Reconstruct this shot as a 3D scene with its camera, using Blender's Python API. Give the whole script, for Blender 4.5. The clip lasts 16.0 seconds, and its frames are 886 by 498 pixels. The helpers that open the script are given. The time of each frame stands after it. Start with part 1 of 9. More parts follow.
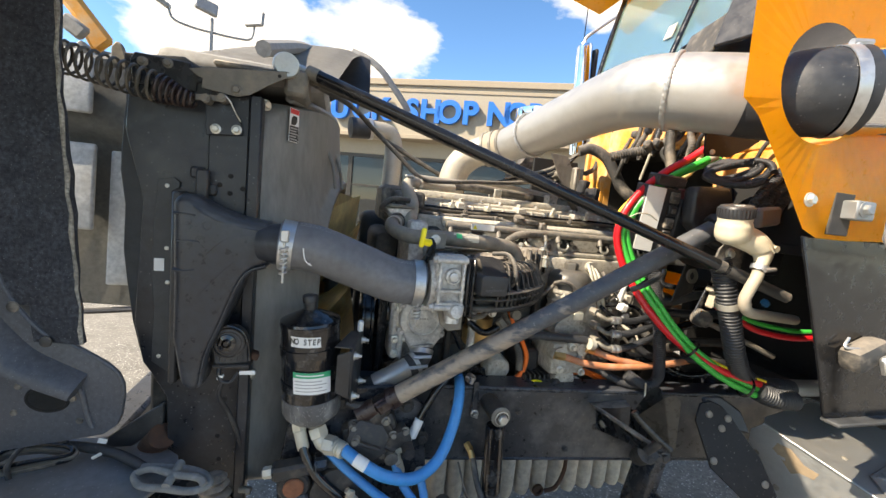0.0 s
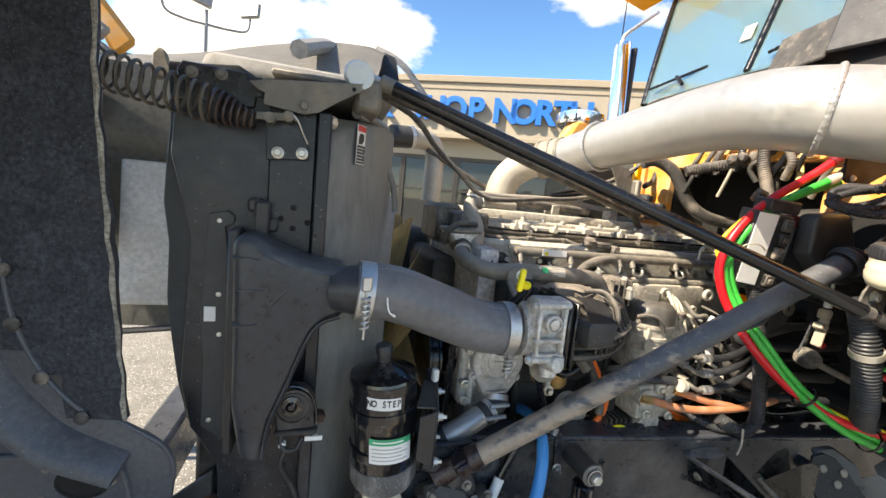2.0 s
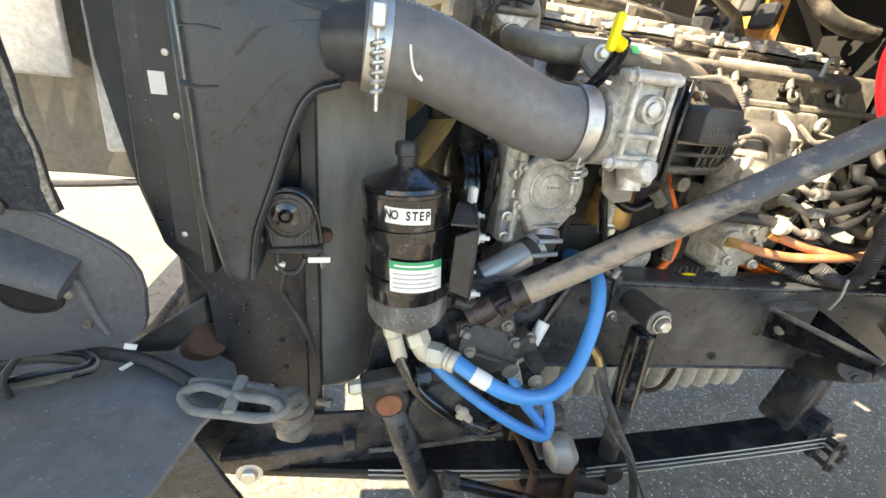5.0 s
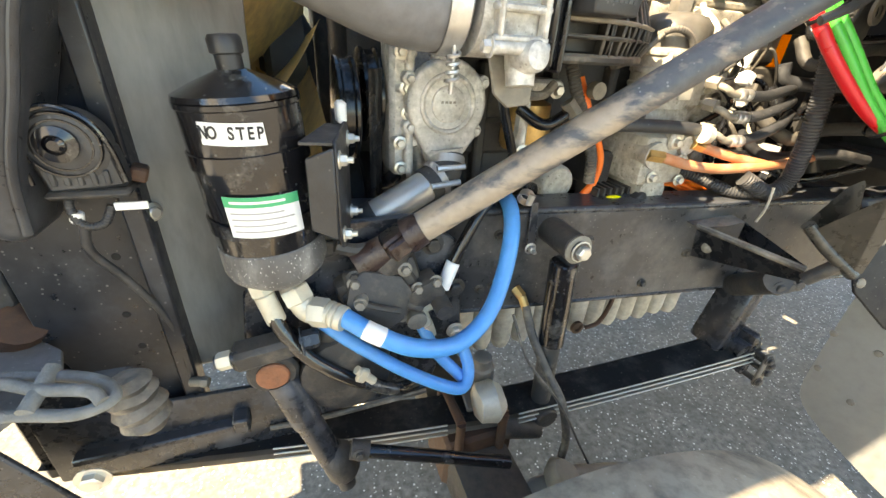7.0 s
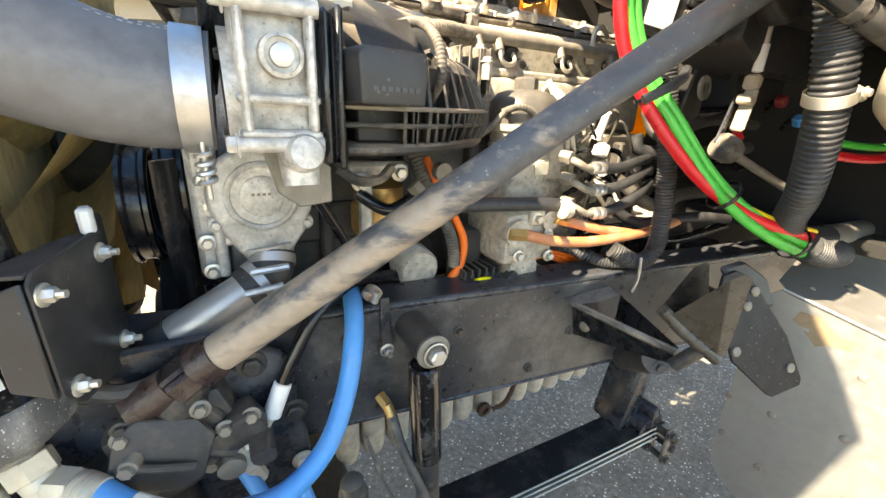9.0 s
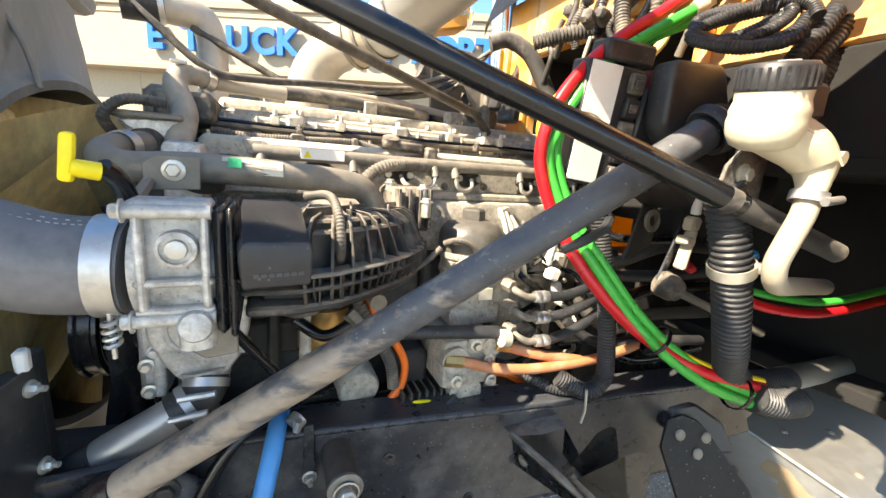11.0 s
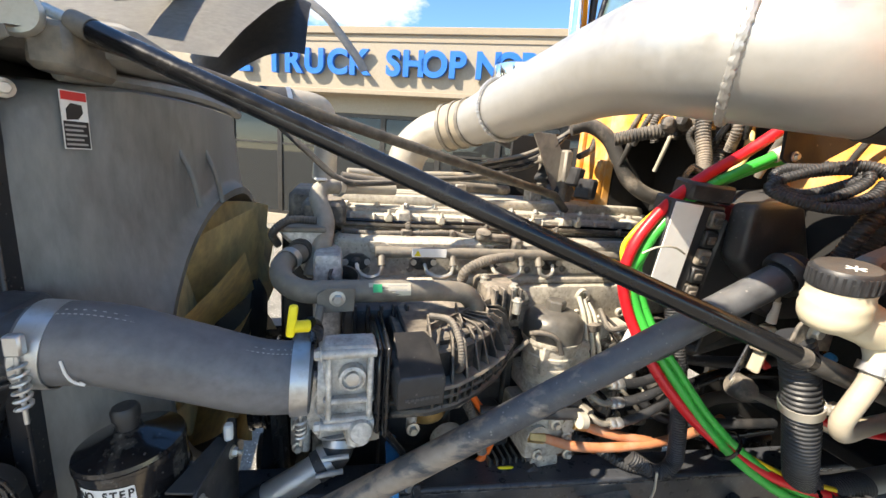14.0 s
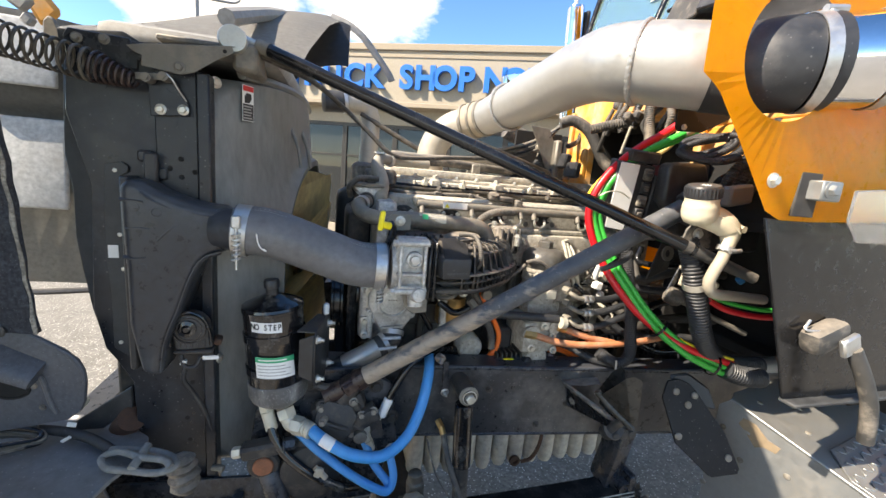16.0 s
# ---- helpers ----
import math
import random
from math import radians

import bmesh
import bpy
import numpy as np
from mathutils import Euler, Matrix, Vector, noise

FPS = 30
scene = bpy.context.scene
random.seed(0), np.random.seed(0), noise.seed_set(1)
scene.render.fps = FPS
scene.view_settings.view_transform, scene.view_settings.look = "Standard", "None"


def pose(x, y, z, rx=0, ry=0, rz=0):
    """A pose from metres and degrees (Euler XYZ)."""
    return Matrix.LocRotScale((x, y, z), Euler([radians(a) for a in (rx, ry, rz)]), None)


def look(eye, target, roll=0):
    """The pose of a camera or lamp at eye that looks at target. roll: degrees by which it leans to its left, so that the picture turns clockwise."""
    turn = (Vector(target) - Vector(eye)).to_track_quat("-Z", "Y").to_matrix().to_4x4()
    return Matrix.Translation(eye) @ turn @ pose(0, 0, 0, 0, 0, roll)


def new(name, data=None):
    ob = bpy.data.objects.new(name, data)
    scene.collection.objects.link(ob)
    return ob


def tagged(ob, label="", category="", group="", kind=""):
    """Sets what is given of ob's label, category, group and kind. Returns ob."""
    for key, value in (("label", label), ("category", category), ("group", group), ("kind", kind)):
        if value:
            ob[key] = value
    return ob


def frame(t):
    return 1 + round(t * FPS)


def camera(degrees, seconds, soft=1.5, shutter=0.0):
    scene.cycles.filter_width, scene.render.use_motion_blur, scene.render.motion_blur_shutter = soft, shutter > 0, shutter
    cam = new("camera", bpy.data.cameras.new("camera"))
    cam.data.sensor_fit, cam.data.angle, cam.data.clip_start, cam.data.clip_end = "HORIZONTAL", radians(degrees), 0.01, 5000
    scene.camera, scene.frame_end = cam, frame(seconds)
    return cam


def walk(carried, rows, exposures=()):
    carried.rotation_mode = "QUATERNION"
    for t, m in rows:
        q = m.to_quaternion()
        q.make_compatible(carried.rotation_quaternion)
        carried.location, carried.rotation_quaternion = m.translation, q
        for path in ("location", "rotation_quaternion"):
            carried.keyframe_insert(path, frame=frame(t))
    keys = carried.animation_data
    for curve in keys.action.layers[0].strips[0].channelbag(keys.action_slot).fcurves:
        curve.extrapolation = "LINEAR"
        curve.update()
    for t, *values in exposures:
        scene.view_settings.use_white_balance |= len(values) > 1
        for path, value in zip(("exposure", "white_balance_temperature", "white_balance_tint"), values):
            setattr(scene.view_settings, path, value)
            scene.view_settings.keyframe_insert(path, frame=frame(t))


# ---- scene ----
cam = camera(96.8, 16.0)
METRES, EYE, TILT, LEAN, TURN = 2.2, 1.68, 0.0, -3.5, -15.0
ROWS = [
    (0.0, 0.0, 0.0, 0.0, 0.25, -6.32, -2.22),
    (0.5, -0.0378, 0.0303, 0.0171, -0.71, -6.03, -1.99),
    (1.0, -0.0791, 0.0507, 0.0247, -1.58, -5.81, -1.87),
    (1.5, -0.1012, 0.065, 0.0311, -1.58, -6.1, -1.96),
    (2.0, -0.1104, 0.0759, 0.0385, -0.6, -7.12, -2.2),
    (2.5, -0.1125, 0.0935, 0.0269, 0.71, -8.66, -2.55),
    (3.0, -0.1142, 0.1164, 0.0113, 1.78, -10.79, -2.79),
    (3.5, -0.1203, 0.1419, -0.0151, 2.34, -13.51, -2.89),
    (4.0, -0.1252, 0.1516, -0.0367, 2.75, -16.52, -2.67),
    (6.5, -0.084, 0.2021, -0.1134, -1.72, -28.43, -0.19),
    (7.0, -0.0576, 0.2134, -0.1192, -4.69, -28.16, 0.1),
    (7.5, -0.0261, 0.2247, -0.1224, -7.78, -26.99, 0.34),
    (8.0, 0.0056, 0.233, -0.1217, -10.61, -25.17, 0.66),
    (8.5, 0.0212, 0.2481, -0.1148, -12.68, -23.04, 0.79),
    (9.0, 0.0388, 0.263, -0.1054, -13.45, -20.72, 0.76),
    (9.5, 0.082, 0.2644, -0.0921, -12.9, -18.28, 0.53),
    (12.0, 0.1292, 0.2486, 0.0043, -5.1, -11.34, -1.05),
    (12.5, 0.1312, 0.2488, 0.0282, -3.61, -11.81, -0.9),
    (13.0, 0.1183, 0.2497, 0.0547, -2.27, -12.21, -0.89),
    (13.5, 0.0976, 0.2348, 0.0693, -1.27, -12.37, -0.96),
    (14.0, 0.0755, 0.2108, 0.0696, -0.42, -12.52, -0.99),
    (14.5, 0.0458, 0.1873, 0.0604, 0.16, -12.6, -0.91),
    (15.0, 0.0308, 0.1509, 0.0496, 0.37, -12.45, -1.0),
    (15.5, 0.0424, 0.0851, 0.0322, 0.44, -11.93, -1.24),
    (16.0, 0.0483, 0.0133, 0.0155, 0.44, -10.71, -1.57),
]
walk(cam, [(t, pose(0, 0, EYE, TILT, LEAN, TURN) @ pose(METRES * x, METRES * y, METRES * z, 90 + pitch, roll, yaw)) for t, x, y, z, yaw, pitch, roll in ROWS],
     exposures=[(0.0, 1.40, 7900, 11), (2.5, 1.53, 7900, 11), (3.5, 1.84, 7900, 11), (4.2, 2.09, 8300, 11), (6.3, 2.78, 10200, 10), (8.0, 2.74, 9900, 10), (9.5, 2.54, 9200, 11), (12.0, 1.89, 7900, 11), (13.5, 1.62, 7700, 11), (16.0, 1.49, 7600, 12)])

# ---- world, sun ----
SUN_FROM = Vector((-0.285, -0.055, 0.265)).normalized()
world = bpy.data.worlds.new("world")
scene.world = world
world.use_nodes = True
wn, wl = world.node_tree.nodes, world.node_tree.links
wn.clear()
w_out = wn.new("ShaderNodeOutputWorld")
w_bg = wn.new("ShaderNodeBackground")
w_bg.inputs["Strength"].default_value = 0.15
sky = wn.new("ShaderNodeTexSky")
sky.sky_type = "NISHITA"
sky.sun_disc = False
sky.sun_elevation = math.asin(SUN_FROM.z)
sky.sun_rotation = math.atan2(SUN_FROM.x, SUN_FROM.y)
sky.altitude = 2200
sky.air_density, sky.dust_density, sky.ozone_density = 1.0, 0.4, 2.5
w_tc = wn.new("ShaderNodeTexCoord")
w_noise = wn.new("ShaderNodeTexNoise")
w_noise.inputs["Scale"].default_value = 3.2
w_noise.inputs["Detail"].default_value = 9.0
w_noise.inputs["Roughness"].default_value = 0.56
w_map = wn.new("ShaderNodeMapping")
w_map.inputs["Scale"].default_value = (1.0, 1.0, 1.9)
w_map.inputs["Location"].default_value = (0.3, 0.1, 0.0)
wl.new(w_tc.outputs["Generated"], w_map.inputs["Vector"])
wl.new(w_map.outputs["Vector"], w_noise.inputs["Vector"])


def cloud_bank(way, size):
    """A soft heap of cloud round one direction of the sky."""
    d = wn.new("ShaderNodeVectorMath")
    d.operation = "DISTANCE"
    wl.new(w_tc.outputs["Generated"], d.inputs[0])
    d.inputs[1].default_value = Vector(way).normalized()
    r = wn.new("ShaderNodeMapRange")
    r.inputs["From Min"].default_value, r.inputs["From Max"].default_value = 0.0, size
    r.inputs["To Min"].default_value, r.inputs["To Max"].default_value = 0.36, -0.12
    wl.new(d.outputs["Value"], r.inputs["Value"])
    return r.outputs["Result"]


banks = [cloud_bank(w, s) for w, s in (((-0.22, 0.91, 0.35), 0.34), ((0.02, 0.92, 0.38), 0.27), ((0.49, 0.76, 0.43), 0.27), ((-0.62, 0.6, 0.4), 0.4),
                                       ((0.7, -0.5, 0.5), 0.6), ((-0.5, -0.8, 0.3), 0.6))]
top = banks[0]
for b in banks[1:]:
    mx = wn.new("ShaderNodeMath")
    mx.operation = "MAXIMUM"
    wl.new(top, mx.inputs[0])
    wl.new(b, mx.inputs[1])
    top = mx.outputs[0]
w_add = wn.new("ShaderNodeMath")
wl.new(w_noise.outputs["Fac"], w_add.inputs[0])
wl.new(top, w_add.inputs[1])
w_ramp = wn.new("ShaderNodeMapRange")
w_ramp.inputs["From Min"].default_value, w_ramp.inputs["From Max"].default_value = 0.62, 0.74
wl.new(w_add.outputs[0], w_ramp.inputs["Value"])
w_shade = wn.new("ShaderNodeMapRange")
w_shade.inputs["From Min"].default_value, w_shade.inputs["From Max"].default_value = 0.66, 0.95
w_shade.inputs["To Min"].default_value, w_shade.inputs["To Max"].default_value = 4.6, 3.6
wl.new(w_add.outputs[0], w_shade.inputs["Value"])
w_white = wn.new("ShaderNodeCombineColor")
for k in ("Red", "Green", "Blue"):
    wl.new(w_shade.outputs["Result"], w_white.inputs[k])
w_mix = wn.new("ShaderNodeMix")
w_mix.data_type = "RGBA"
wl.new(w_ramp.outputs["Result"], w_mix.inputs["Factor"])
w_hue = wn.new("ShaderNodeHueSaturation")
w_hue.inputs["Saturation"].default_value, w_hue.inputs["Value"].default_value = 1.2, 0.9
wl.new(sky.outputs["Color"], w_hue.inputs["Color"])
wl.new(w_hue.outputs["Color"], w_mix.inputs["A"])
wl.new(w_white.outputs["Color"], w_mix.inputs["B"])
wl.new(w_mix.outputs["Result"], w_bg.inputs["Color"])
wl.new(w_bg.outputs["Background"], w_out.inputs["Surface"])

sun = new("sun", bpy.data.lights.new("sun", "SUN"))
sun.data.energy = 4.3
sun.data.angle = radians(0.55)
sun.data.color = (1.0, 0.95, 0.87)
sun.matrix_world = look((0, 0, 8), Vector((0, 0, 8)) - SUN_FROM)

# ---- materials ----
def material(name, color, rough=0.5, metal=0.0, dirt=None, dirt_amount=0.0, dirt_scale=6.0, var=0.17, scale=40.0, bump=0.22, bump_scale=120.0, coat=0.0, stretch=(1, 1, 1), up=0.0, island=0.0, spec=0.5, speck=0.0, speck_color=(0.6, 0.58, 0.54), speck_scale=0.0, speck_size=0.11):
    """A worn surface: colour with fine grain, patches of dust or dirt, specks and fine relief. up: dust that lies on faces that look up."""
    m = bpy.data.materials.new(name)
    m.use_nodes = True
    nt = m.node_tree
    n, l = nt.nodes, nt.links
    b = n["Principled BSDF"]
    b.inputs["Metallic"].default_value = metal
    b.inputs["Coat Weight"].default_value = coat
    b.inputs["Specular IOR Level"].default_value = spec
    tc = n.new("ShaderNodeTexCoord")
    mp = n.new("ShaderNodeMapping")
    mp.inputs["Scale"].default_value = stretch
    l.new(tc.outputs["Object"], mp.inputs["Vector"])

    def tex(s, detail=4.0, rough_n=0.6):
        t = n.new("ShaderNodeTexNoise")
        t.inputs["Scale"].default_value, t.inputs["Detail"].default_value, t.inputs["Roughness"].default_value = s, detail, rough_n
        l.new(mp.outputs["Vector"], t.inputs["Vector"])
        return t.outputs["Fac"]

    def span(v, a, c, lo, hi):
        r = n.new("ShaderNodeMapRange")
        r.inputs["From Min"].default_value, r.inputs["From Max"].default_value, r.inputs["To Min"].default_value, r.inputs["To Max"].default_value = a, c, lo, hi
        l.new(v, r.inputs["Value"])
        return r.outputs["Result"]

    def blend(f, a, c, mode="MIX"):
        x = n.new("ShaderNodeMix")
        x.data_type, x.blend_type = "RGBA", mode
        for key, v in (("Factor", f), ("A", a), ("B", c)):
            if isinstance(v, (int, float)):
                x.inputs[key].default_value = v
            elif isinstance(v, tuple):
                x.inputs[key].default_value = (*v, 1.0)
            else:
                l.new(v, x.inputs[key])
        return x.outputs["Result"]

    fine = tex(scale)
    dark = tuple(c * (1 - var * 1.6) for c in color)
    lite = tuple(min(1.0, c * (1 + var * 1.6)) for c in color)
    col = blend(span(fine, 0.3, 0.7, 0.0, 1.0), dark, lite)
    mid = tex(scale * 0.14, 3.0)
    col = blend(span(mid, 0.35, 0.7, 0.0, 0.6 * min(1.0, var * 4)), col, dark)
    rgh = span(fine, 0.3, 0.7, max(0.03, rough - 0.1), min(1.0, rough + 0.1))
    if dirt:
        patch = span(tex(dirt_scale, 6.0, 0.68), 0.62 - 0.3 * dirt_amount, 0.86 - 0.3 * dirt_amount, 0.0, min(1.0, 0.25 + dirt_amount))
        if up > 0:
            geo = n.new("ShaderNodeNewGeometry")
            sx = n.new("ShaderNodeSeparateXYZ")
            l.new(geo.outputs["Normal"], sx.inputs["Vector"])
            facing = span(sx.outputs["Z"], 0.25, 0.95, 0.0, up)
            mx = n.new("ShaderNodeMath")
            mx.operation = "MAXIMUM"
            l.new(patch, mx.inputs[0])
            mu = n.new("ShaderNodeMath")
            mu.operation = "MULTIPLY"
            l.new(facing, mu.inputs[0])
            l.new(span(tex(dirt_scale * 3), 0.3, 0.6, 0.35, 1.0), mu.inputs[1])
            l.new(mu.outputs[0], mx.inputs[1])
            patch = mx.outputs[0]
        col = blend(patch, col, dirt)
        add = n.new("ShaderNodeMath")
        add.operation, add.use_clamp = "ADD", True
        mul = n.new("ShaderNodeMath")
        mul.operation = "MULTIPLY"
        l.new(patch, mul.inputs[0])
        mul.inputs[1].default_value = 0.35
        l.new(rgh, add.inputs[0])
        l.new(mul.outputs[0], add.inputs[1])
        rgh = add.outputs[0]
    if speck > 0:
        v = n.new("ShaderNodeTexVoronoi")
        v.inputs["Scale"].default_value = speck_scale or scale * 2.2
        l.new(mp.outputs["Vector"], v.inputs["Vector"])
        sz = n.new("ShaderNodeSeparateColor")
        l.new(v.outputs["Color"], sz.inputs["Color"])
        dv = n.new("ShaderNodeMath")
        dv.operation = "DIVIDE"
        l.new(v.outputs["Distance"], dv.inputs[0])
        l.new(span(sz.outputs["Red"], 0.0, 1.0, 0.3, 1.5), dv.inputs[1])
        col = blend(span(dv.outputs[0], speck_size * 0.7, speck_size * 1.25, speck, 0.0), col, speck_color)
    if island > 0:
        oi = n.new("ShaderNodeObjectInfo")
        col = blend(span(oi.outputs["Random"], 0, 1, 0.0, island), col, dark)
    l.new(col, b.inputs["Base Color"])
    l.new(rgh, b.inputs["Roughness"])
    if bump > 0:
        bp = n.new("ShaderNodeBump")
        bp.inputs["Strength"].default_value = bump
        bp.inputs["Distance"].default_value = 0.002
        l.new(tex(bump_scale, 5.0), bp.inputs["Height"])
        l.new(bp.outputs["Normal"], b.inputs["Normal"])
    return m


DUST = (0.36, 0.31, 0.25)
rubber = material("rubber", (0.028, 0.03, 0.034), 0.5, dirt=(0.13, 0.12, 0.11), dirt_amount=0.3, dirt_scale=9, bump=0.1, speck=0.12)
hose_rubber = material("hose_rubber", (0.145, 0.148, 0.158), 0.42, dirt=(0.13, 0.125, 0.12), dirt_amount=0.25, dirt_scale=12, bump=0.12, up=0.35)
dusty_rubber = material("dusty_rubber", (0.05, 0.048, 0.045), 0.62, dirt=DUST, dirt_amount=0.45, dirt_scale=14, up=0.6)
black_plastic = material("black_plastic", (0.026, 0.027, 0.030), 0.42, dirt=(0.14, 0.13, 0.12), dirt_amount=0.3, dirt_scale=7, bump=0.18, bump_scale=300, up=0.35, speck=0.1)
dusty_plastic = material("dusty_plastic", (0.045, 0.043, 0.041), 0.55, dirt=DUST, dirt_amount=0.58, dirt_scale=16, up=0.75)
plate_black = material("plate_black", (0.017, 0.019, 0.024), 0.36, dirt=(0.075, 0.08, 0.09), dirt_amount=0.36, dirt_scale=7, bump=0.12, bump_scale=160, up=0.25, speck=0.2)
duct_plastic = material("duct_plastic", (0.030, 0.034, 0.042), 0.34, dirt=(0.12, 0.13, 0.14), dirt_amount=0.35, dirt_scale=6, bump=0.2, bump_scale=220, up=0.3)
shroud_plastic = material("shroud_plastic", (0.17, 0.172, 0.166), 0.46, dirt=(0.26, 0.25, 0.225), dirt_amount=0.45, dirt_scale=4, stretch=(1, 1, 0.3), bump=0.15, up=0.5)
black_paint = material("black_paint", (0.022, 0.025, 0.031), 0.27, dirt=(0.15, 0.16, 0.18), dirt_amount=0.38, dirt_scale=8, bump=0.10, bump_scale=160, up=0.25, speck=0.15)
gloss_black = material("gloss_black", (0.010, 0.010, 0.012), 0.16, dirt=(0.22, 0.21, 0.19), dirt_amount=0.3, dirt_scale=16, bump=0.06, coat=0.4, speck=0.25, speck_color=(0.3, 0.29, 0.27))
cast_black = material("cast_black", (0.022, 0.023, 0.025), 0.5, dirt=(0.16, 0.13, 0.1), dirt_amount=0.45, dirt_scale=18, bump=0.6, bump_scale=140, up=0.4)
felt = material("felt", (0.058, 0.063, 0.074), 0.95, dirt=(0.085, 0.088, 0.095), dirt_amount=0.4, dirt_scale=9, var=0.35, scale=120, bump=0.9, bump_scale=420, spec=0.15, speck=0.6, speck_color=(0.42, 0.42, 0.42), speck_scale=210, speck_size=0.09)
felt_frayed = material("felt_frayed", (0.30, 0.28, 0.24), 0.95, var=0.4, scale=160, bump=0.6)
liner_black = material("liner_black", (0.072, 0.079, 0.094), 0.42, dirt=(0.085, 0.088, 0.095), dirt_amount=0.4, dirt_scale=6, scale=90, bump=0.3, bump_scale=200, speck=0.5, speck_color=(0.32, 0.32, 0.32))
fibre_olive = material("fibre_olive", (0.15, 0.15, 0.135), 0.55, dirt=(0.20, 0.19, 0.165), dirt_amount=0.45, dirt_scale=4, bump=0.25, bump_scale=60)
grey_fibre = material("grey_fibre", (0.27, 0.265, 0.25), 0.6, dirt=(0.36, 0.33, 0.28), dirt_amount=0.4, dirt_scale=3, bump=0.3, bump_scale=70, up=0.35)
orange_paint = material("orange_paint", (0.95, 0.39, 0.003), 0.34, dirt=(0.75, 0.30, 0.01), dirt_amount=0.05, dirt_scale=4, var=0.03, bump=0.03, coat=0.12, spec=0.3)
orange_dusty = material("orange_dusty", (0.70, 0.31, 0.045), 0.5, dirt=(0.60, 0.45, 0.28), dirt_amount=0.62, dirt_scale=9, var=0.06, bump=0.06)
aluminium_cast = material("aluminium_cast", (0.63, 0.615, 0.58), 0.48, metal=0.35, dirt=(0.22, 0.20, 0.17), dirt_amount=0.5, dirt_scale=22, var=0.24, scale=80, speck=0.5, speck_color=(0.12, 0.11, 0.10), speck_scale=110, speck_size=0.14, bump=0.5, bump_scale=240, up=0.4)
engine_grey = material("engine_grey", (0.40, 0.375, 0.325), 0.6, metal=0.1, dirt=(0.54, 0.49, 0.40), dirt_amount=0.45, dirt_scale=14, var=0.26, scale=70, bump=0.8, bump_scale=200, up=0.75, speck=0.6, speck_color=(0.10, 0.09, 0.075), speck_scale=95, speck_size=0.16)
engine_dark = material("engine_dark", (0.035, 0.034, 0.033), 0.6, metal=0.1, dirt=(0.16, 0.14, 0.11), dirt_amount=0.4, dirt_scale=14, bump=0.5, up=0.5)
dusty_steel = material("dusty_steel", (0.20, 0.185, 0.16), 0.55, metal=0.3, dirt=(0.32, 0.28, 0.22), dirt_amount=0.45, dirt_scale=20, bump=0.3, up=0.6)
silver_pipe = material("silver_pipe", (0.46, 0.453, 0.43), 0.38, metal=0.55, dirt=(0.5, 0.47, 0.42), dirt_amount=0.3, dirt_scale=7, var=0.04, bump=0.05)
pale_pipe = material("pale_pipe", (0.44, 0.405, 0.343), 0.5, metal=0.3, dirt=(0.42, 0.36, 0.28), dirt_amount=0.5, dirt_scale=12, var=0.06, up=0.4)
steel = material("steel", (0.58, 0.58, 0.57), 0.4, metal=0.85, dirt=(0.36, 0.34, 0.31), dirt_amount=0.35, dirt_scale=30, var=0.05, bump=0.05)
zinc = material("zinc", (0.62, 0.60, 0.54), 0.4, metal=0.7, dirt=(0.4, 0.36, 0.3), dirt_amount=0.3, dirt_scale=40, var=0.08)
chrome = material("chrome", (0.85, 0.86, 0.88), 0.06, metal=1.0, var=0.02, bump=0.0)
grease = material("grease", (0.034, 0.020, 0.018), 0.32, dirt=(0.13, 0.095, 0.075), dirt_amount=0.42, dirt_scale=45, bump=0.8, bump_scale=120)
# matt near-black: shade put into the colour of recesses, gaps and closing sheets
shade_black = material("shade_black", (0.012, 0.012, 0.012), 0.9, dirt=(0.03, 0.028, 0.026), dirt_amount=0.4, dirt_scale=10, bump=0.3)
stamp_grey = material("stamp_grey", (0.055, 0.058, 0.062), 0.5, bump=0.1)
fibre_pale = material("fibre_pale", (0.44, 0.44, 0.42), 0.6, dirt=(0.34, 0.32, 0.28), dirt_amount=0.35, dirt_scale=6, bump=0.3, bump_scale=90, up=0.2)
rusty = material("rusty", (0.075, 0.038, 0.024), 0.7, dirt=(0.15, 0.075, 0.04), dirt_amount=0.35, dirt_scale=60, bump=0.6)
support_grey = material("support_grey", (0.16, 0.165, 0.175), 0.5, dirt=(0.28, 0.275, 0.26), dirt_amount=0.45, dirt_scale=7, bump=0.3, bump_scale=120, up=0.3, speck=0.4)
rail_paint = material("rail_paint", (0.034, 0.036, 0.041), 0.34, dirt=(0.21, 0.20, 0.185), dirt_amount=0.42, dirt_scale=4.5, bump=0.12, bump_scale=160, speck=0.2)
caked = material("caked", (0.10, 0.10, 0.102), 0.6, dirt=(0.34, 0.34, 0.33), dirt_amount=0.45, dirt_scale=26, stretch=(1, 1, 0.5), bump=0.5, bump_scale=260, speck=0.9, speck_color=(0.62, 0.62, 0.60), speck_scale=300, speck_size=0.15)
manifold_black = material("manifold_black", (0.024, 0.023, 0.022), 0.5, dirt=(0.30, 0.26, 0.21), dirt_amount=0.36, dirt_scale=18, bump=0.2, up=0.7)
leaf_top = material("leaf_top", (0.03, 0.03, 0.031), 0.6, dirt=(0.20, 0.19, 0.17), dirt_amount=0.42, dirt_scale=11, bump=0.4, speck=0.35, speck_color=(0.4, 0.38, 0.34))
flap_black = material("flap_black", (0.010, 0.0105, 0.013), 0.55, dirt=(0.04, 0.04, 0.042), dirt_amount=0.3, dirt_scale=12, bump=0.15, spec=0.3, speck=0.2)
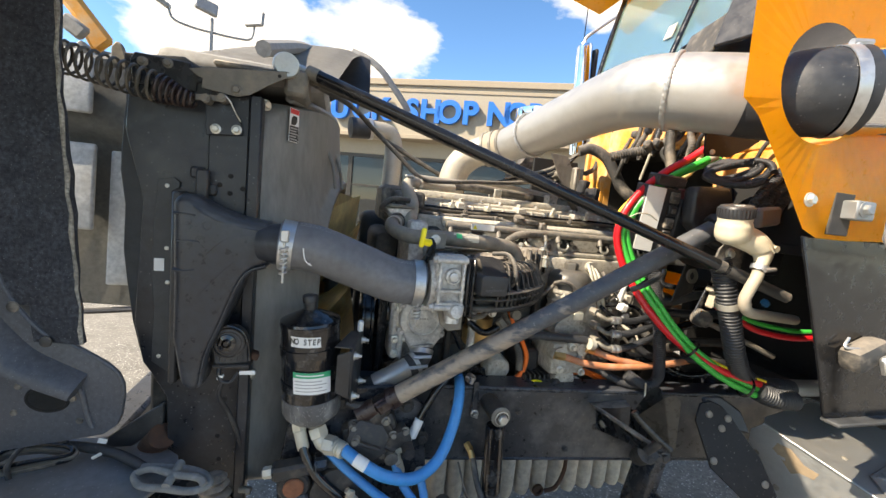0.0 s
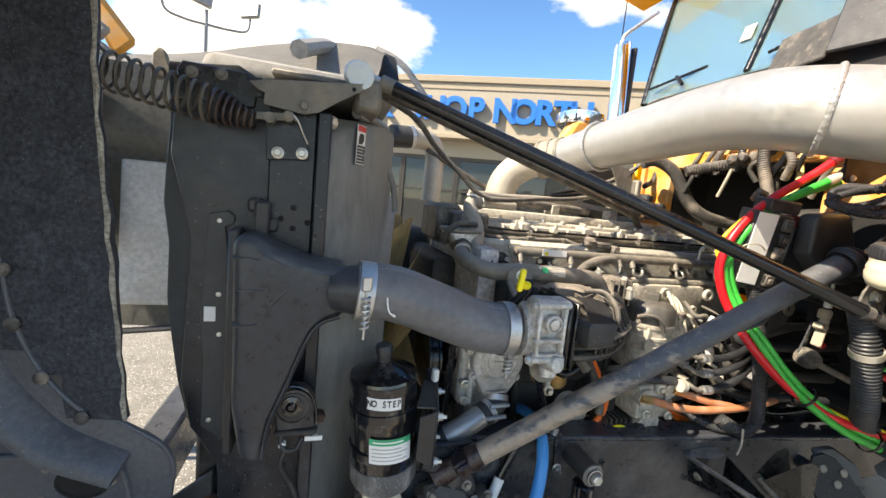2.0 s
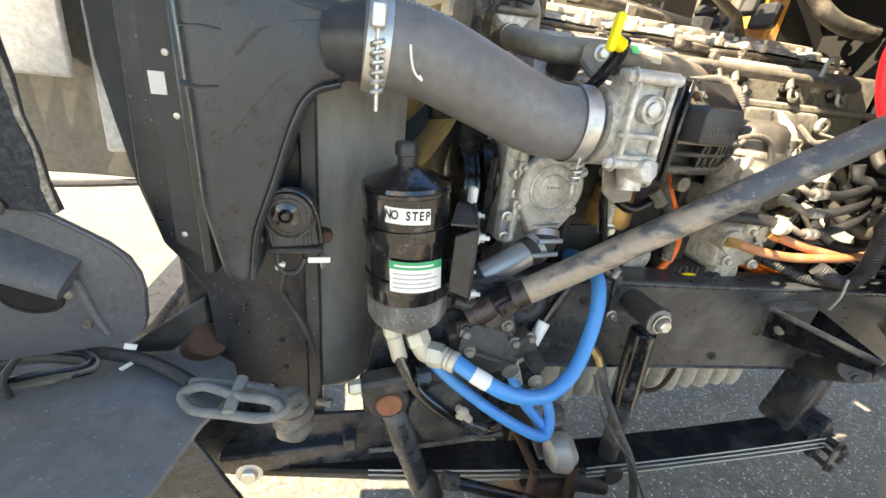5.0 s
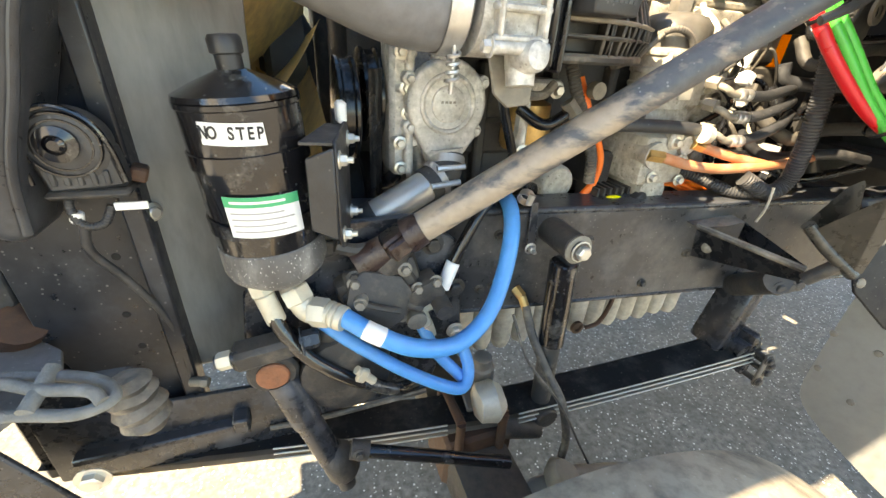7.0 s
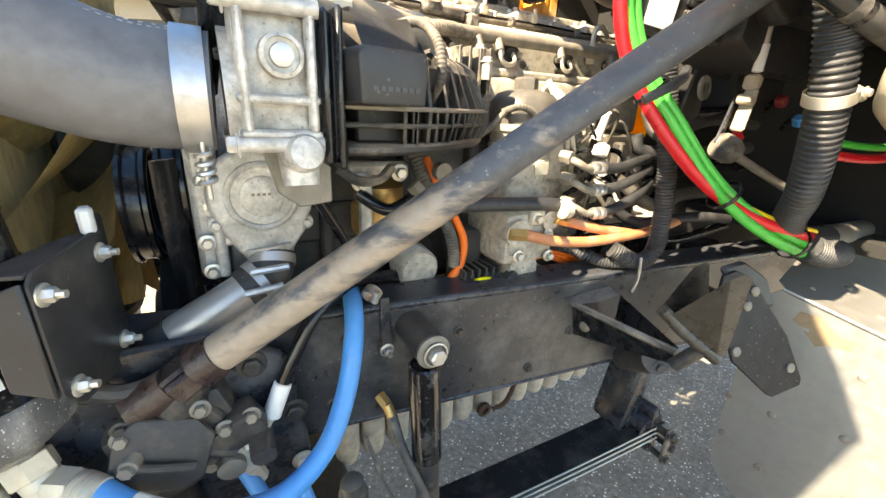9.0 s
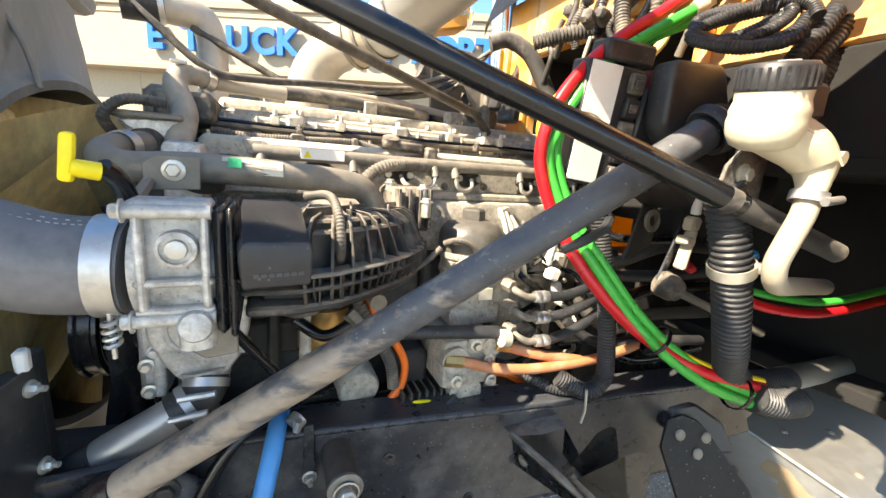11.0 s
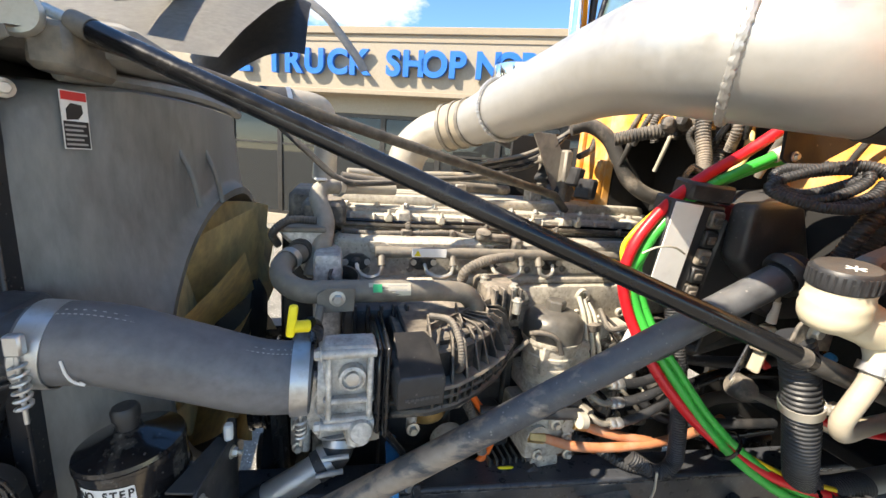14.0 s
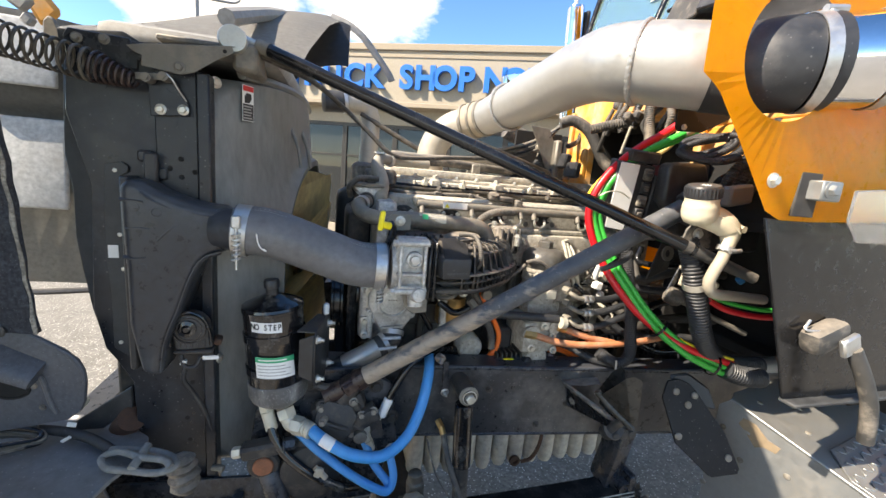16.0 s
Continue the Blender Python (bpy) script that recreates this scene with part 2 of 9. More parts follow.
hose_pale = material("hose_pale", (0.26, 0.245, 0.215), 0.7, dirt=(0.40, 0.36, 0.30), dirt_amount=0.5, dirt_scale=16, bump=0.2, up=0.9)
shaft_paint = material("shaft_paint", (0.07, 0.076, 0.086), 0.40, dirt=(0.20, 0.19, 0.175), dirt_amount=0.30, dirt_scale=14, bump=0.2, up=0.45, speck=0.25)


def rub_off(m, tan, x0, x1, turn):
    """Paint rubbed through to tan primer, more and more from x1 down to x0, in long patches with hard edges."""
    n, l = m.node_tree.nodes, m.node_tree.links
    b = n["Principled BSDF"]
    tc = n.new("ShaderNodeTexCoord")
    mp = n.new("ShaderNodeMapping")
    mp.inputs["Rotation"].default_value = (0, radians(turn), 0)
    mp.inputs["Scale"].default_value = (7.0, 26.0, 26.0)
    l.new(tc.outputs["Object"], mp.inputs["Vector"])
    t = n.new("ShaderNodeTexNoise")
    t.inputs["Scale"].default_value, t.inputs["Detail"].default_value, t.inputs["Roughness"].default_value = 1.0, 7.0, 0.55
    l.new(mp.outputs["Vector"], t.inputs["Vector"])
    sx = n.new("ShaderNodeSeparateXYZ")
    l.new(tc.outputs["Object"], sx.inputs["Vector"])
    r = n.new("ShaderNodeMapRange")
    r.inputs["From Min"].default_value, r.inputs["From Max"].default_value, r.inputs["To Min"].default_value, r.inputs["To Max"].default_value = x0, x1, 0.12, -0.22
    l.new(sx.outputs["X"], r.inputs["Value"])
    add = n.new("ShaderNodeMath")
    l.new(t.outputs["Fac"], add.inputs[0])
    l.new(r.outputs["Result"], add.inputs[1])
    e = n.new("ShaderNodeMapRange")
    e.inputs["From Min"].default_value, e.inputs["From Max"].default_value = 0.46, 0.58
    l.new(add.outputs[0], e.inputs["Value"])
    x = n.new("ShaderNodeMix")
    x.data_type = "RGBA"
    old = b.inputs["Base Color"].links[0].from_socket
    l.new(e.outputs["Result"], x.inputs["Factor"])
    l.new(old, x.inputs["A"])
    f = n.new("ShaderNodeMix")
    f.data_type = "RGBA"
    f.inputs["A"].default_value, f.inputs["B"].default_value = (*tan, 1), (*[c * 0.55 for c in tan], 1)
    t2 = n.new("ShaderNodeTexNoise")
    t2.inputs["Scale"].default_value, t2.inputs["Detail"].default_value = 60.0, 5.0
    l.new(tc.outputs["Object"], t2.inputs["Vector"])
    l.new(t2.outputs["Fac"], f.inputs["Factor"])
    l.new(f.outputs["Result"], x.inputs["B"])
    l.new(x.outputs["Result"], b.inputs["Base Color"])
    return m


rub_off(shaft_paint, (0.42, 0.34, 0.265), 0.2, 0.95, 34)
rod_black = material("rod_black", (0.010, 0.0105, 0.012), 0.22, dirt=(0.05, 0.05, 0.05), dirt_amount=0.05, dirt_scale=26, bump=0.04)
rod_dusty = material("rod_dusty", (0.07, 0.062, 0.05), 0.5, dirt=(0.2, 0.17, 0.13), dirt_amount=0.5, dirt_scale=20)
blue_hose_m = material("blue_hose", (0.03, 0.27, 0.64), 0.4, dirt=(0.12, 0.27, 0.45), dirt_amount=0.35, dirt_scale=12, var=0.05)
green_cable = material("green_cable", (0.028, 0.40, 0.055), 0.35, dirt=(0.25, 0.42, 0.2), dirt_amount=0.15, var=0.05, bump=0.03)
red_cable = material("red_cable", (0.6, 0.012, 0.02), 0.35, dirt=(0.45, 0.2, 0.16), dirt_amount=0.15, var=0.05, bump=0.03)
dark_red = material("dark_red", (0.16, 0.012, 0.015), 0.45, var=0.05)
yellow_cable = material("yellow_cable", (0.85, 0.6, 0.03), 0.4, var=0.05, bump=0.03)
pale_yellow = material("pale_yellow", (0.75, 0.62, 0.25), 0.45, var=0.05, bump=0.03)
orange_hose_m = material("orange_hose", (0.52, 0.19, 0.085), 0.55, dirt=(0.42, 0.28, 0.19), dirt_amount=0.55, dirt_scale=20, var=0.06)
vivid_orange = material("vivid_orange", (0.85, 0.16, 0.02), 0.45, var=0.06, bump=0.05)
yellow_plastic = material("yellow_plastic", (0.86, 0.72, 0.02), 0.4, var=0.04, dirt=(0.5, 0.42, 0.1), dirt_amount=0.15)
cream_plastic = material("cream_plastic", (0.60, 0.54, 0.40), 0.45, dirt=(0.4, 0.33, 0.2), dirt_amount=0.3, dirt_scale=20, var=0.05, bump=0.04)
beige_hose = material("beige_hose", (0.40, 0.35, 0.27), 0.5, dirt=(0.3, 0.25, 0.18), dirt_amount=0.35, dirt_scale=20, var=0.06)
fitting_cream = material("fitting_cream", (0.56, 0.53, 0.44), 0.45, metal=0.3, dirt=(0.36, 0.33, 0.27), dirt_amount=0.35, dirt_scale=40, var=0.08)
brass = material("brass", (0.62, 0.40, 0.16), 0.4, metal=0.8, dirt=(0.35, 0.25, 0.14), dirt_amount=0.4, dirt_scale=40)
white_label = material("white_label", (0.78, 0.78, 0.76), 0.5, dirt=(0.5, 0.48, 0.44), dirt_amount=0.12, dirt_scale=30, var=0.02, bump=0.0)
green_label = material("green_label", (0.02, 0.36, 0.16), 0.5, var=0.03, bump=0.0)
red_label = material("red_label", (0.6, 0.03, 0.03), 0.5, var=0.03, bump=0.0)
ink = material("ink", (0.012, 0.012, 0.014), 0.5, var=0.03, bump=0.0)
rust_red = material("rust_red", (0.26, 0.10, 0.05), 0.8, dirt=(0.14, 0.06, 0.035), dirt_amount=0.4, dirt_scale=60, bump=0.5)
pale_ink = material("pale_ink", (0.35, 0.35, 0.34), 0.5, var=0.03, bump=0.0)
fan_tan = material("fan_tan", (0.84, 0.64, 0.34), 0.5, dirt=(0.60, 0.44, 0.22), dirt_amount=0.15, dirt_scale=6, stretch=(1, 1, 0.4), bump=0.1)
light_tin = material("light_tin", (0.30, 0.31, 0.31), 0.42, metal=0.6, dirt=(0.4, 0.33, 0.24), dirt_amount=0.25, dirt_scale=5, var=0.05, bump=0.08, up=0.2)
tyre_rubber = material("tyre_rubber", (0.045, 0.043, 0.04), 0.75, dirt=(0.42, 0.36, 0.27), dirt_amount=0.8, dirt_scale=9, bump=0.5, up=0.9, speck=0.3)
knit_sleeve = material("knit_sleeve", (0.20, 0.205, 0.20), 0.85, dirt=(0.18, 0.18, 0.17), dirt_amount=0.5, dirt_scale=60, bump=1.0, bump_scale=260)
sheet_rubber = material("sheet_rubber", (0.045, 0.047, 0.048), 0.55, dirt=(0.09, 0.09, 0.088), dirt_amount=0.4, dirt_scale=14, bump=0.35, bump_scale=180)
stucco = material("stucco", (0.335, 0.29, 0.222), 0.85, dirt=(0.31, 0.265, 0.20), dirt_amount=0.3, dirt_scale=0.7, var=0.06, scale=30, bump=0.4, bump_scale=90)
stucco_trim = material("stucco_trim", (0.32, 0.265, 0.195), 0.85, dirt=(0.26, 0.215, 0.16), dirt_amount=0.3, dirt_scale=0.8, var=0.05, scale=30, bump=0.3, bump_scale=90)
sign_blue = material("sign_blue", (0.004, 0.135, 0.50), 0.35, var=0.03, scale=4, bump=0.02)
concrete = material("concrete", (0.225, 0.212, 0.184), 0.9, dirt=(0.28, 0.262, 0.225), dirt_amount=0.35, dirt_scale=0.5, var=0.3, scale=42, bump=0.6, bump_scale=160, speck=1.0, speck_color=(0.82, 0.79, 0.72), speck_scale=60, speck_size=0.18)
frame_bronze = material("frame_bronze", (0.05, 0.045, 0.04), 0.4, metal=0.5, bump=0.03)
guard_steel = material("guard_steel", (0.05, 0.049, 0.045), 0.3, metal=0.3, dirt=(0.22, 0.20, 0.17), dirt_amount=0.35, dirt_scale=14, bump=0.1)
dome_grey = material("dome_grey", (0.105, 0.10, 0.09), 0.4, metal=0.2, dirt=(0.24, 0.21, 0.17), dirt_amount=0.35, dirt_scale=14, bump=0.25, up=0.12)
pan_cream = material("pan_cream", (0.50, 0.47, 0.40), 0.55, dirt=(0.34, 0.29, 0.22), dirt_amount=0.4, dirt_scale=12)
stain_tan = material("stain_tan", (0.24, 0.18, 0.115), 0.8, var=0.1, scale=60)
post_grey = material("post_grey", (0.22, 0.23, 0.24), 0.5, metal=0.3, bump=0.05)
# near-black: the dark of unlit interiors and gaps is in the colour
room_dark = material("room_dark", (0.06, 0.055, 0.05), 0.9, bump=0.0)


def glassy(name, color, rough=0.0, mix=0.75):
    m = bpy.data.materials.new(name)
    m.use_nodes = True
    n, l = m.node_tree.nodes, m.node_tree.links
    b = n["Principled BSDF"]
    b.inputs["Base Color"].default_value = (*color, 1)
    b.inputs["Roughness"].default_value = rough
    b.inputs["Transmission Weight"].default_value = mix
    b.inputs["IOR"].default_value = 1.45
    return m


window_glass = glassy("window_glass", (0.035, 0.038, 0.038), 0.02, 0.35)
wind_glass = glassy("wind_glass", (0.22, 0.36, 0.33), 0.02, 0.72)
clear_plastic = glassy("clear_plastic", (0.9, 0.88, 0.86), 0.12, 0.92)

# ---- builders ----
UP = Vector((0, 0, 1))


def V(*a):
    return Vector(a[0] if len(a) == 1 else a)


def thing(name, at, label, category, group="", kind=""):
    e = new(name)
    e.empty_display_size = 0.05
    e.matrix_world = Matrix.Translation(at)
    return tagged(e, label, category, group, kind)


def obj(name, bm, mat, smooth=40.0):
    me = bpy.data.meshes.new(name)
    bmesh.ops.recalc_face_normals(bm, faces=bm.faces)
    bm.to_mesh(me)
    bm.free()
    if smooth:
        me.shade_smooth()
        me.set_sharp_from_angle(angle=radians(smooth))
    me.materials.append(mat)
    return new(name, me)


def part(name, bm, mat, parent, label="", smooth=40.0):
    """One mesh under a thing or a part, built where it stands."""
    o = obj(name, bm, mat, smooth)
    chain, m = parent, Matrix.Identity(4)
    while chain is not None:
        m = chain.matrix_basis.copy() if chain.parent is None else m
        chain = chain.parent
    o.parent = parent
    if parent.parent is None and parent.type == "EMPTY":
        o.matrix_parent_inverse = m.inverted()
    if label:
        o["label"] = label
    return o


def solo(name, bm, mat, label, category, group="", kind="", smooth=40.0):
    return tagged(obj(name, bm, mat, smooth), label, category, group, kind)


def join(*bms):
    """Several bmeshes in one."""
    out = bms[0]
    for b in bms[1:]:
        me = bpy.data.meshes.new("tmp")
        b.to_mesh(me)
        b.free()
        out.from_mesh(me)
        bpy.data.meshes.remove(me)
    return out


def turned(way, up=UP):
    """A turn whose z axis runs along way."""
    w = V(way).normalized()
    u = V(up)
    if abs(w.dot(u)) > 0.95:
        u = V(1, 0, 0) if abs(w.x) < 0.9 else V(0, 1, 0)
    x = u.cross(w).normalized()
    y = w.cross(x)
    return Matrix((x, y, w)).transposed().to_4x4()


def box(size, at, turn=(0, 0, 0), bevel=0.003, seg=1):
    bm = bmesh.new()
    bmesh.ops.create_cube(bm, size=1.0)
    bmesh.ops.scale(bm, vec=size, verts=bm.verts)
    if bevel:
        bmesh.ops.bevel(bm, geom=list(bm.edges), offset=min(bevel, min(size) * 0.45), segments=seg, affect="EDGES", profile=0.5)
    bm.transform(pose(*at, *turn))
    return bm


def span_box(a, b, bevel=0.003, seg=1):
    a, b = V(a), V(b)
    return box([abs(v) for v in (b - a)], (a + b) / 2, bevel=bevel, seg=seg)


def slab(outline, thick, m, bevel=0.002, seg=1):
    """A plate: an outline in its own x, y plane, thick along z, laid by the matrix m."""
    bm = bmesh.new()
    vs = [bm.verts.new((x, y, 0)) for x, y in outline]
    f = bm.faces.new(vs)
    r = bmesh.ops.extrude_face_region(bm, geom=[f])
    bmesh.ops.translate(bm, vec=(0, 0, thick), verts=[g for g in r["geom"] if isinstance(g, bmesh.types.BMVert)])
    if bevel:
        bmesh.ops.bevel(bm, geom=list(bm.edges), offset=bevel, segments=seg, affect="EDGES", profile=0.5)
    bm.transform(m)
    return bm


def facing(at, x_axis, y_axis):
    """A matrix with given origin and in-plane axes."""
    x = V(x_axis).normalized()
    y = V(y_axis)
    z = x.cross(y).normalized()
    y = z.cross(x)
    m = Matrix((x, y, z)).transposed().to_4x4()
    return Matrix.Translation(at) @ m


def side(at):
    """A plane that faces the near side (-y): x stays x, y is up."""
    return facing(at, (1, 0, 0), (0, 0, 1))


def lathe(profile, at, way=(0, 0, 1), seg=24, caps=True):
    """Turned shape: (radius, height) pairs along way from at."""
    bm = bmesh.new()
    rings = []
    for r, h in profile:
        rings.append([bm.verts.new((r * math.cos(2 * math.pi * k / seg), r * math.sin(2 * math.pi * k / seg), h)) for k in range(seg)])
    for a, b in zip(rings, rings[1:]):
        for k in range(seg):
            bm.faces.new((a[k], a[(k + 1) % seg], b[(k + 1) % seg], b[k]))
    if caps:
        bm.faces.new(rings[0][::-1])
        bm.faces.new(rings[-1])
    bm.transform(Matrix.Translation(at) @ turned(way))
    return bm


def rod(a, b, r, r2=None, seg=14, edge=0.0):
    a, b = V(a), V(b)
    h = (b - a).length
    r2 = r if r2 is None else r2
    prof = [(r, 0), (r2, h)] if not edge else [(r - edge, 0), (r, edge), (r2, h - edge), (r2 - edge, h)]
    return lathe(prof, a, b - a, seg)


def glide(points, n=8):
    """A smooth line through points (Catmull-Rom)."""
    p = [V(q[:3]) for q in points]
    if len(p) < 3:
        return [p[0].lerp(p[1], k / n) for k in range(n + 1)]
    p = [2 * p[0] - p[1]] + p + [2 * p[-1] - p[-2]]
    out = []
    for i in range(1, len(p) - 2):
        a, b, c, d = p[i - 1:i + 3]
        for k in range(n):
            t = k / n
            out.append(0.5 * (2 * b + (c - a) * t + (2 * a - 5 * b + 4 * c - d) * t * t + (3 * b - a - 3 * c + d) * t ** 3))
    out.append(p[-2])
    return out


def sweep(line, radii, seg=12, caps=True, flat=1.0):
    """A round skin along a line; radii: one number or one for each point."""
    bm = bmesh.new()
    n = len(line)
    if isinstance(radii, (int, float)):
        radii = [radii] * n
    tan = [(line[min(i + 1, n - 1)] - line[max(i - 1, 0)]).normalized() for i in range(n)]
    ref = tan[0].orthogonal().normalized()
    rings = []
    for i in range(n):
        ref = (ref - tan[i] * ref.dot(tan[i])).normalized()
        bi = tan[i].cross(ref)
        rings.append([bm.verts.new(line[i] + radii[i] * (math.cos(2 * math.pi * k / seg) * ref + flat * math.sin(2 * math.pi * k / seg) * bi)) for k in range(seg)])
    for a, b in zip(rings, rings[1:]):
        for k in range(seg):
            bm.faces.new((a[k], a[(k + 1) % seg], b[(k + 1) % seg], b[k]))
    if caps:
        bm.faces.new(rings[0][::-1])
        bm.faces.new(rings[-1])
    return bm


def hose(points, r, n=8, seg=12):
    return sweep(glide(points, n), r, seg)


def resample(line, step):
    out, rest = [line[0]], step
    for a, b in zip(line, line[1:]):
        d = (b - a).length
        pos = 0.0
        while d - pos >= rest:
            pos += rest
            out.append(a.lerp(b, pos / d))
            rest = step
        rest -= d - pos
    return out


def conduit(points, r, pitch=0.006, seg=12, deep=0.12):
    """Corrugated loom: rings along a smooth line."""
    line = resample(glide(points, 10), pitch / 4)
    wave = (1.0, 1.0, 1 - deep, 1 - deep)
    return sweep(line, [r * wave[i % 4] for i in range(len(line))], seg)


def coil(a, b, r, turns, wire, per=14, r2=None, seg=6):
    a, b = V(a), V(b)
    m = turned(b - a).to_3x3()
    h = (b - a).length
    r2 = r if r2 is None else r2
    line = []
    for k in range(int(turns * per) + 1):
        f = k / (turns * per)
        rr = r + (r2 - r) * f
        line.append(a + m @ V(rr * math.cos(2 * math.pi * k / per), rr * math.sin(2 * math.pi * k / per), h * f))
    return sweep(line, wire, seg)


def bolt(at, way, r=0.008, h=0.006, washer=True):
    """A hexagon head on its washer."""
    prof = [(r, 0.0), (r, h * 0.8), (r * 0.8, h)]
    b = lathe(prof, V(at) + V(way).normalized() * (0.002 if washer else 0), way, 6)
    if washer:
        b = join(b, lathe([(r * 1.5, 0), (r * 1.5, 0.002), (r * 1.35, 0.0026)], at, way, 14))
    return b


def band(line_a, line_b, r, wide=None, seg=28):
    """A clamp band round an axis from a to b."""
    return lathe([(r, 0), (r + 0.002, 0), (r + 0.002, (V(line_b) - V(line_a)).length), (r, (V(line_b) - V(line_a)).length)], line_a, V(line_b) - V(line_a), seg, caps=False)


def letters(text, size, m, mat, parent, name="lettering", extrude=0.0004, bold=0.0, label="", align="CENTER"):
    """Raised writing as one mesh."""
    cu = bpy.data.curves.new("writing", "FONT")
    cu.body, cu.size, cu.extrude, cu.offset, cu.align_x, cu.align_y = text, size, extrude, bold, align, "CENTER"
    tmp = bpy.data.objects.new("writing", cu)
    scene.collection.objects.link(tmp)
    me = bpy.data.meshes.new_from_object(tmp.evaluated_get(bpy.context.evaluated_depsgraph_get()))
    bpy.data.objects.remove(tmp)
    bpy.data.curves.remove(cu)
    bm = bmesh.new()
    bm.from_mesh(me)
    bpy.data.meshes.remove(me)
    bm.transform(m)
    return part(name, bm, mat, parent, label, smooth=0)


def sheet_through(points, thick=0.008):
    """A flat or slightly bent sheet through corners in space."""
    bm = bmesh.new()
    bm.faces.new([bm.verts.new(p) for p in points])
    bmesh.ops.solidify(bm, geom=list(bm.faces), thickness=thick)
    return bm


def lump(bm, amount, scale, seed=0.0):
    """Uneven, worn or sagging faces."""
    for v in bm.verts:
        v.co += noise.noise_vector(v.co * scale + V(seed, seed * 2, 0)) * amount
    return bm

# ---- the setting ----
gbm = bmesh.new()
R = 400.0
grid = [-R, -60, -20, -8, -3, 0, 3, 8, 20, 60, R]
gv = [[gbm.verts.new((x, y, 0)) for y in grid] for x in grid]
for i in range(len(grid) - 1):
    for j in range(len(grid) - 1):
        gbm.faces.new((gv[i][j], gv[i + 1][j], gv[i + 1][j + 1], gv[i][j + 1]))
solo("ground", gbm, concrete, "pale speckled concrete yard, dark in the truck's shade", "ground", kind="structure", smooth=0)

BLD = pose(2.33, 8.69, 0, 0, 0, -28)


def at_building(bm):
    bm.transform(BLD)
    return bm


shop = thing("shop_building", BLD @ V(0, 0, 0), "single-storey tan stucco workshop with flat parapet and dark shopfront glass", "building")
for a, b in (((-14, 0, 3.17), (14, 0.3, 4.28)), ((-14, 0.35, 0), (-5.2, 0.6, 3.17)), ((5.2, 0.35, 0), (14, 0.6, 3.17)), ((-5.2, 0.35, 0), (5.2, 0.6, 0.28)), ((-5.2, 0.35, 2.75), (5.2, 0.6, 3.17))):
    part("wall", at_building(span_box(a, b, 0.01)), stucco, shop)
part("parapet_cap", at_building(join(span_box((-14.05, -0.05, 4.28), (14.05, 0.35, 4.42), 0.012), span_box((-14.05, -0.02, 4.14), (14.05, 0.0, 4.20), 0.004))), stucco_trim, shop, "darker tan parapet cap")
part("ledge", at_building(span_box((-14.03, -0.06, 3.10), (14.03, 0.35, 3.2), 0.012)), stucco_trim, shop)
part("roof", at_building(span_box((-14, 0.3, 4.1), (14, 9, 4.2), 0)), stucco_trim, shop)
# the unlit room's dark is painted on its back wall and floor
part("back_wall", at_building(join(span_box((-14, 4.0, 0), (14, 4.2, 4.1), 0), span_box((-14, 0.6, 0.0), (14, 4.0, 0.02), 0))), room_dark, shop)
for k in range(8):
    x0 = -5.2 + 1.3 * k
    w = part("window", at_building(join(span_box((x0, 0.38, 0.28), (x0 + 0.06, 0.46, 2.75), 0.004), span_box((x0 + 1.24, 0.38, 0.28), (x0 + 1.3, 0.46, 2.75), 0.004),
                                        span_box((x0 + 0.06, 0.38, 0.28), (x0 + 1.24, 0.46, 0.36), 0.004), span_box((x0 + 0.06, 0.38, 2.67), (x0 + 1.24, 0.46, 2.75), 0.004),
                                        span_box((x0 + 0.06, 0.39, 1.95), (x0 + 1.24, 0.45, 2.0), 0.004))), frame_bronze, shop)
    p = part("pane", at_building(span_box((x0 + 0.05, 0.415, 0.35), (x0 + 1.25, 0.425, 2.69), 0)), window_glass, w, "dark reflecting glass pane", smooth=0)
    p.visible_shadow = False
for s, ch in ((-4.62, "E"), (-3.86, "T"), (-3.42, "R"), (-2.91, "U"), (-2.37, "C"), (-1.90, "K"), (-1.14, "S"), (-0.71, "H"), (-0.28, "O"), (0.18, "P"), (0.80, "N"), (1.19, "O"), (1.61, "R"), (1.98, "T"), (2.33, "H")):
    letters(ch, 0.66, BLD @ facing((s + 0.20, -0.09, 3.69), (1, 0, 0), (0, 0, 1)), sign_blue, shop, "sign_letter", extrude=0.045, bold=0.026, label="raised blue sign letter")

lamp = thing("yard_lamp", (-4.2, 14.6, 0), "grey steel yard light pole with three floodlight heads", "light pole")
part("pole", rod((-4.2, 14.6, 0), (-4.2, 14.6, 6.75), 0.07, 0.045), post_grey, lamp)
part("arm", hose([(-5.3, 14.3, 6.75), (-5.15, 14.3, 6.42), (-4.7, 14.45, 6.33), (-4.2, 14.6, 6.33), (-3.6, 14.8, 6.36), (-3.15, 14.9, 6.45), (-3.05, 14.95, 6.85)], 0.035), post_grey, lamp)
for a, turn in (((-5.5, 14.2, 6.85), (15, 25, 20)), ((-4.35, 14.55, 7.05), (60, 10, 25)), ((-3.05, 14.95, 7.1), (75, -5, -20))):
    h = part("lamp_head", box((0.62, 0.50, 0.14), a, turn, 0.04), post_grey, lamp)
    part("lens", box((0.52, 0.4, 0.02), V(a) + Euler([radians(q) for q in turn]).to_matrix() @ V(0, 0, -0.075), turn, 0.004), white_label, h)

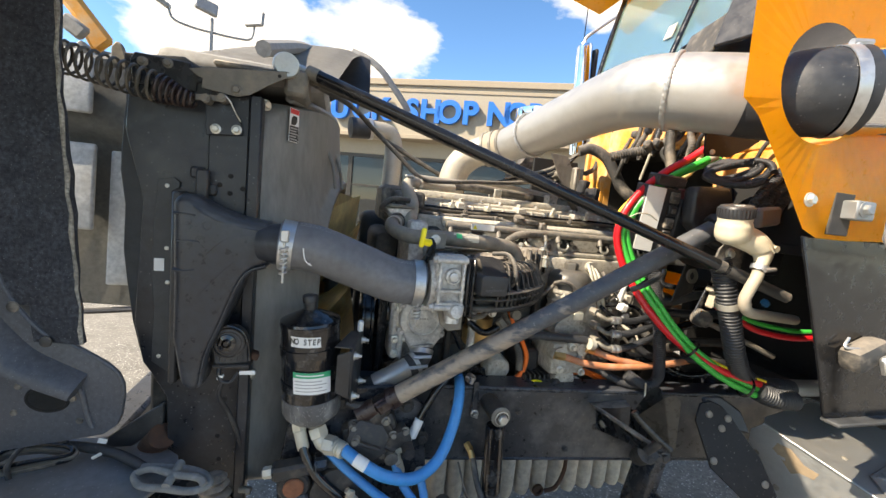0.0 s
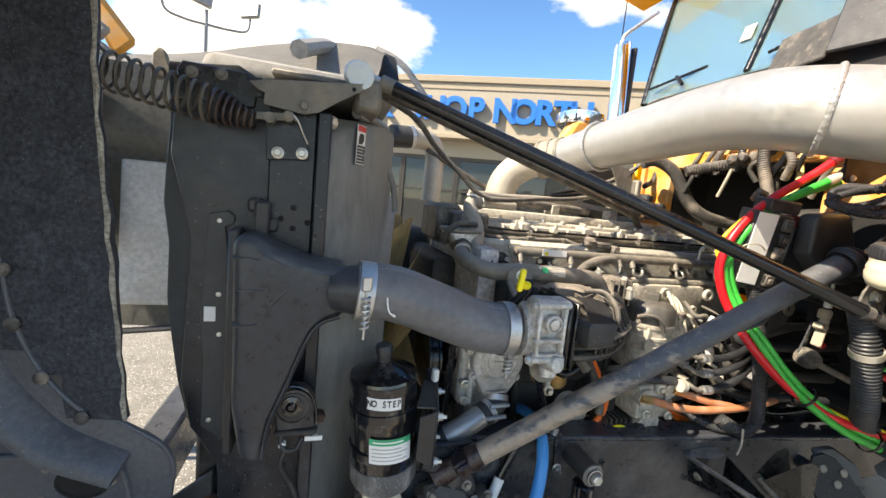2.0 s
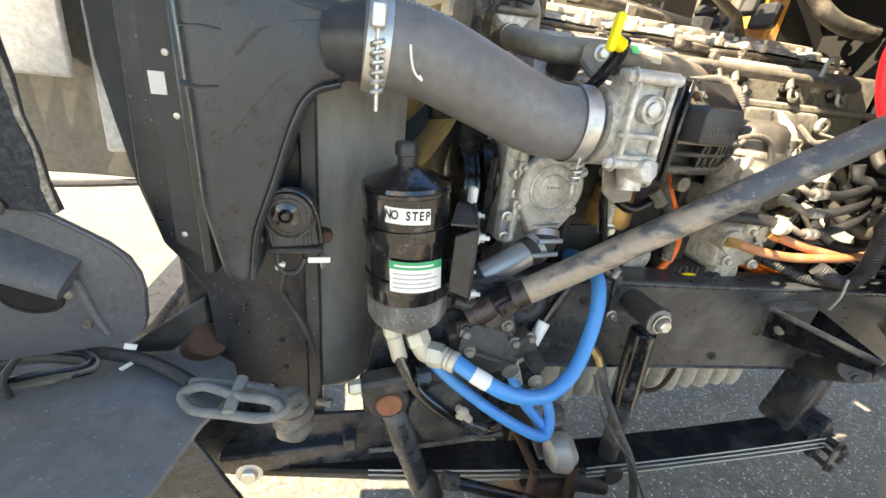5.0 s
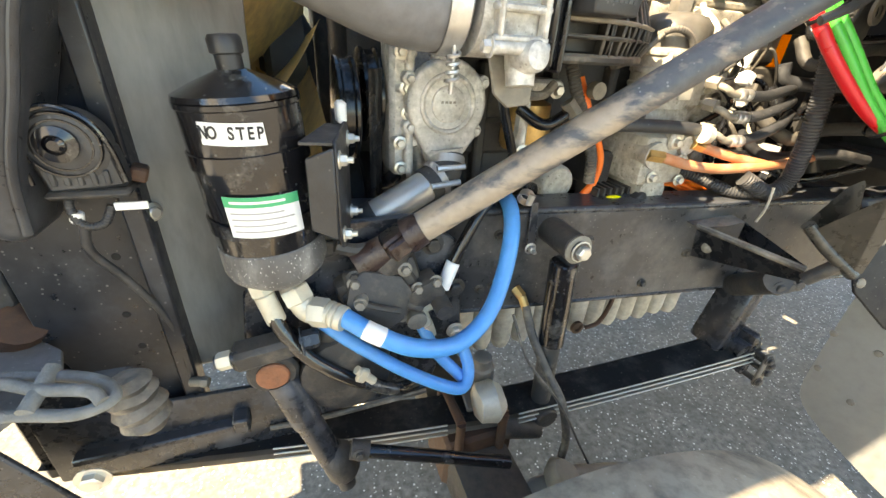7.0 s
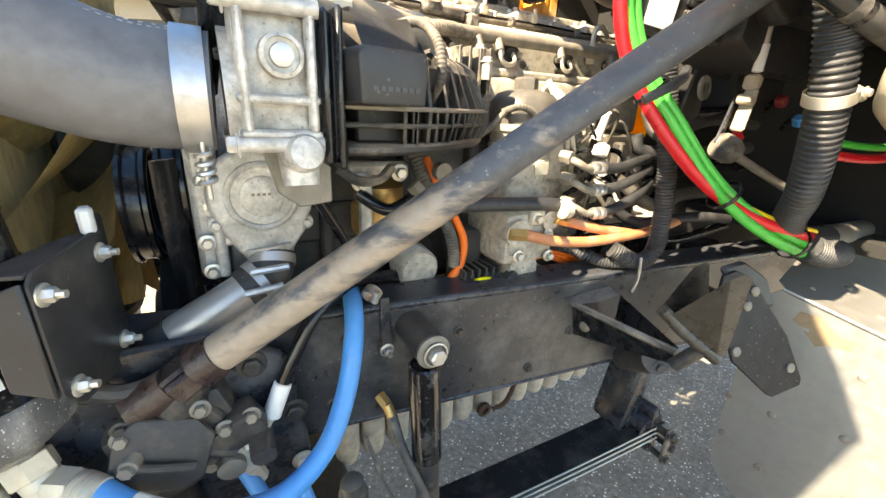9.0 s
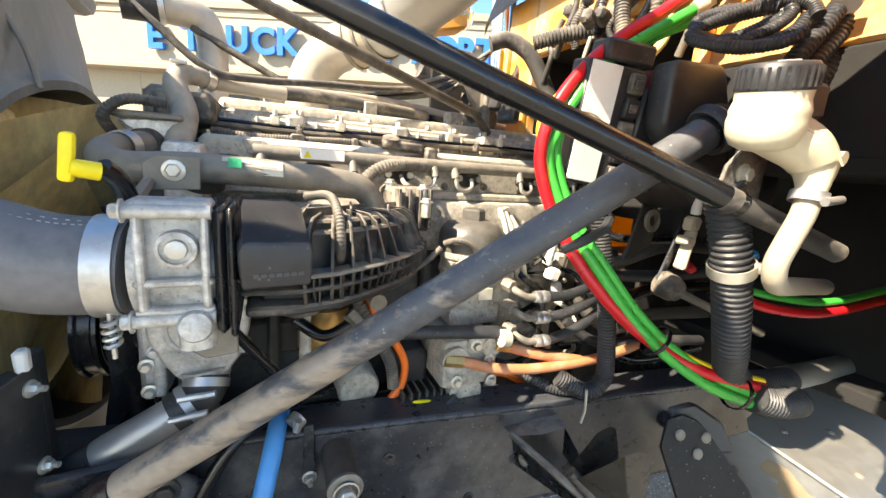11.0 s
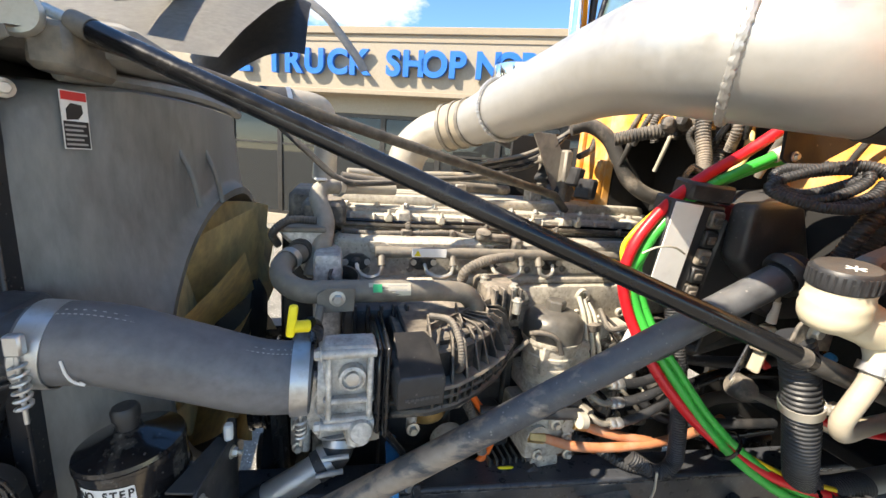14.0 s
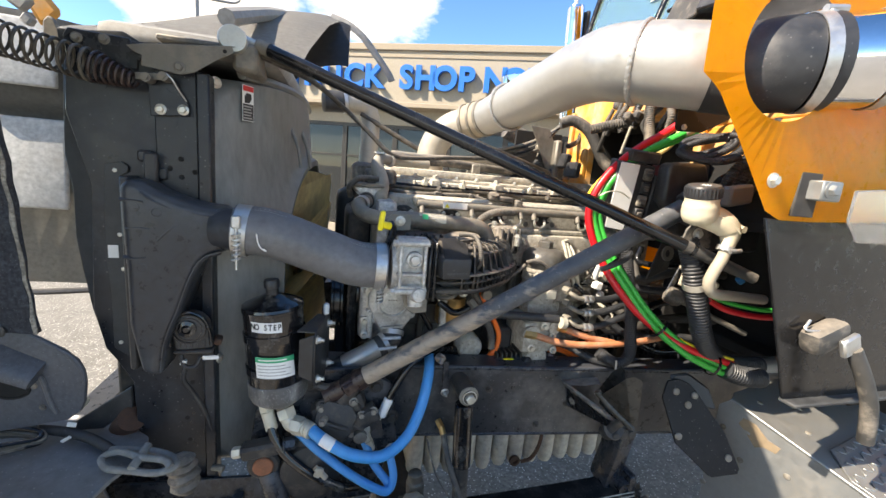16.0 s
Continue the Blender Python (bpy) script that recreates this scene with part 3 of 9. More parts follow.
# ---- raised hood at the front ----
HD = V(-0.98977, 0.14267, 0)
HN = V(0.14267, 0.98977, 0)
H0 = V(-0.528, 1.074, 0)
hood_m = facing((H0.x, H0.y, 0), -HD, (0, 0, 1))
hood = thing("hood", (-0.9, 1.3, 1.0), "orange truck hood tipped forward, black felt lining inside", "hood")
felt_bm = bmesh.new()
zs = [1.283 + 0.0425 * k for k in range(25)]
ss = [-0.85, -0.72, -0.6, -0.48, -0.38, -0.3, -0.24, -0.19, -0.14, -0.1, -0.07, -0.045, -0.02, 0.0]
rows_ = []
for z in zs:
    edge = -0.012 - 0.042 * min(1.0, max(0.0, (z - 1.29) / 0.6)) + 0.0025 * math.sin(z * 61) + 0.002 * math.sin(z * 143)
    rows_.append([felt_bm.verts.new(hood_m @ V(q + edge, z, 0.034 + 0.010 * noise.noise(V(q * 5, z * 4, 0)))) for q in ss])
for a, b in zip(rows_, rows_[1:]):
    for i in range(len(ss) - 1):
        felt_bm.faces.new((a[i], a[i + 1], b[i + 1], b[i]))
# the lower left is cut away along the arch
cut_away = []
for f in felt_bm.faces:
    c = f.calc_center_median()
    q = (c - H0).dot(-HD)
    if q < -0.075 and c.z < 1.27 + 1.35 * (-0.075 - q):
        cut_away.append(f)
bmesh.ops.delete(felt_bm, geom=cut_away, context="FACES")
bmesh.ops.solidify(felt_bm, geom=list(felt_bm.faces), thickness=0.016)
fe = part("felt_lining", felt_bm, felt, hood, "black felt sound lining")
part("felt_edge", sweep([hood_m @ V(-0.012 - 0.042 * min(1.0, max(0.0, (z - 1.29) / 0.6)) + 0.0025 * math.sin(z * 61) + 0.002 * math.sin(z * 143), z, 0.034) for z in zs], [0.004 + 0.0012 * math.sin(k * 2.3) for k in range(25)], 6), felt_frayed, fe, "frayed pale felt edge")
# unseen near wing, arched like the far one, its outline set by its shadow
shell = bmesh.new()
rows_ = []
for k in range(10):
    f = k / 9
    x = -1.25 + 1.27 * f
    rows_.append([shell.verts.new((x - 0.06 * (y - 0.5), y, z - 0.30 * (1 - f) ** 1.6)) for y, z in ((0.40, 2.10), (0.46, 2.20), (0.53, 2.29), (0.62, 2.41), (0.71, 2.50), (0.77, 2.48), (0.81, 2.38))])
for a, b in zip(rows_, rows_[1:]):
    for i in range(6):
        shell.faces.new((a[i], a[i + 1], b[i + 1], b[i]))
bmesh.ops.solidify(shell, geom=list(shell.faces), thickness=0.012)
part("near_wing", lump(shell, 0.006, 3), grey_fibre, hood, "unseen near wing, shaped to shade the mount and step well", smooth=80)
# unseen front of the near wing, added to keep sun off the lower shaft
shell = bmesh.new()
rows_ = []
for k in range(13):
    z = 1.0 + 0.152 * k
    rows_.append([shell.verts.new((x, y, z)) for x, y in ((-0.86, 1.09), (-0.92, 0.98), (-0.98, 0.84), (-1.04, 0.68), (-1.10, 0.54), (-1.2, 0.42), (-1.4, 0.36))])
for a, b in zip(rows_, rows_[1:]):
    for i in range(6):
        shell.faces.new((a[i], a[i + 1], b[i + 1], b[i]))
bmesh.ops.solidify(shell, geom=list(shell.faces), thickness=-0.008)
part("wing_liner", shell, liner_black, hood, "unseen near wing front, added to shade the steering shaft", smooth=80)
# wheel-arch flange that sweeps out at the bottom of the lining
arch_line = ((-0.26, 1.80), (-0.222, 1.70), (-0.205, 1.58), (-0.190, 1.475), (-0.150, 1.380), (-0.088, 1.306), (-0.044, 1.272), (0.026, 1.232), (0.052, 1.208), (0.064, 1.180), (0.066, 1.150), (0.060, 1.10), (0.05, 1.075))
flange = slab(list(arch_line) + [(0.02, 1.05), (-0.25, 0.99), (-0.70, 0.95), (-0.70, 1.80)], 0.012, hood_m, 0.003, 2)
fl = part("arch_flange", flange, liner_black, hood, "black plastic wheel-arch flange")
part("arch_roll", sweep(glide([hood_m @ V(q - 0.075, z - 0.045, 0.012) for q, z in arch_line[2:7]] + [hood_m @ V(-0.02, 1.185, 0.006)], 6), 0.055, 14, flat=0.35), liner_black, fl, "rolled moulding along the arch")
part("flange_edge", sweep(glide([hood_m @ V(q, z, 0.034 if k < 6 else 0.012) for k, (q, z) in enumerate(arch_line[:11])], 5), 0.0045, 8), liner_black, fl)
for q, z in ((-0.222, 1.655), (-0.200, 1.558), (-0.189, 1.461), (-0.147, 1.364), (-0.083, 1.288)):
    part("rivet", lathe([(0.013, 0), (0.012, 0.003), (0.006, 0.006)], hood_m @ V(q + 0.004, z, 0.040), -HN, 14), dusty_plastic, fl)
part("recess_rim", sweep(glide([hood_m @ V(q, z, 0.014) for q, z in ((-0.30, 1.190), (-0.22, 1.192), (-0.12, 1.188), (-0.06, 1.182), (-0.034, 1.172), (-0.022, 1.150), (-0.012, 1.10), (0.0, 1.07))], 6), 0.0055, 8), liner_black, fl, "raised rim round a recess")
# the oval isn't sunk: a near-black ring and patch paint its shade
part("recess_oval", sweep(glide([hood_m @ V(-0.098 + 0.045 * math.cos(a), 1.137 + 0.030 * math.sin(a), 0.013) for a in [2 * math.pi * k / 12 for k in range(13)]], 3), 0.004, 6), shade_black, fl, "oval moulded recess, its shade put into the colour")
part("recess_floor", slab([(-0.098 + 0.043 * math.cos(2 * math.pi * k / 24), 1.137 + 0.028 * math.sin(2 * math.pi * k / 24)) for k in range(24)], 0.0015, hood_m @ Matrix.Translation((0, 0, 0.0125)), 0), shade_black, fl)
for q, z in ((-0.16, 1.165), (-0.045, 1.14), (-0.03, 1.085), (-0.17, 1.10)):
    part("flange_screw", lathe([(0.008, 0), (0.007, 0.003), (0.003, 0.004)], hood_m @ V(q, z, 0.012), -HN, 12), dusty_plastic, fl)
# grey fibreglass inside of the hood seen past the lining
inner_bm = bmesh.new()
rows_ = [[inner_bm.verts.new((x, 2.66 + 0.05 * math.sin(x * 5.0) * min(1.0, abs(z - 1.1)) + dy, z + 0.03 * math.sin(x * 3))) for x in (-2.3, -2.0, -1.8, -1.6, -1.5, -1.4, -1.3, -1.2, -1.1, -1.0, -0.9, -0.8)] for z, dy in ((0.885, 0.03), (0.90, 0.0), (1.1, 0.0), (1.35, 0.0), (1.6, 0.0), (1.80, 0.0), (1.84, -0.03), (1.88, -0.09), (1.94, -0.11), (2.1, -0.09), (2.3, -0.04))]
for a, b in zip(rows_, rows_[1:]):
    for i in range(11):
        inner_bm.faces.new((a[i], a[i + 1], b[i + 1], b[i]))
bmesh.ops.solidify(inner_bm, geom=list(inner_bm.faces), thickness=0.02)
part("inner_wall", inner_bm, fibre_olive, hood, "dusty olive-grey fibreglass inner wall", smooth=60)
part("inner_rim", hose([(-2.3, 2.62, 0.90), (-1.9, 2.62, 0.875), (-1.5, 2.62, 0.872), (-1.1, 2.62, 0.90), (-0.8, 2.62, 0.93)], 0.018, 6, 8), black_plastic, hood, "black rubber edge seal")
for x0, x1, y, z0, z1 in ((-1.72, -1.262, 2.54, 1.36, 1.82), (-1.75, -1.25, 2.50, 1.965, 2.28), (-1.235, -0.96, 2.62, 1.045, 1.80)):
    part("inner_panel", lump(box((x1 - x0, 0.03, z1 - z0), ((x0 + x1) / 2, y, (z0 + z1) / 2), (-4, 0, 0), 0.014, 3), 0.003, 6), fibre_pale, hood, "pale grey fibreglass pad")
part("hood_top_edge", slab([(-0.847, 2.074), (-0.791, 2.13), (-0.884, 2.247), (-1.02, 2.44), (-1.10, 2.42), (-0.911, 2.192)], 0.03, side((0, 1.72, 0)), 0.012), orange_dusty, hood)
part("edge_bracket", lump(join(box((0.075, 0.03, 0.05), (-0.885, 1.66, 2.145), (0, 35, 0), 0.008), box((0.03, 0.03, 0.03), (-0.86, 1.66, 2.085), (0, 35, 0), 0.006)), 0.002, 40), grey_fibre, hood)
# the far wing of the hood, standing up behind the radiator
wing = bmesh.new()
top_edge = glide([(-1.05, 3.0, 2.35), (-0.94, 3.0, 2.42), (-0.67, 3.0, 2.56), (-0.40, 3.0, 2.65), (-0.05, 3.0, 2.695), (0.09, 3.0, 2.67)], 8)
rows_ = []
for i, q in enumerate(top_edge):
    f = i / (len(top_edge) - 1)
    base = V(-0.95 + 0.88 * f, 1.85, 2.10)
    rows_.append([wing.verts.new(base.lerp(q, g) + V(0, 0, 0.05 * math.sin(math.pi * g))) for g in (0, 0.2, 0.4, 0.6, 0.8, 0.93, 1.0)])
for a, b in zip(rows_, rows_[1:]):
    for i in range(6):
        wing.faces.new((a[i], a[i + 1], b[i + 1], b[i]))
bmesh.ops.solidify(wing, geom=list(wing.faces), thickness=0.02)
wg = part("far_wing", lump(wing, 0.008, 3), grey_fibre, hood, "dusty grey fibreglass inside of the far wing", smooth=80)
part("far_wing_rib", join(hose([(-0.35, 1.9, 2.26), (-0.28, 2.4, 2.45), (-0.25, 2.8, 2.58)], 0.035, 6, 8)), grey_fibre, wg)
arch = bmesh.new()
ca = glide([(-0.46, 2.95, 2.28), (-0.42, 2.95, 2.36), (-0.30, 2.95, 2.50), (-0.12, 2.95, 2.61), (0.06, 2.95, 2.655), (0.15, 2.95, 2.64)], 9)
cb = glide([(-0.30, 2.55, 2.02), (-0.24, 2.55, 2.09), (-0.15, 2.55, 2.18), (-0.03, 2.55, 2.26), (0.08, 2.55, 2.29), (0.14, 2.55, 2.29)], 9)
rows_ = [[arch.verts.new(a.lerp(b, g) + V(0, 0, 0.03 * math.sin(math.pi * g))) for g in (0, 0.125, 0.25, 0.375, 0.5, 0.625, 0.75, 0.875, 1)] for a, b in zip(ca, cb)]
for a, b in zip(rows_, rows_[1:]):
    for i in range(8):
        arch.faces.new((a[i], a[i + 1], b[i + 1], b[i]))
bmesh.ops.solidify(arch, geom=list(arch.faces), thickness=0.015)
part("far_arch_liner", arch, black_plastic, hood, "black wheel-arch liner", smooth=80)
part("far_arch_strip", sweep(glide([(0.02, 3.0, 2.69), (0.12, 3.0, 2.665), (0.22, 3.0, 2.61), (0.30, 3.0, 2.53), (0.42, 3.0, 2.39), (0.45, 3.0, 2.34)], 6), 0.04, 8, flat=0.35), grey_fibre, hood)

# ---- radiator assembly ----
rad = thing("radiator", (-0.4, 1.6, 0.7), "truck radiator with black steel side frame and dusty plastic fan shroud", "radiator")
core = part("core", join(span_box((-0.47, 1.20, 0.74), (-0.26, 2.10, 1.92), 0.01), span_box((-0.45, 1.19, 1.90), (-0.28, 2.08, 1.96), 0.02, 2)), engine_dark, rad)
plate = [(-0.505, 1.95), (-0.515, 1.79), (-0.475, 1.62), (-0.49, 1.3), (-0.47, 1.19), (-0.45, 1.16), (-0.412, 1.09), (-0.408, 0.93), (-0.372, 0.82), (-0.33, 0.74), (-0.289, 0.722), (-0.13, 0.699), (-0.13, 0.735), (-0.235, 0.76), (-0.235, 1.905), (-0.33, 1.905), (-0.35, 1.965)]
part("side_plate", slab([(x, z) for x, z in plate][::-1], 0.006, side((0, 1.166, 0)), 0.0015), plate_black, rad, "black painted steel side plate")
part("baffle", lump(slab([(-0.528, 1.972), (-0.522, 1.86), (-0.526, 1.78), (-0.531, 1.69), (-0.52, 1.60), (-0.524, 1.486), (-0.515, 1.40), (-0.50, 1.30), (-0.48, 1.2), (-0.40, 1.2), (-0.345, 1.93), (-0.357, 1.961), (-0.40, 1.985), (-0.46, 1.976)][::-1], 0.01, side((0, 1.185, 0)), 0.002), 0.006, 9), sheet_rubber, rad, "black rubber air baffle with ragged edge")
part("side_column", join(span_box((-0.235, 1.135, 0.72), (-0.205, 1.18, 1.91), 0.004), span_box((-0.33, 1.148, 1.60), (-0.235, 1.166, 1.92), 0.004)), plate_black, rad)
part("baffle_tab", slab([(-0.562, 1.935), (-0.56, 1.985), (-0.548, 2.0), (-0.535, 1.99), (-0.528, 1.965), (-0.49, 1.955), (-0.49, 1.935)][::-1], 0.012, side((0, 1.20, 0)), 0.004), dusty_steel, rad)
part("baffle_hole", lathe([(0.008, 0), (0.009, 0.002), (0.006, 0.0025)], (-0.415, 1.183, 1.955), (0, -1, 0), 14), dusty_steel, rad)
part("edge_strip", slab([(-0.44, 1.674), (-0.405, 1.682), (-0.392, 1.672), (-0.393, 1.657), (-0.410, 1.648), (-0.402, 1.595), (-0.392, 1.50), (-0.386, 1.355), (-0.374, 1.182), (-0.382, 1.145), (-0.447, 1.195), (-0.445, 1.352), (-0.453, 1.452), (-0.443, 1.64)][::-1], 0.004, side((0, 1.156, 0)), 0.001), sheet_rubber, rad, "flat black rubber edge strip")
part("foot_channel", join(span_box((-0.42, 1.10, 0.70), (-0.14, 1.17, 0.715), 0.003), span_box((-0.16, 1.09, 0.70), (-0.13, 1.17, 0.735), 0.004)), black_paint, rad)
for z in (1.66, 1.60, 1.50, 1.41, 1.29, 1.21):
    part("screw", lathe([(0.0055, 0), (0.005, 0.002), (0.002, 0.003)], (-0.412 + 0.02 * math.sin(z * 40), 1.152, z), (0, -1, 0), 10), zinc, rad)
# flat near-black discs in place of open holes and the shade inside
for x, z in ((-0.275, 1.70), (-0.245, 1.67), (-0.275, 1.655), (-0.30, 1.675), (-0.29, 1.27), (-0.27, 1.08), (-0.285, 0.97), (-0.28, 0.9)):
    part("hole_plug", lathe([(0.0065, 0), (0.006, 0.0006)], (x, 1.1478 if z > 1.6 else 1.1598, z), (0, -1, 0), 16), shade_black, rad)
part("tape_patch", span_box((-0.445, 1.149, 1.44), (-0.4225, 1.1515, 1.473), 0.0005), white_label, rad, "white sticker square")
br = part("top_bracket", slab([(-0.340, 1.905), (-0.338, 1.928), (-0.352, 1.932), (-0.368, 1.945), (-0.330, 1.955), (-0.150, 1.976), (-0.146, 1.962), (-0.190, 1.935), (-0.232, 1.905), (-0.262, 1.896)][::-1], 0.004, side((0, 1.122, 0)), 0.001), dusty_steel, rad, "dusty folded steel top bracket")
part("bracket_fold", sheet_through([(-0.368, 1.122, 1.945), (-0.330, 1.122, 1.957), (-0.150, 1.122, 1.977), (-0.12, 1.20, 1.992), (-0.30, 1.22, 1.975), (-0.38, 1.20, 1.958)], 0.004), grey_fibre, br, "dusty top face")
# dark disc painted as the hole's shade
part("bracket_hole", lathe([(0.004, 0), (0.0045, 0.0006)], (-0.165, 1.1178, 1.962), (0, -1, 0), 12), shade_black, br)
part("bolt", bolt((-0.262, 1.1178, 1.912), (0, -1, 0), 0.009, 0.008), dusty_steel, br)
part("top_shelf", join(span_box((-0.34, 1.20, 1.985), (-0.12, 1.9, 2.0), 0.004), span_box((-0.16, 1.16, 1.93), (-0.10, 1.30, 2.0), 0.01)), dusty_steel, rad)
part("top_cover", lump(span_box((-0.50, 1.25, 1.96), (-0.05, 2.1, 2.03), 0.03, 2), 0.008, 5), grey_fibre, rad)
part("upper_plate", slab([(-0.505, 1.955), (-0.495, 1.972), (-0.375, 1.968), (-0.370, 1.952), (-0.335, 1.948), (-0.340, 1.925), (-0.36, 1.922), (-0.362, 1.90), (-0.50, 1.90)][::-1], 0.006, side((0, 1.160, 0)), 0.002), black_paint, rad)
part("hinge_plate", slab([(-0.336, 1.897), (-0.285, 1.895), (-0.272, 1.872), (-0.251, 1.830), (-0.250, 1.806), (-0.333, 1.797)], 0.005, side((0, 1.142, 0)), 0.0015), plate_black, rad, "black three-cornered hinge plate")
for x, z, r_ in ((-0.311, 1.814, 0.0085), (-0.263, 1.818, 0.0085), (-0.425, 1.957, 0.008), (-0.478, 1.952, 0.008)):
    part("bolt", bolt((x, 1.137 if z < 1.9 else 1.154, z), (0, -1, 0), r_, 0.008), dusty_steel if z > 1.9 else zinc, rad)
# shroud: rectangle at the core, round ring at the fan
shroud = bmesh.new()
CY, CZ = 1.63, 1.345
N = 72
rings = []


def rect_pt(th, a, b, n):
    c, s = math.cos(th), math.sin(th)
    k = (abs(c / a) ** n + abs(s / b) ** n) ** (-1 / n)
    return k * c, k * s


for step in range(9):
    ring = []
    for k in range(N):
        th = 2 * math.pi * k / N
        ry, rz = rect_pt(th, 0.465, 0.585, 10)
        cy_, cz_ = 0.392 * math.cos(th), 0.392 * math.sin(th)
        lean = 0.17 * min(0.0, cy_)
        rim_x = -0.015 - 0.19 * abs(ry / 0.465) ** 3
        if step == 0:
            p = (-0.27, ry, rz)
        elif step == 1:
            p = (rim_x - 0.02, ry, rz)
        elif step == 2:
            p = (rim_x, ry * 0.985, rz * 0.99)
        elif step in (3, 4):
            f = (0.45, 0.93)[step - 3]
            xf = rim_x + (lean - rim_x) * (f ** 0.8)
            p = (xf, ry * (1 - f) + cy_ * f, rz * (1 - f) + cz_ * f)
        else:
            r, x = ((0.396, 0.006), (0.384, 0.026), (0.366, 0.026), (0.358, -0.16))[step - 5]
            p = (x + lean, r * math.cos(th), r * math.sin(th))
        ring.append(shroud.verts.new((p[0], CY + p[1], CZ + p[2])))
    rings.append(ring)
for a, b in zip(rings, rings[1:]):
    for k in range(N):
        shroud.faces.new((a[k], a[(k + 1) % N], b[(k + 1) % N], b[k]))
sh = part("fan_shroud", shroud, shroud_plastic, rad, "dusty dark grey plastic fan shroud")
for y in (1.40, 1.50):
    part("rib", hose([(-0.10 + 0.25 * (y - 1.3), y, 1.88), (-0.05 + 0.22 * (y - 1.3), y + 0.005, 1.78), (-0.035 + 0.22 * (y - 1.3), y + 0.01, 1.70)], 0.006, 5, 8), shroud_plastic, sh)
for p in ((-0.205, 1.19, 1.90), (-0.105, 1.36, 1.905), (-0.06, 1.52, 1.91), (-0.205, 1.162, 1.15)):
    part("bolt", bolt(p, (0.7, -0.7, 0), 0.010, 0.008), zinc, sh)
part("rim_flange", hose([(-0.15, 1.22, 1.935), (-0.06, 1.45, 1.945), (-0.03, 1.65, 1.945), (-0.03, 1.9, 1.94)], 0.014, 6, 8), shroud_plastic, sh)
LM = facing((-0.137, 1.226, 1.862), (0.55, 0.80, 0), (0, 0, 1)) @ Matrix.Diagonal((0.62, 0.84, 1, 1))
lb = part("warning_label", slab([(-0.03, -0.055), (0.03, -0.055), (0.03, 0.055), (-0.03, 0.055)], 0.0015, LM, 0), white_label, sh, "white warning sticker with red head")
part("label_head", slab([(-0.028, 0.037), (0.028, 0.037), (0.028, 0.053), (-0.028, 0.053)], 0.0008, LM @ Matrix.Translation((0, 0, 0.0016)), 0), red_label, lb)
part("label_block", slab([(-0.028, -0.053), (0.028, -0.053), (0.028, -0.002), (-0.028, -0.002)], 0.0005, LM @ Matrix.Translation((0, 0, 0.0015)), 0), ink, lb)
part("label_text", join(*[slab([(-0.026, z), (0.022 - 0.008 * (k % 2), z), (0.022 - 0.008 * (k % 2), z + 0.004), (-0.026, z + 0.004)], 0.0008, LM @ Matrix.Translation((0, 0, 0.0016)), 0) for k, z in enumerate((-0.048, -0.039, -0.030, -0.021, -0.012))]), pale_ink, lb)
part("label_picture", slab([(-0.02, 0.0), (0.006, 0.002), (0.018, 0.015), (0.016, 0.03), (-0.008, 0.032), (-0.02, 0.02)], 0.0006, LM @ Matrix.Translation((0, 0, 0.0016)), 0), ink, lb)

fan = thing("cooling_fan", (-0.05, CY, CZ), "tan plastic engine cooling fan inside its shroud", "fan")
part("hub", lathe([(0.02, 0), (0.10, 0.0), (0.115, 0.015), (0.115, 0.09), (0.08, 0.11)], (-0.03, CY, CZ), (1, 0, 0), 32), engine_dark, fan)
part("back_disc", lathe([(0.05, 0.0), (0.31, 0.0), (0.32, 0.006), (0.31, 0.012), (0.05, 0.012)], (-0.075, CY, CZ), (1, 0, 0), 48), fan_tan, fan, "tan plastic hub disc")
for k in range(11):
    blade = bmesh.new()
    rr = []
    for i in range(9):
        r = 0.10 + 0.243 * i / 8
        wide = 0.088 + 0.040 * i / 8
        tw = radians(46 - 8 * i / 8)
        rr.append([blade.verts.new((0.075 + q * math.sin(tw) + 0.014 * (1 - (q / wide) ** 2), q * math.cos(tw), r - 0.012 * (q / wide) ** 2)) for q in (-wide, -wide * 0.66, -wide / 3, 0, wide / 3, wide * 0.66, wide)])
    for a, b in zip(rr, rr[1:]):
        for i in range(6):
            blade.faces.new((a[i], a[i + 1], b[i + 1], b[i]))
    bmesh.ops.solidify(blade, geom=list(blade.faces), thickness=0.006)
    blade.transform(Matrix.Translation((-0.075, CY, CZ)) @ pose(0, 0, 0, 360 / 11 * k - 6))
    part("blade", blade, fan_tan, fan, "wide tan plastic blade")

# ---- hood spring and struts ----
sprng = thing("hood_spring", (-0.315, 1.11, 1.9), "dusty black open coil spring between the hood and the radiator frame", "spring")
part("coil", coil((-0.80, 1.130, 1.962), (-0.43, 1.116, 1.889), 0.036, 19, 0.0036, r2=0.034, seg=6, per=18), rod_dusty, sprng)
part("coil_end", coil((-0.43, 1.116, 1.889), (-0.352, 1.113, 1.868), 0.034, 7, 0.0036, r2=0.014, per=18), grease, sprng, "rusty tapered coil end")
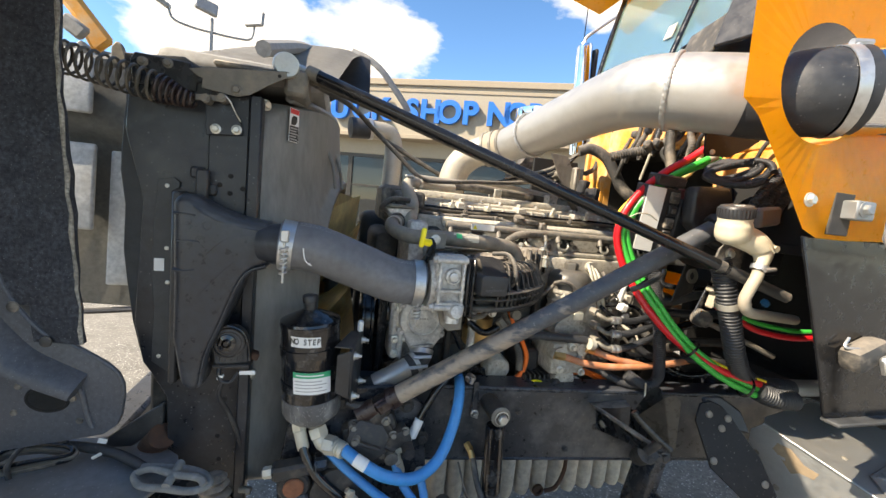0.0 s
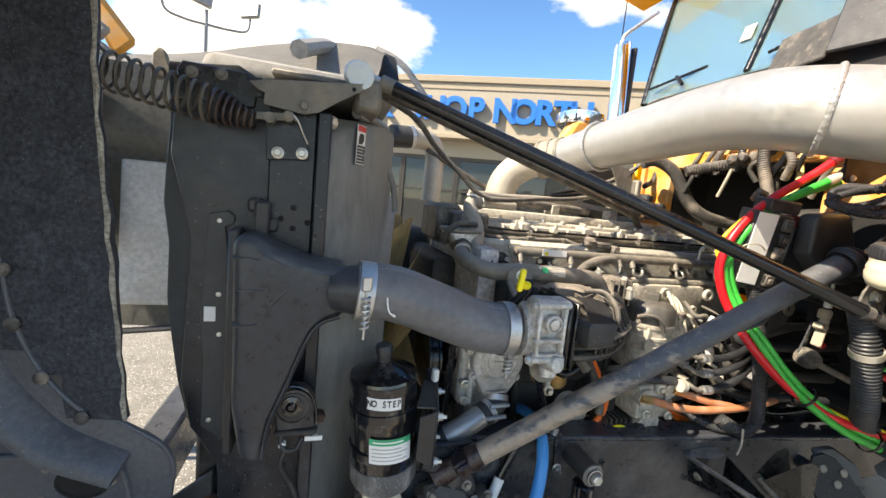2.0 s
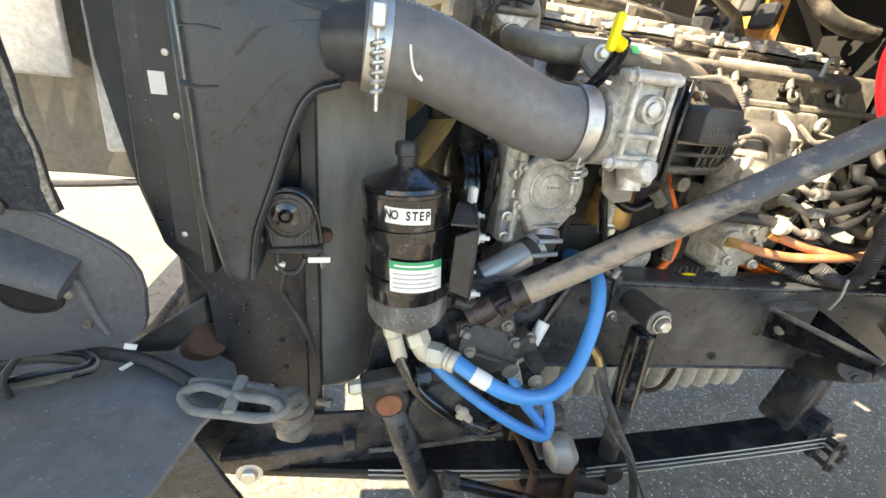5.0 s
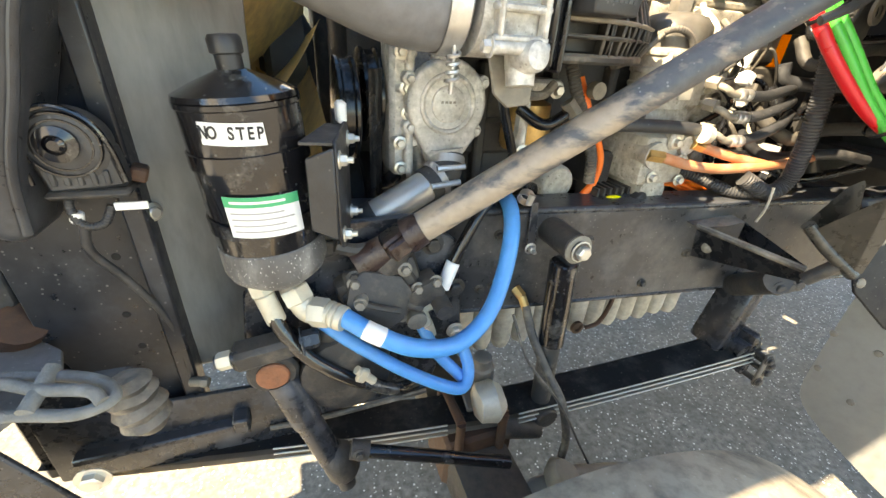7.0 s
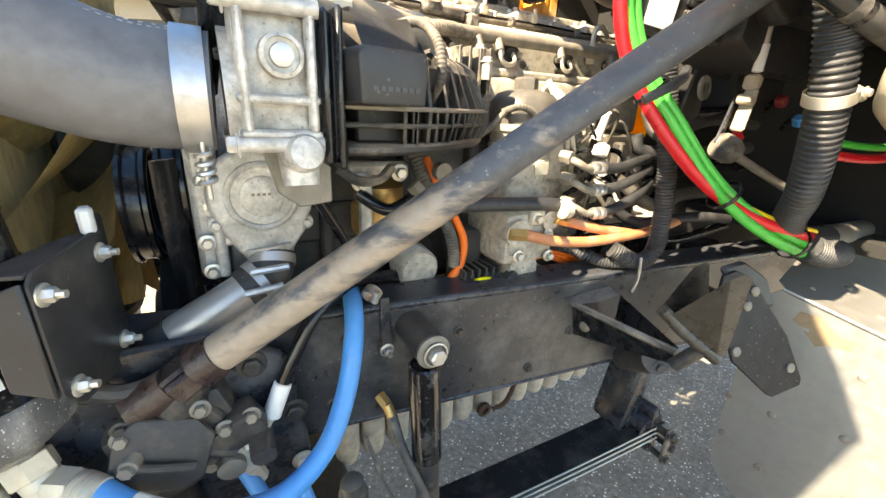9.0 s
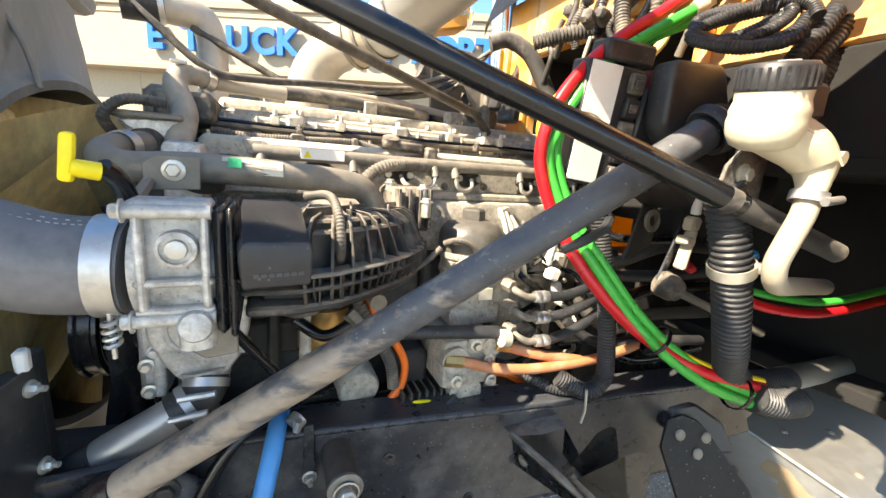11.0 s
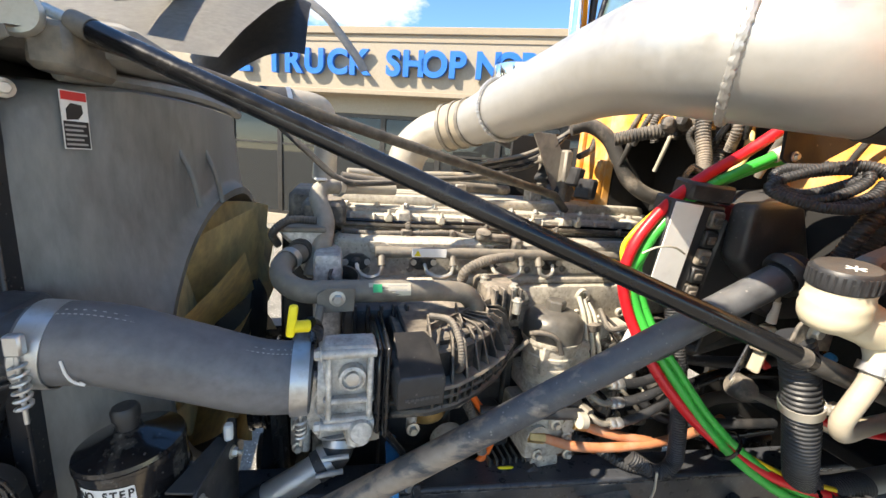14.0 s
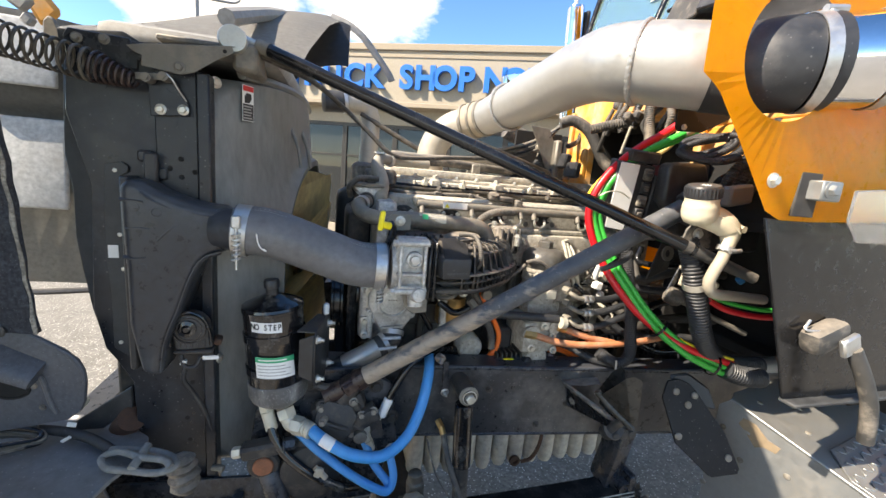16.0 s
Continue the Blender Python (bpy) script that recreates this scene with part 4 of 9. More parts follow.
part("link", join(slab([(-0.352, 1.873), (-0.352, 1.888), (-0.282, 1.894), (-0.275, 1.880)][::-1], 0.004, side((0, 1.118, 0)), 0.001), rod((-0.325, 1.13, 1.878), (-0.325, 1.098, 1.878), 0.0105), rod((-0.325, 1.10, 1.878), (-0.325, 1.094, 1.878), 0.006), rod((-0.290, 1.13, 1.885), (-0.290, 1.098, 1.885), 0.0105), rod((-0.290, 1.10, 1.885), (-0.290, 1.094, 1.885), 0.006)), dusty_steel, sprng)
part("cotter_wire", hose([(-0.285, 1.10, 1.893), (-0.272, 1.10, 1.880), (-0.262, 1.11, 1.858), (-0.252, 1.125, 1.838)], 0.0018), steel, sprng)

strut = thing("hood_strut", (0.4, 1.0, 1.8), "long glossy black strut rod from radiator top to cowl", "strut rod")
S0, S1 = V(-0.10, 1.18, 2.002), V(1.13, 0.73, 1.532)
part("tube", rod(S0, S0.lerp(S1, 0.88), 0.0165, seg=20), rod_black, strut)
part("worn_end", rod(S0.lerp(S1, -0.002), S0.lerp(S1, 0.022), 0.0178, seg=20), dusty_steel, strut, "paint worn to bare steel")
part("sleeve", rod(S0.lerp(S1, 0.86), S1, 0.0168, 0.0135, 20), dusty_rubber, strut, "dusty grey lower sleeve")
part("rod_eye", join(rod(S0 - (S1 - S0).normalized() * 0.05, S0, 0.009), lathe([(0.03, -0.012), (0.034, 0), (0.03, 0.012)], V(-0.155, 1.15, 2.0), (0.2, -1, 0), 20)), zinc, strut, "zinc-plated eye with washer")
stay = thing("radiator_stay", (0.4, 1.4, 1.9), "dusty steel stay rod from radiator to firewall", "stay rod")
T0, T1 = V(-0.10, 1.20, 1.992), V(0.97, 1.55, 1.765)
part("tube", sweep([T0, T0.lerp(T1, 0.5), T1, T1 + V(0.06, 0.02, -0.05)], 0.0125, 14), rod_dusty, stay)
part("rod_eye", rod(T0 - V(0.05, 0.02, -0.005), T0, 0.008), zinc, stay)

# ---- charge air duct, hose and clamps ----
duct = thing("charge_air_duct", (-0.28, 1.09, 1.4), "black moulded plastic charge air outlet duct", "air duct")
prof = [(-0.378, 1.641), (-0.338, 1.652), (-0.304, 1.625), (-0.25, 1.605), (-0.19, 1.592), (-0.15, 1.590), (-0.15, 1.482), (-0.19, 1.475), (-0.215, 1.452), (-0.252, 1.342), (-0.289, 1.251), (-0.305, 1.15), (-0.35, 1.16), (-0.373, 1.30), (-0.373, 1.45)]
dbm = slab(prof[::-1], 0.11, side((0, 1.165, 0)), 0.024, 5)
part("body", lump(dbm, 0.0025, 14), duct_plastic, duct, smooth=80)
for x, z in ((-0.335, 1.44), (-0.30, 1.575), (-0.245, 1.47), (-0.345, 1.585)):
    part("moulded_boss", lathe([(0.014, 0), (0.013, 0.002), (0.009, 0.0025), (0.008, 0.001)], (x, 1.058, z), (0, -1, 0), 18), duct_plastic, duct)
part("flange", join(span_box((-0.392, 1.10, 1.155), (-0.372, 1.162, 1.65), 0.005)), black_plastic, duct)
part("neck", rod((-0.178, 1.086, 1.537), (-0.112, 1.067, 1.541), 0.047, 0.0575, 32), duct_plastic, duct)
part("rib", sweep(glide([(-0.315, 1.0585, 1.40), (-0.27, 1.0585, 1.455), (-0.235, 1.0585, 1.49), (-0.20, 1.06, 1.50)], 6), 0.006, 8, flat=0.4), duct_plastic, duct)
part("rib", sweep(glide([(-0.365, 1.058, 1.535), (-0.34, 1.058, 1.538), (-0.315, 1.058, 1.535)], 6), 0.004, 8, flat=0.4), duct_plastic, duct)
for q in (((-0.372, 1.60), (-0.35, 1.602), (-0.325, 1.598)), ((-0.372, 1.465), (-0.35, 1.463), (-0.325, 1.466)), ((-0.30, 1.505), (-0.27, 1.535), (-0.235, 1.552), (-0.19, 1.558)), ((-0.33, 1.62), (-0.305, 1.602), (-0.26, 1.585), (-0.20, 1.574), (-0.16, 1.572)), ((-0.305, 1.17), (-0.293, 1.25), (-0.262, 1.335), (-0.232, 1.42), (-0.205, 1.465), (-0.165, 1.482))):
    part("rib", sweep(glide([(x, 1.0588, z) for x, z in q], 6), 0.0055, 8, flat=0.55), duct_plastic, duct)
part("latch", join(span_box((-0.365, 1.13, 1.685), (-0.335, 1.165, 1.715), 0.006), span_box((-0.35, 1.125, 1.62), (-0.32, 1.14, 1.71), 0.005), span_box((-0.325, 1.14, 1.645), (-0.305, 1.165, 1.675), 0.004)), black_plastic, duct)

HL = [(-0.135, 1.067, 1.541), (-0.05, 1.067, 1.535), (0.06, 1.07, 1.497), (0.16, 1.072, 1.462), (0.245, 1.07, 1.456)]
ch = thing("charge_air_hose", (0.05, 1.07, 1.5), "thick black rubber charge air hose, dusty, with a chalk scribble", "hose")
part("hose", hose(HL, 0.0615, 10, 32), hose_rubber, ch)
hb = part("clamp", band((-0.132, 1.067, 1.541), (-0.100, 1.067, 1.538), 0.0625), steel, ch, "shiny steel hose clamp")
part("clamp_screw", join(coil((-0.118, 1.0, 1.545), (-0.118, 1.0, 1.475), 0.008, 6, 0.0028), rod((-0.118, 1.0, 1.58), (-0.118, 1.0, 1.455), 0.003), box((0.02, 0.014, 0.03), (-0.118, 1.0, 1.57))), steel, hb)
hb = part("clamp", band((0.212, 1.070, 1.457), (0.240, 1.07, 1.456), 0.0635), steel, ch, "shiny steel hose clamp")
part("clamp_screw", join(coil((0.228, 1.03, 1.40), (0.228, 1.035, 1.36), 0.008, 4, 0.0028), rod((0.228, 1.03, 1.41), (0.228, 1.035, 1.345), 0.003)), steel, hb)
HG = glide(HL, 24)
for up_, side_ in ((0.90, -0.42), (0.96, -0.28)):
    n_ = V(0.12, side_, up_).normalized() * 0.0617
    dash = [sweep([HG[i] + n_, HG[i + 1] + n_], 0.0008, 5) for i in range(6, 92, 2 if up_ < 0.93 else 3)]
    tagged(part("printed_line", join(*dash), pale_ink, ch, "row of white printed dashes"), kind="stuff")
part("chalk_mark", sweep(glide([(-0.075, 1.0045, 1.542), (-0.072, 1.0055, 1.522), (-0.066, 1.008, 1.508), (-0.055, 1.011, 1.500), (-0.060, 1.0095, 1.506)], 5), 0.0018, 6), white_label, ch)

# ---- chassis under the engine ----
RY = 1.14
chassis = thing("frame_rail", (0.6, RY, 0.86), "black painted steel chassis rail with bolted brackets", "chassis rail")
part("web", span_box((-0.02, RY, 0.865), (2.6, RY + 0.01, 1.10), 0.002), rail_paint, chassis)
part("top_flange", join(span_box((-0.02, RY, 1.10), (2.6, RY + 0.09, 1.112), 0.004), rod((-0.02, RY + 0.008, 1.104), (2.6, RY + 0.008, 1.104), 0.009, seg=10)), black_paint, chassis)
part("bottom_flange", span_box((-0.02, RY, 0.853), (2.6, RY + 0.09, 0.865), 0.004), black_paint, chassis)
for x, z in ((0.40, 1.055), (0.90, 0.98), (0.80, 0.90), (0.37, 0.92), (0.62, 1.03), (0.40, 0.93)):
    part("bolt", bolt((x, RY - 0.001, z), (0, -1, 0), 0.008, 0.008), cast_black, chassis)
for k in range(7):
    part("stamped_mark", span_box((0.33 + 0.017 * k, RY - 0.0012, 0.985 - 0.002 * k), (0.338 + 0.017 * k, RY + 0.001, 1.000 - 0.002 * k), 0), stamp_grey, chassis)
for o in chassis.children:
    for v in o.data.vertices:
        v.co.y -= 0.12 * (v.co.x - 0.42)
solo("far_frame_rail", join(span_box((-0.45, 2.16, 0.86), (2.6, 2.17, 1.10), 0.002), span_box((-0.45, 2.08, 1.10), (2.6, 2.17, 1.112), 0.003), span_box((-0.45, 2.08, 0.853), (2.6, 2.17, 0.865), 0.003)), black_paint, "black painted steel chassis rail on the far side", "chassis rail")
solo("crossmember", span_box((-0.5, 1.15, 0.62), (-0.3, 2.16, 0.86), 0.01), black_paint, "black steel crossmember under the radiator", "crossmember")
solo("rear_crossmember", span_box((1.5, 1.15, 0.87), (1.62, 2.16, 1.09), 0.01), black_paint, "black steel crossmember behind the engine", "crossmember")

# body mount bracket and drop plate on the rail
mount = thing("cab_mount", (1.0, 1.0, 0.9), "folded black steel mount bracket bolted to the rail", "bracket")
part("rail_plate", span_box((0.872, RY - 0.012, 0.965), (1.06, RY - 0.001, 1.075), 0.003), black_paint, mount)
A_, A2, B_, C_, C2 = V(0.866, 1.055, 1.066), V(0.889, 1.06, 0.985), V(0.985, 1.03, 1.078), V(0.905, 0.848, 1.062), V(0.912, 0.852, 1.035)
part("top_plate", sheet_through([V(0.868, RY - 0.002, 1.070), A_, B_ + V(-0.06, 0.0, -0.004), B_, V(1.02, RY - 0.002, 1.08)], 0.006), dusty_plastic, mount, "dusty worn top plate")
part("near_web", sheet_through([A_, A2, C2, C_], 0.006), black_paint, mount)
part("near_rim", sweep([A_ + V(0, 0, 0.003), C_ + V(0, 0, 0.003)], 0.0075, 8), dusty_plastic, mount, "worn bright rim")
part("far_web", sheet_through([B_, V(1.0, 1.04, 1.0), C2 + V(0.025, 0.01, 0), C_ + V(0.025, 0.01, 0)], 0.006), black_paint, mount)
part("nose", sheet_through([C_, C2, C2 + V(0.03, 0.01, 0), C_ + V(0.03, 0.01, 0)], 0.006), black_paint, mount)
part("end_block", lump(join(box((0.06, 0.05, 0.05), (0.99, 0.93, 0.985), (0, 0, -20), 0.01, 2), rod((0.95, 0.90, 1.0), (1.04, 1.02, 0.90), 0.028)), 0.003, 30), cast_black, mount)
for k in range(3):
    part("bolt", bolt((0.955 + 0.026 * k, 0.895 - 0.002 * k, 0.985 + 0.002 * k), (-0.3, -1, 0.1), 0.011, 0.008), cast_black, mount)
part("bolt", bolt(A_.lerp(A2, 0.6).lerp(C_, 0.15), (-0.9, -0.4, 0), 0.008, 0.005), dusty_steel, mount)
cup = thing("folded_guard", (0.88, 0.80, 1.08), "folded grey-black steel guard plate, open at the top", "guard plate")
part("front_plate", sheet_through([(0.82, 0.832, 1.165), (0.843, 0.776, 1.246), (0.856, 0.767, 1.256), (0.882, 0.766, 1.245), (0.893, 0.770, 1.230), (0.908, 0.777, 1.10), (0.898, 0.783, 1.09)], 0.005), guard_steel, cup)
part("fold", hose([(0.818, 0.842, 1.172), (0.852, 0.818, 1.135), (0.902, 0.785, 1.092)], 0.010, 6, 12), guard_steel, cup)
part("back_plate", sheet_through([(0.822, 0.85, 1.168), (0.85, 0.832, 1.240), (0.864, 0.823, 1.254), (0.878, 0.824, 1.246), (0.905, 0.815, 1.12), (0.905, 0.80, 1.095)], 0.004), guard_steel, cup)
part("foot", rod((0.885, 0.80, 1.11), (0.872, 0.83, 1.06), 0.012), cast_black, cup)

hang = thing("spring_hanger", (1.16, 0.97, 0.6), "cast steel leaf spring hanger with shackle pin", "spring hanger")
part("casting", lump(join(box((0.055, 0.09, 0.22), (1.09, 1.035, 0.80), (0, 12, 0), 0.012, 2), box((0.03, 0.07, 0.14), (1.125, 0.985, 0.70), (0, -6, 0), 0.010, 2), rod((1.10, 0.955, 0.715), (1.10, 1.06, 0.715), 0.027)), 0.004, 20), black_paint, hang)
part("shackle_plate", span_box((1.128, 0.915, 0.62), (1.162, 0.925, 0.725), 0.004), dusty_steel, hang)
part("shackle_plate", span_box((1.132, 0.955, 0.62), (1.158, 0.965, 0.735), 0.004), cast_black, hang)
for x, z in ((1.138, 0.635), (1.153, 0.665), (1.138, 0.71), (1.155, 0.69)):
    part("pin", join(rod((x, 0.905, z), (x, 0.97, z), 0.008, seg=10, edge=0.001), bolt((x, 0.916, z), (0, -1, 0), 0.010, 0.008)), cast_black, hang)

def leaf_z(x):
    """Height of the top leaf along the spring."""
    return 0.612 + 0.11 * max(0.0, x - 0.45) + 0.05 * max(0.0, x - 0.45) ** 2 + 0.08 * max(0.0, 0.3 - x) ** 2


leaf = thing("leaf_spring", (0.5, 1.05, 0.6), "stack of dusty black steel spring leaves", "leaf spring")
for k in range(3):
    bm = bmesh.new()
    rows_ = []
    for i in range(26):
        x = -0.50 + 0.03 * k + (1.66 - 0.05 * k) * i / 25
        z = leaf_z(x) - 0.0125 * k
        yf = 1.085 - 0.12 * x - 0.003 * k
        rows_.append([bm.verts.new((x, yf + w, z)) for w in (0.0, 0.003, 0.045, 0.087, 0.09)])
    for a, b in zip(rows_, rows_[1:]):
        for i in range(4):
            bm.faces.new((a[i], a[i + 1], b[i + 1], b[i]))
    bmesh.ops.solidify(bm, geom=list(bm.faces), thickness=0.0095)
    part("leaf", lump(bm, 0.001, 20), (leaf_top, dusty_steel, pale_pipe)[k], leaf)
for k in range(3):
    for x0, x1 in ((0.46, 1.13), (-0.10, 0.28)):
        part("edge_line", hose([(x, 1.085 - 0.12 * x - 0.003 * k, leaf_z(x) - 0.0125 * k - 0.001) for x in [x0 + (x1 - x0) * f / 6 for f in range(7)]], 0.0022, 4, 6), fitting_cream, leaf, "bright rubbed leaf edge")
part("spacer_block", lump(span_box((0.27, 1.02, 0.42), (0.45, 1.15, 0.575), 0.01), 0.004, 20), rusty, leaf, "rusty clamp block")
part("axle_beam", lump(span_box((0.28, 0.8, 0.40), (0.44, 2.3, 0.53), 0.03, 2), 0.005, 9), cast_black, leaf)
for x in (0.30, 0.41):
    part("clamp_strap", join(rod((x, 1.015, 0.40), (x, 1.02, 0.645), 0.011), rod((x, 1.15, 0.40), (x, 1.15, 0.645), 0.011), rod((x, 1.02, 0.645), (x, 1.15, 0.645), 0.011)), rusty, leaf, "rusty U-bolt")
part("bump_stop", lump(join(lathe([(0.026, 0), (0.030, 0.01), (0.030, 0.07), (0.024, 0.075), (0.024, 0.10), (0.016, 0.104)], (0.40, 1.13, 0.625), (-0.05, 0, 1), 18), box((0.09, 0.08, 0.012), (0.385, 1.10, 0.625), (0, 0, -7), 0.003)), 0.002, 40), dusty_steel, leaf, "dusty bump stop")

shock = thing("shock_absorber", (0.52, 1.0, 0.6), "black shock absorber hung from the chassis rail", "shock absorber")
A, B = V(0.518, 1.005, 1.045), V(0.535, 0.995, 0.60)
part("dust_tube", rod(A - V(0, 0, 0.03), A.lerp(B, 0.56), 0.030, seg=20, edge=0.004), gloss_black, shock)
part("body", rod(A.lerp(B, 0.5), B, 0.0245, seg=18, edge=0.004), dusty_rubber, shock, "dusty lower body")
part("top_eye", join(rod((0.518, 1.14, 1.058), (0.518, 0.975, 1.058), 0.030, seg=18, edge=0.004), rod((0.518, 0.975, 1.058), (0.518, 0.962, 1.058), 0.02)), cast_black, shock)
part("bolt", bolt((0.518, 0.965, 1.058), (0, -1, 0), 0.015, 0.014), zinc, shock)
part("bottom_eye", rod((0.535, 1.03, 0.585), (0.535, 0.95, 0.585), 0.03, seg=16, edge=0.004), cast_black, shock)
part("top_washer", lathe([(0.030, 0), (0.031, 0.004), (0.026, 0.006)], (0.518, 0.976, 1.058), (0, -1, 0), 20), dusty_steel, shock)
for o in shock.children:
    o.data.transform(Matrix.Translation((0.0, 0.058, 0.004)))

# ---- steering ----
gear = thing("steering_gear", (0.14, 1.05, 0.95), "oily black cast steering gear box on the rail", "steering gear")
gb = join(lathe([(0.02, -0.01), (0.05, 0.0), (0.058, 0.02), (0.058, 0.13), (0.045, 0.15), (0.03, 0.155)], (0.02, 1.12, 0.90), (0.85, 0.0, 0.35), 20),
          box((0.16, 0.06, 0.11), (0.14, 1.115, 0.985), (0, -18, 0), 0.018, 2), box((0.09, 0.05, 0.08), (0.21, 1.11, 0.95), (0, -30, 0), 0.015, 2), rod((0.14, 1.10, 1.02), (0.17, 1.09, 1.085), 0.034, 0.026))
part("housing", lump(gb, 0.004, 30), cast_black, gear)
part("rib", join(box((0.10, 0.02, 0.012), (0.13, 1.085, 0.965), (0, -18, 0), 0.004), box((0.012, 0.03, 0.07), (0.10, 1.085, 1.0), (0, -18, 0), 0.004), box((0.012, 0.03, 0.07), (0.165, 1.085, 0.985), (0, -18, 0), 0.004)), cast_black, gear)
part("pale_plug", rod((0.115, 1.09, 0.955), (0.112, 1.06, 0.958), 0.013, seg=6), dusty_steel, gear)
part("pale_plug", rod((0.20, 1.085, 0.93), (0.20, 1.06, 0.928), 0.020, seg=14), dusty_steel, gear)
part("pale_plug", rod((0.175, 1.085, 0.935), (0.172, 1.07, 0.935), 0.010, seg=8), dusty_steel, gear)
part("valve_body", lump(join(box((0.075, 0.05, 0.05), (0.215, 1.085, 0.985), (0, -28, 0), 0.010, 2), rod((0.245, 1.07, 0.965), (0.245, 1.03, 0.962), 0.018, seg=12), rod((0.09, 1.075, 1.005), (0.21, 1.07, 0.955), 0.012)), 0.003, 50), cast_black, gear)
for x, z in ((0.085, 1.03), (0.20, 1.0), (0.175, 1.045), (0.235, 1.01)):
    part("cap_screw", bolt((x, 1.068, z), (0, -1, 0.2), 0.009, 0.010), dusty_steel, gear)
part("cover", slab([(-0.06, -0.05), (0.05, -0.06), (0.075, 0.0), (0.05, 0.06), (-0.05, 0.06)], 0.016, facing((0.13, 1.092, 0.995), (0.95, 0, 0.25), (-0.25, 0.1, 0.95)), 0.005), cast_black, gear)
for dx, dz in ((-0.05, -0.04), (0.045, -0.045), (0.06, 0.0), (0.045, 0.05), (-0.045, 0.045), (-0.055, 0.0)):
    part("bolt", bolt((0.13 + dx, 1.075, 0.995 + dz), (0, -1, 0.1), 0.008, 0.008), cast_black, gear)
part("mount_plate", slab([(0.0, 1.12), (0.20, 1.125), (0.30, 1.06), (0.325, 0.83), (0.29, 0.79), (0.25, 0.665), (-0.10, 0.66), (-0.12, 0.84), (-0.1, 1.0)][::-1], 0.016, side((0, RY + 0.0, 0)), 0.004), black_paint, gear)
for x, z in ((0.245, 1.06), (0.30, 0.95), (0.235, 0.92), (0.05, 1.08)):
    part("mount_bolt", bolt((x, RY - 0.017, z), (0, -1, 0), 0.015, 0.012), cast_black, gear)
part("lower_housing", lump(lathe([(0.03, -0.03), (0.085, -0.02), (0.095, 0.03), (0.085, 0.08), (0.04, 0.09)], (0.06, 1.135, 0.83), (0, -1, 0), 22), 0.004, 20), cast_black, gear)
part("drain_bolt", bolt((0.10, 1.118, 0.745), (0, -1, 0), 0.022, 0.018), dusty_steel, gear)
part("plate_lip", hose([(-0.10, 1.118, 0.664), (0.02, 1.114, 0.664), (0.12, 1.114, 0.667), (0.245, 1.118, 0.668)], 0.006, 6, 8), dusty_plastic, gear, "worn plate edge")
part("under_bolt", join(bolt((0.306, 1.12, 0.838), (0, -1, 0), 0.013, 0.012), rod((0.306, 1.12, 0.838), (0.306, 1.085, 0.835), 0.006, seg=8)), zinc, gear)
part("lid", slab([(-0.055, -0.03), (-0.035, -0.048), (0.035, -0.05), (0.055, -0.03), (0.058, 0.025), (0.03, 0.048), (-0.04, 0.046), (-0.058, 0.02)], 0.014, facing((0.125, 1.066, 0.995), (0.93, -0.05, -0.30), (0.28, 0.30, 0.90)), 0.004, 2), cast_black, gear, "oily black lid")
part("lid_rib", hose([(0.085, 1.046, 1.005), (0.12, 1.042, 0.990), (0.16, 1.042, 0.975)], 0.006, 5, 8), cast_black, gear)
part("inlet_plug", join(rod((0.095, 1.062, 1.003), (0.090, 1.040, 1.003), 0.013, 0.012, 10, 0.002), rod((0.090, 1.042, 1.003), (0.088, 1.034, 1.003), 0.009, seg=6)), dusty_steel, gear, "grey hex plug")

pit = thing("pitman_arm", (-0.03, 1.0, 0.75), "black forged pitman arm with rusty shaft end", "steering arm")
P0, P1 = V(-0.066, 1.072, 0.872), V(0.02, 1.03, 0.625)
part("boss", join(rod(P0 + V(0, 0.05, 0), P0 + V(0, -0.02, 0), 0.044, seg=20, edge=0.006), box((0.11, 0.05, 0.04), P0 + V(-0.005, 0, 0.045), (0, -8, 0), 0.008)), cast_black, pit)
part("shaft_end", rod(P0 + V(0, -0.015, 0), P0 + V(0, -0.027, 0), 0.028, seg=18, edge=0.003), rust_red, pit, "rusty shaft end")
part("arm", join(hose([P0 + V(0.01, 0, -0.03), P0.lerp(P1, 0.5), P1], [0.03] * 9 + [0.026] * 8, 8, 10)), black_paint, pit)
part("ball_end", join(lathe([(0.02, -0.04), (0.034, -0.02), (0.034, 0.03), (0.022, 0.045)], P1 + V(0.01, 0, 0), (0.3, -0.2, -0.9), 18), rod(P1 + V(0.015, -0.01, -0.03), P1 + V(0.022, -0.02, -0.06), 0.018)), cast_black, pit)
part("pinch_bolt", join(rod((-0.15, 1.06, 0.917), (0.01, 1.06, 0.932), 0.011), bolt((-0.012, 1.06, 0.931), (1, 0, 0.1), 0.018, 0.028)), black_paint, pit)
part("pinch_nut", bolt((-0.125, 1.06, 0.919), (-1, 0, -0.1), 0.016, 0.022, False), fitting_cream, pit, "pale zinc nut")
drag = thing("drag_link", (0.2, 0.97, 0.58), "black steel drag link rod to the knuckle", "steering link")
part("rod", rod((0.072, 0.985, 0.70), (0.37, 0.918, 0.625), 0.0135, seg=14), gloss_black, drag)
part("end_clamp", join(rod((0.052, 0.99, 0.705), (0.085, 0.982, 0.697), 0.019), bolt((0.065, 0.968, 0.712), (0, -1, 0.3), 0.008, 0.008)), cast_black, drag)
knuckle = thing("steering_knuckle", (0.5, 0.9, 0.5), "dusty cast steering knuckle and brake chamber top", "knuckle")
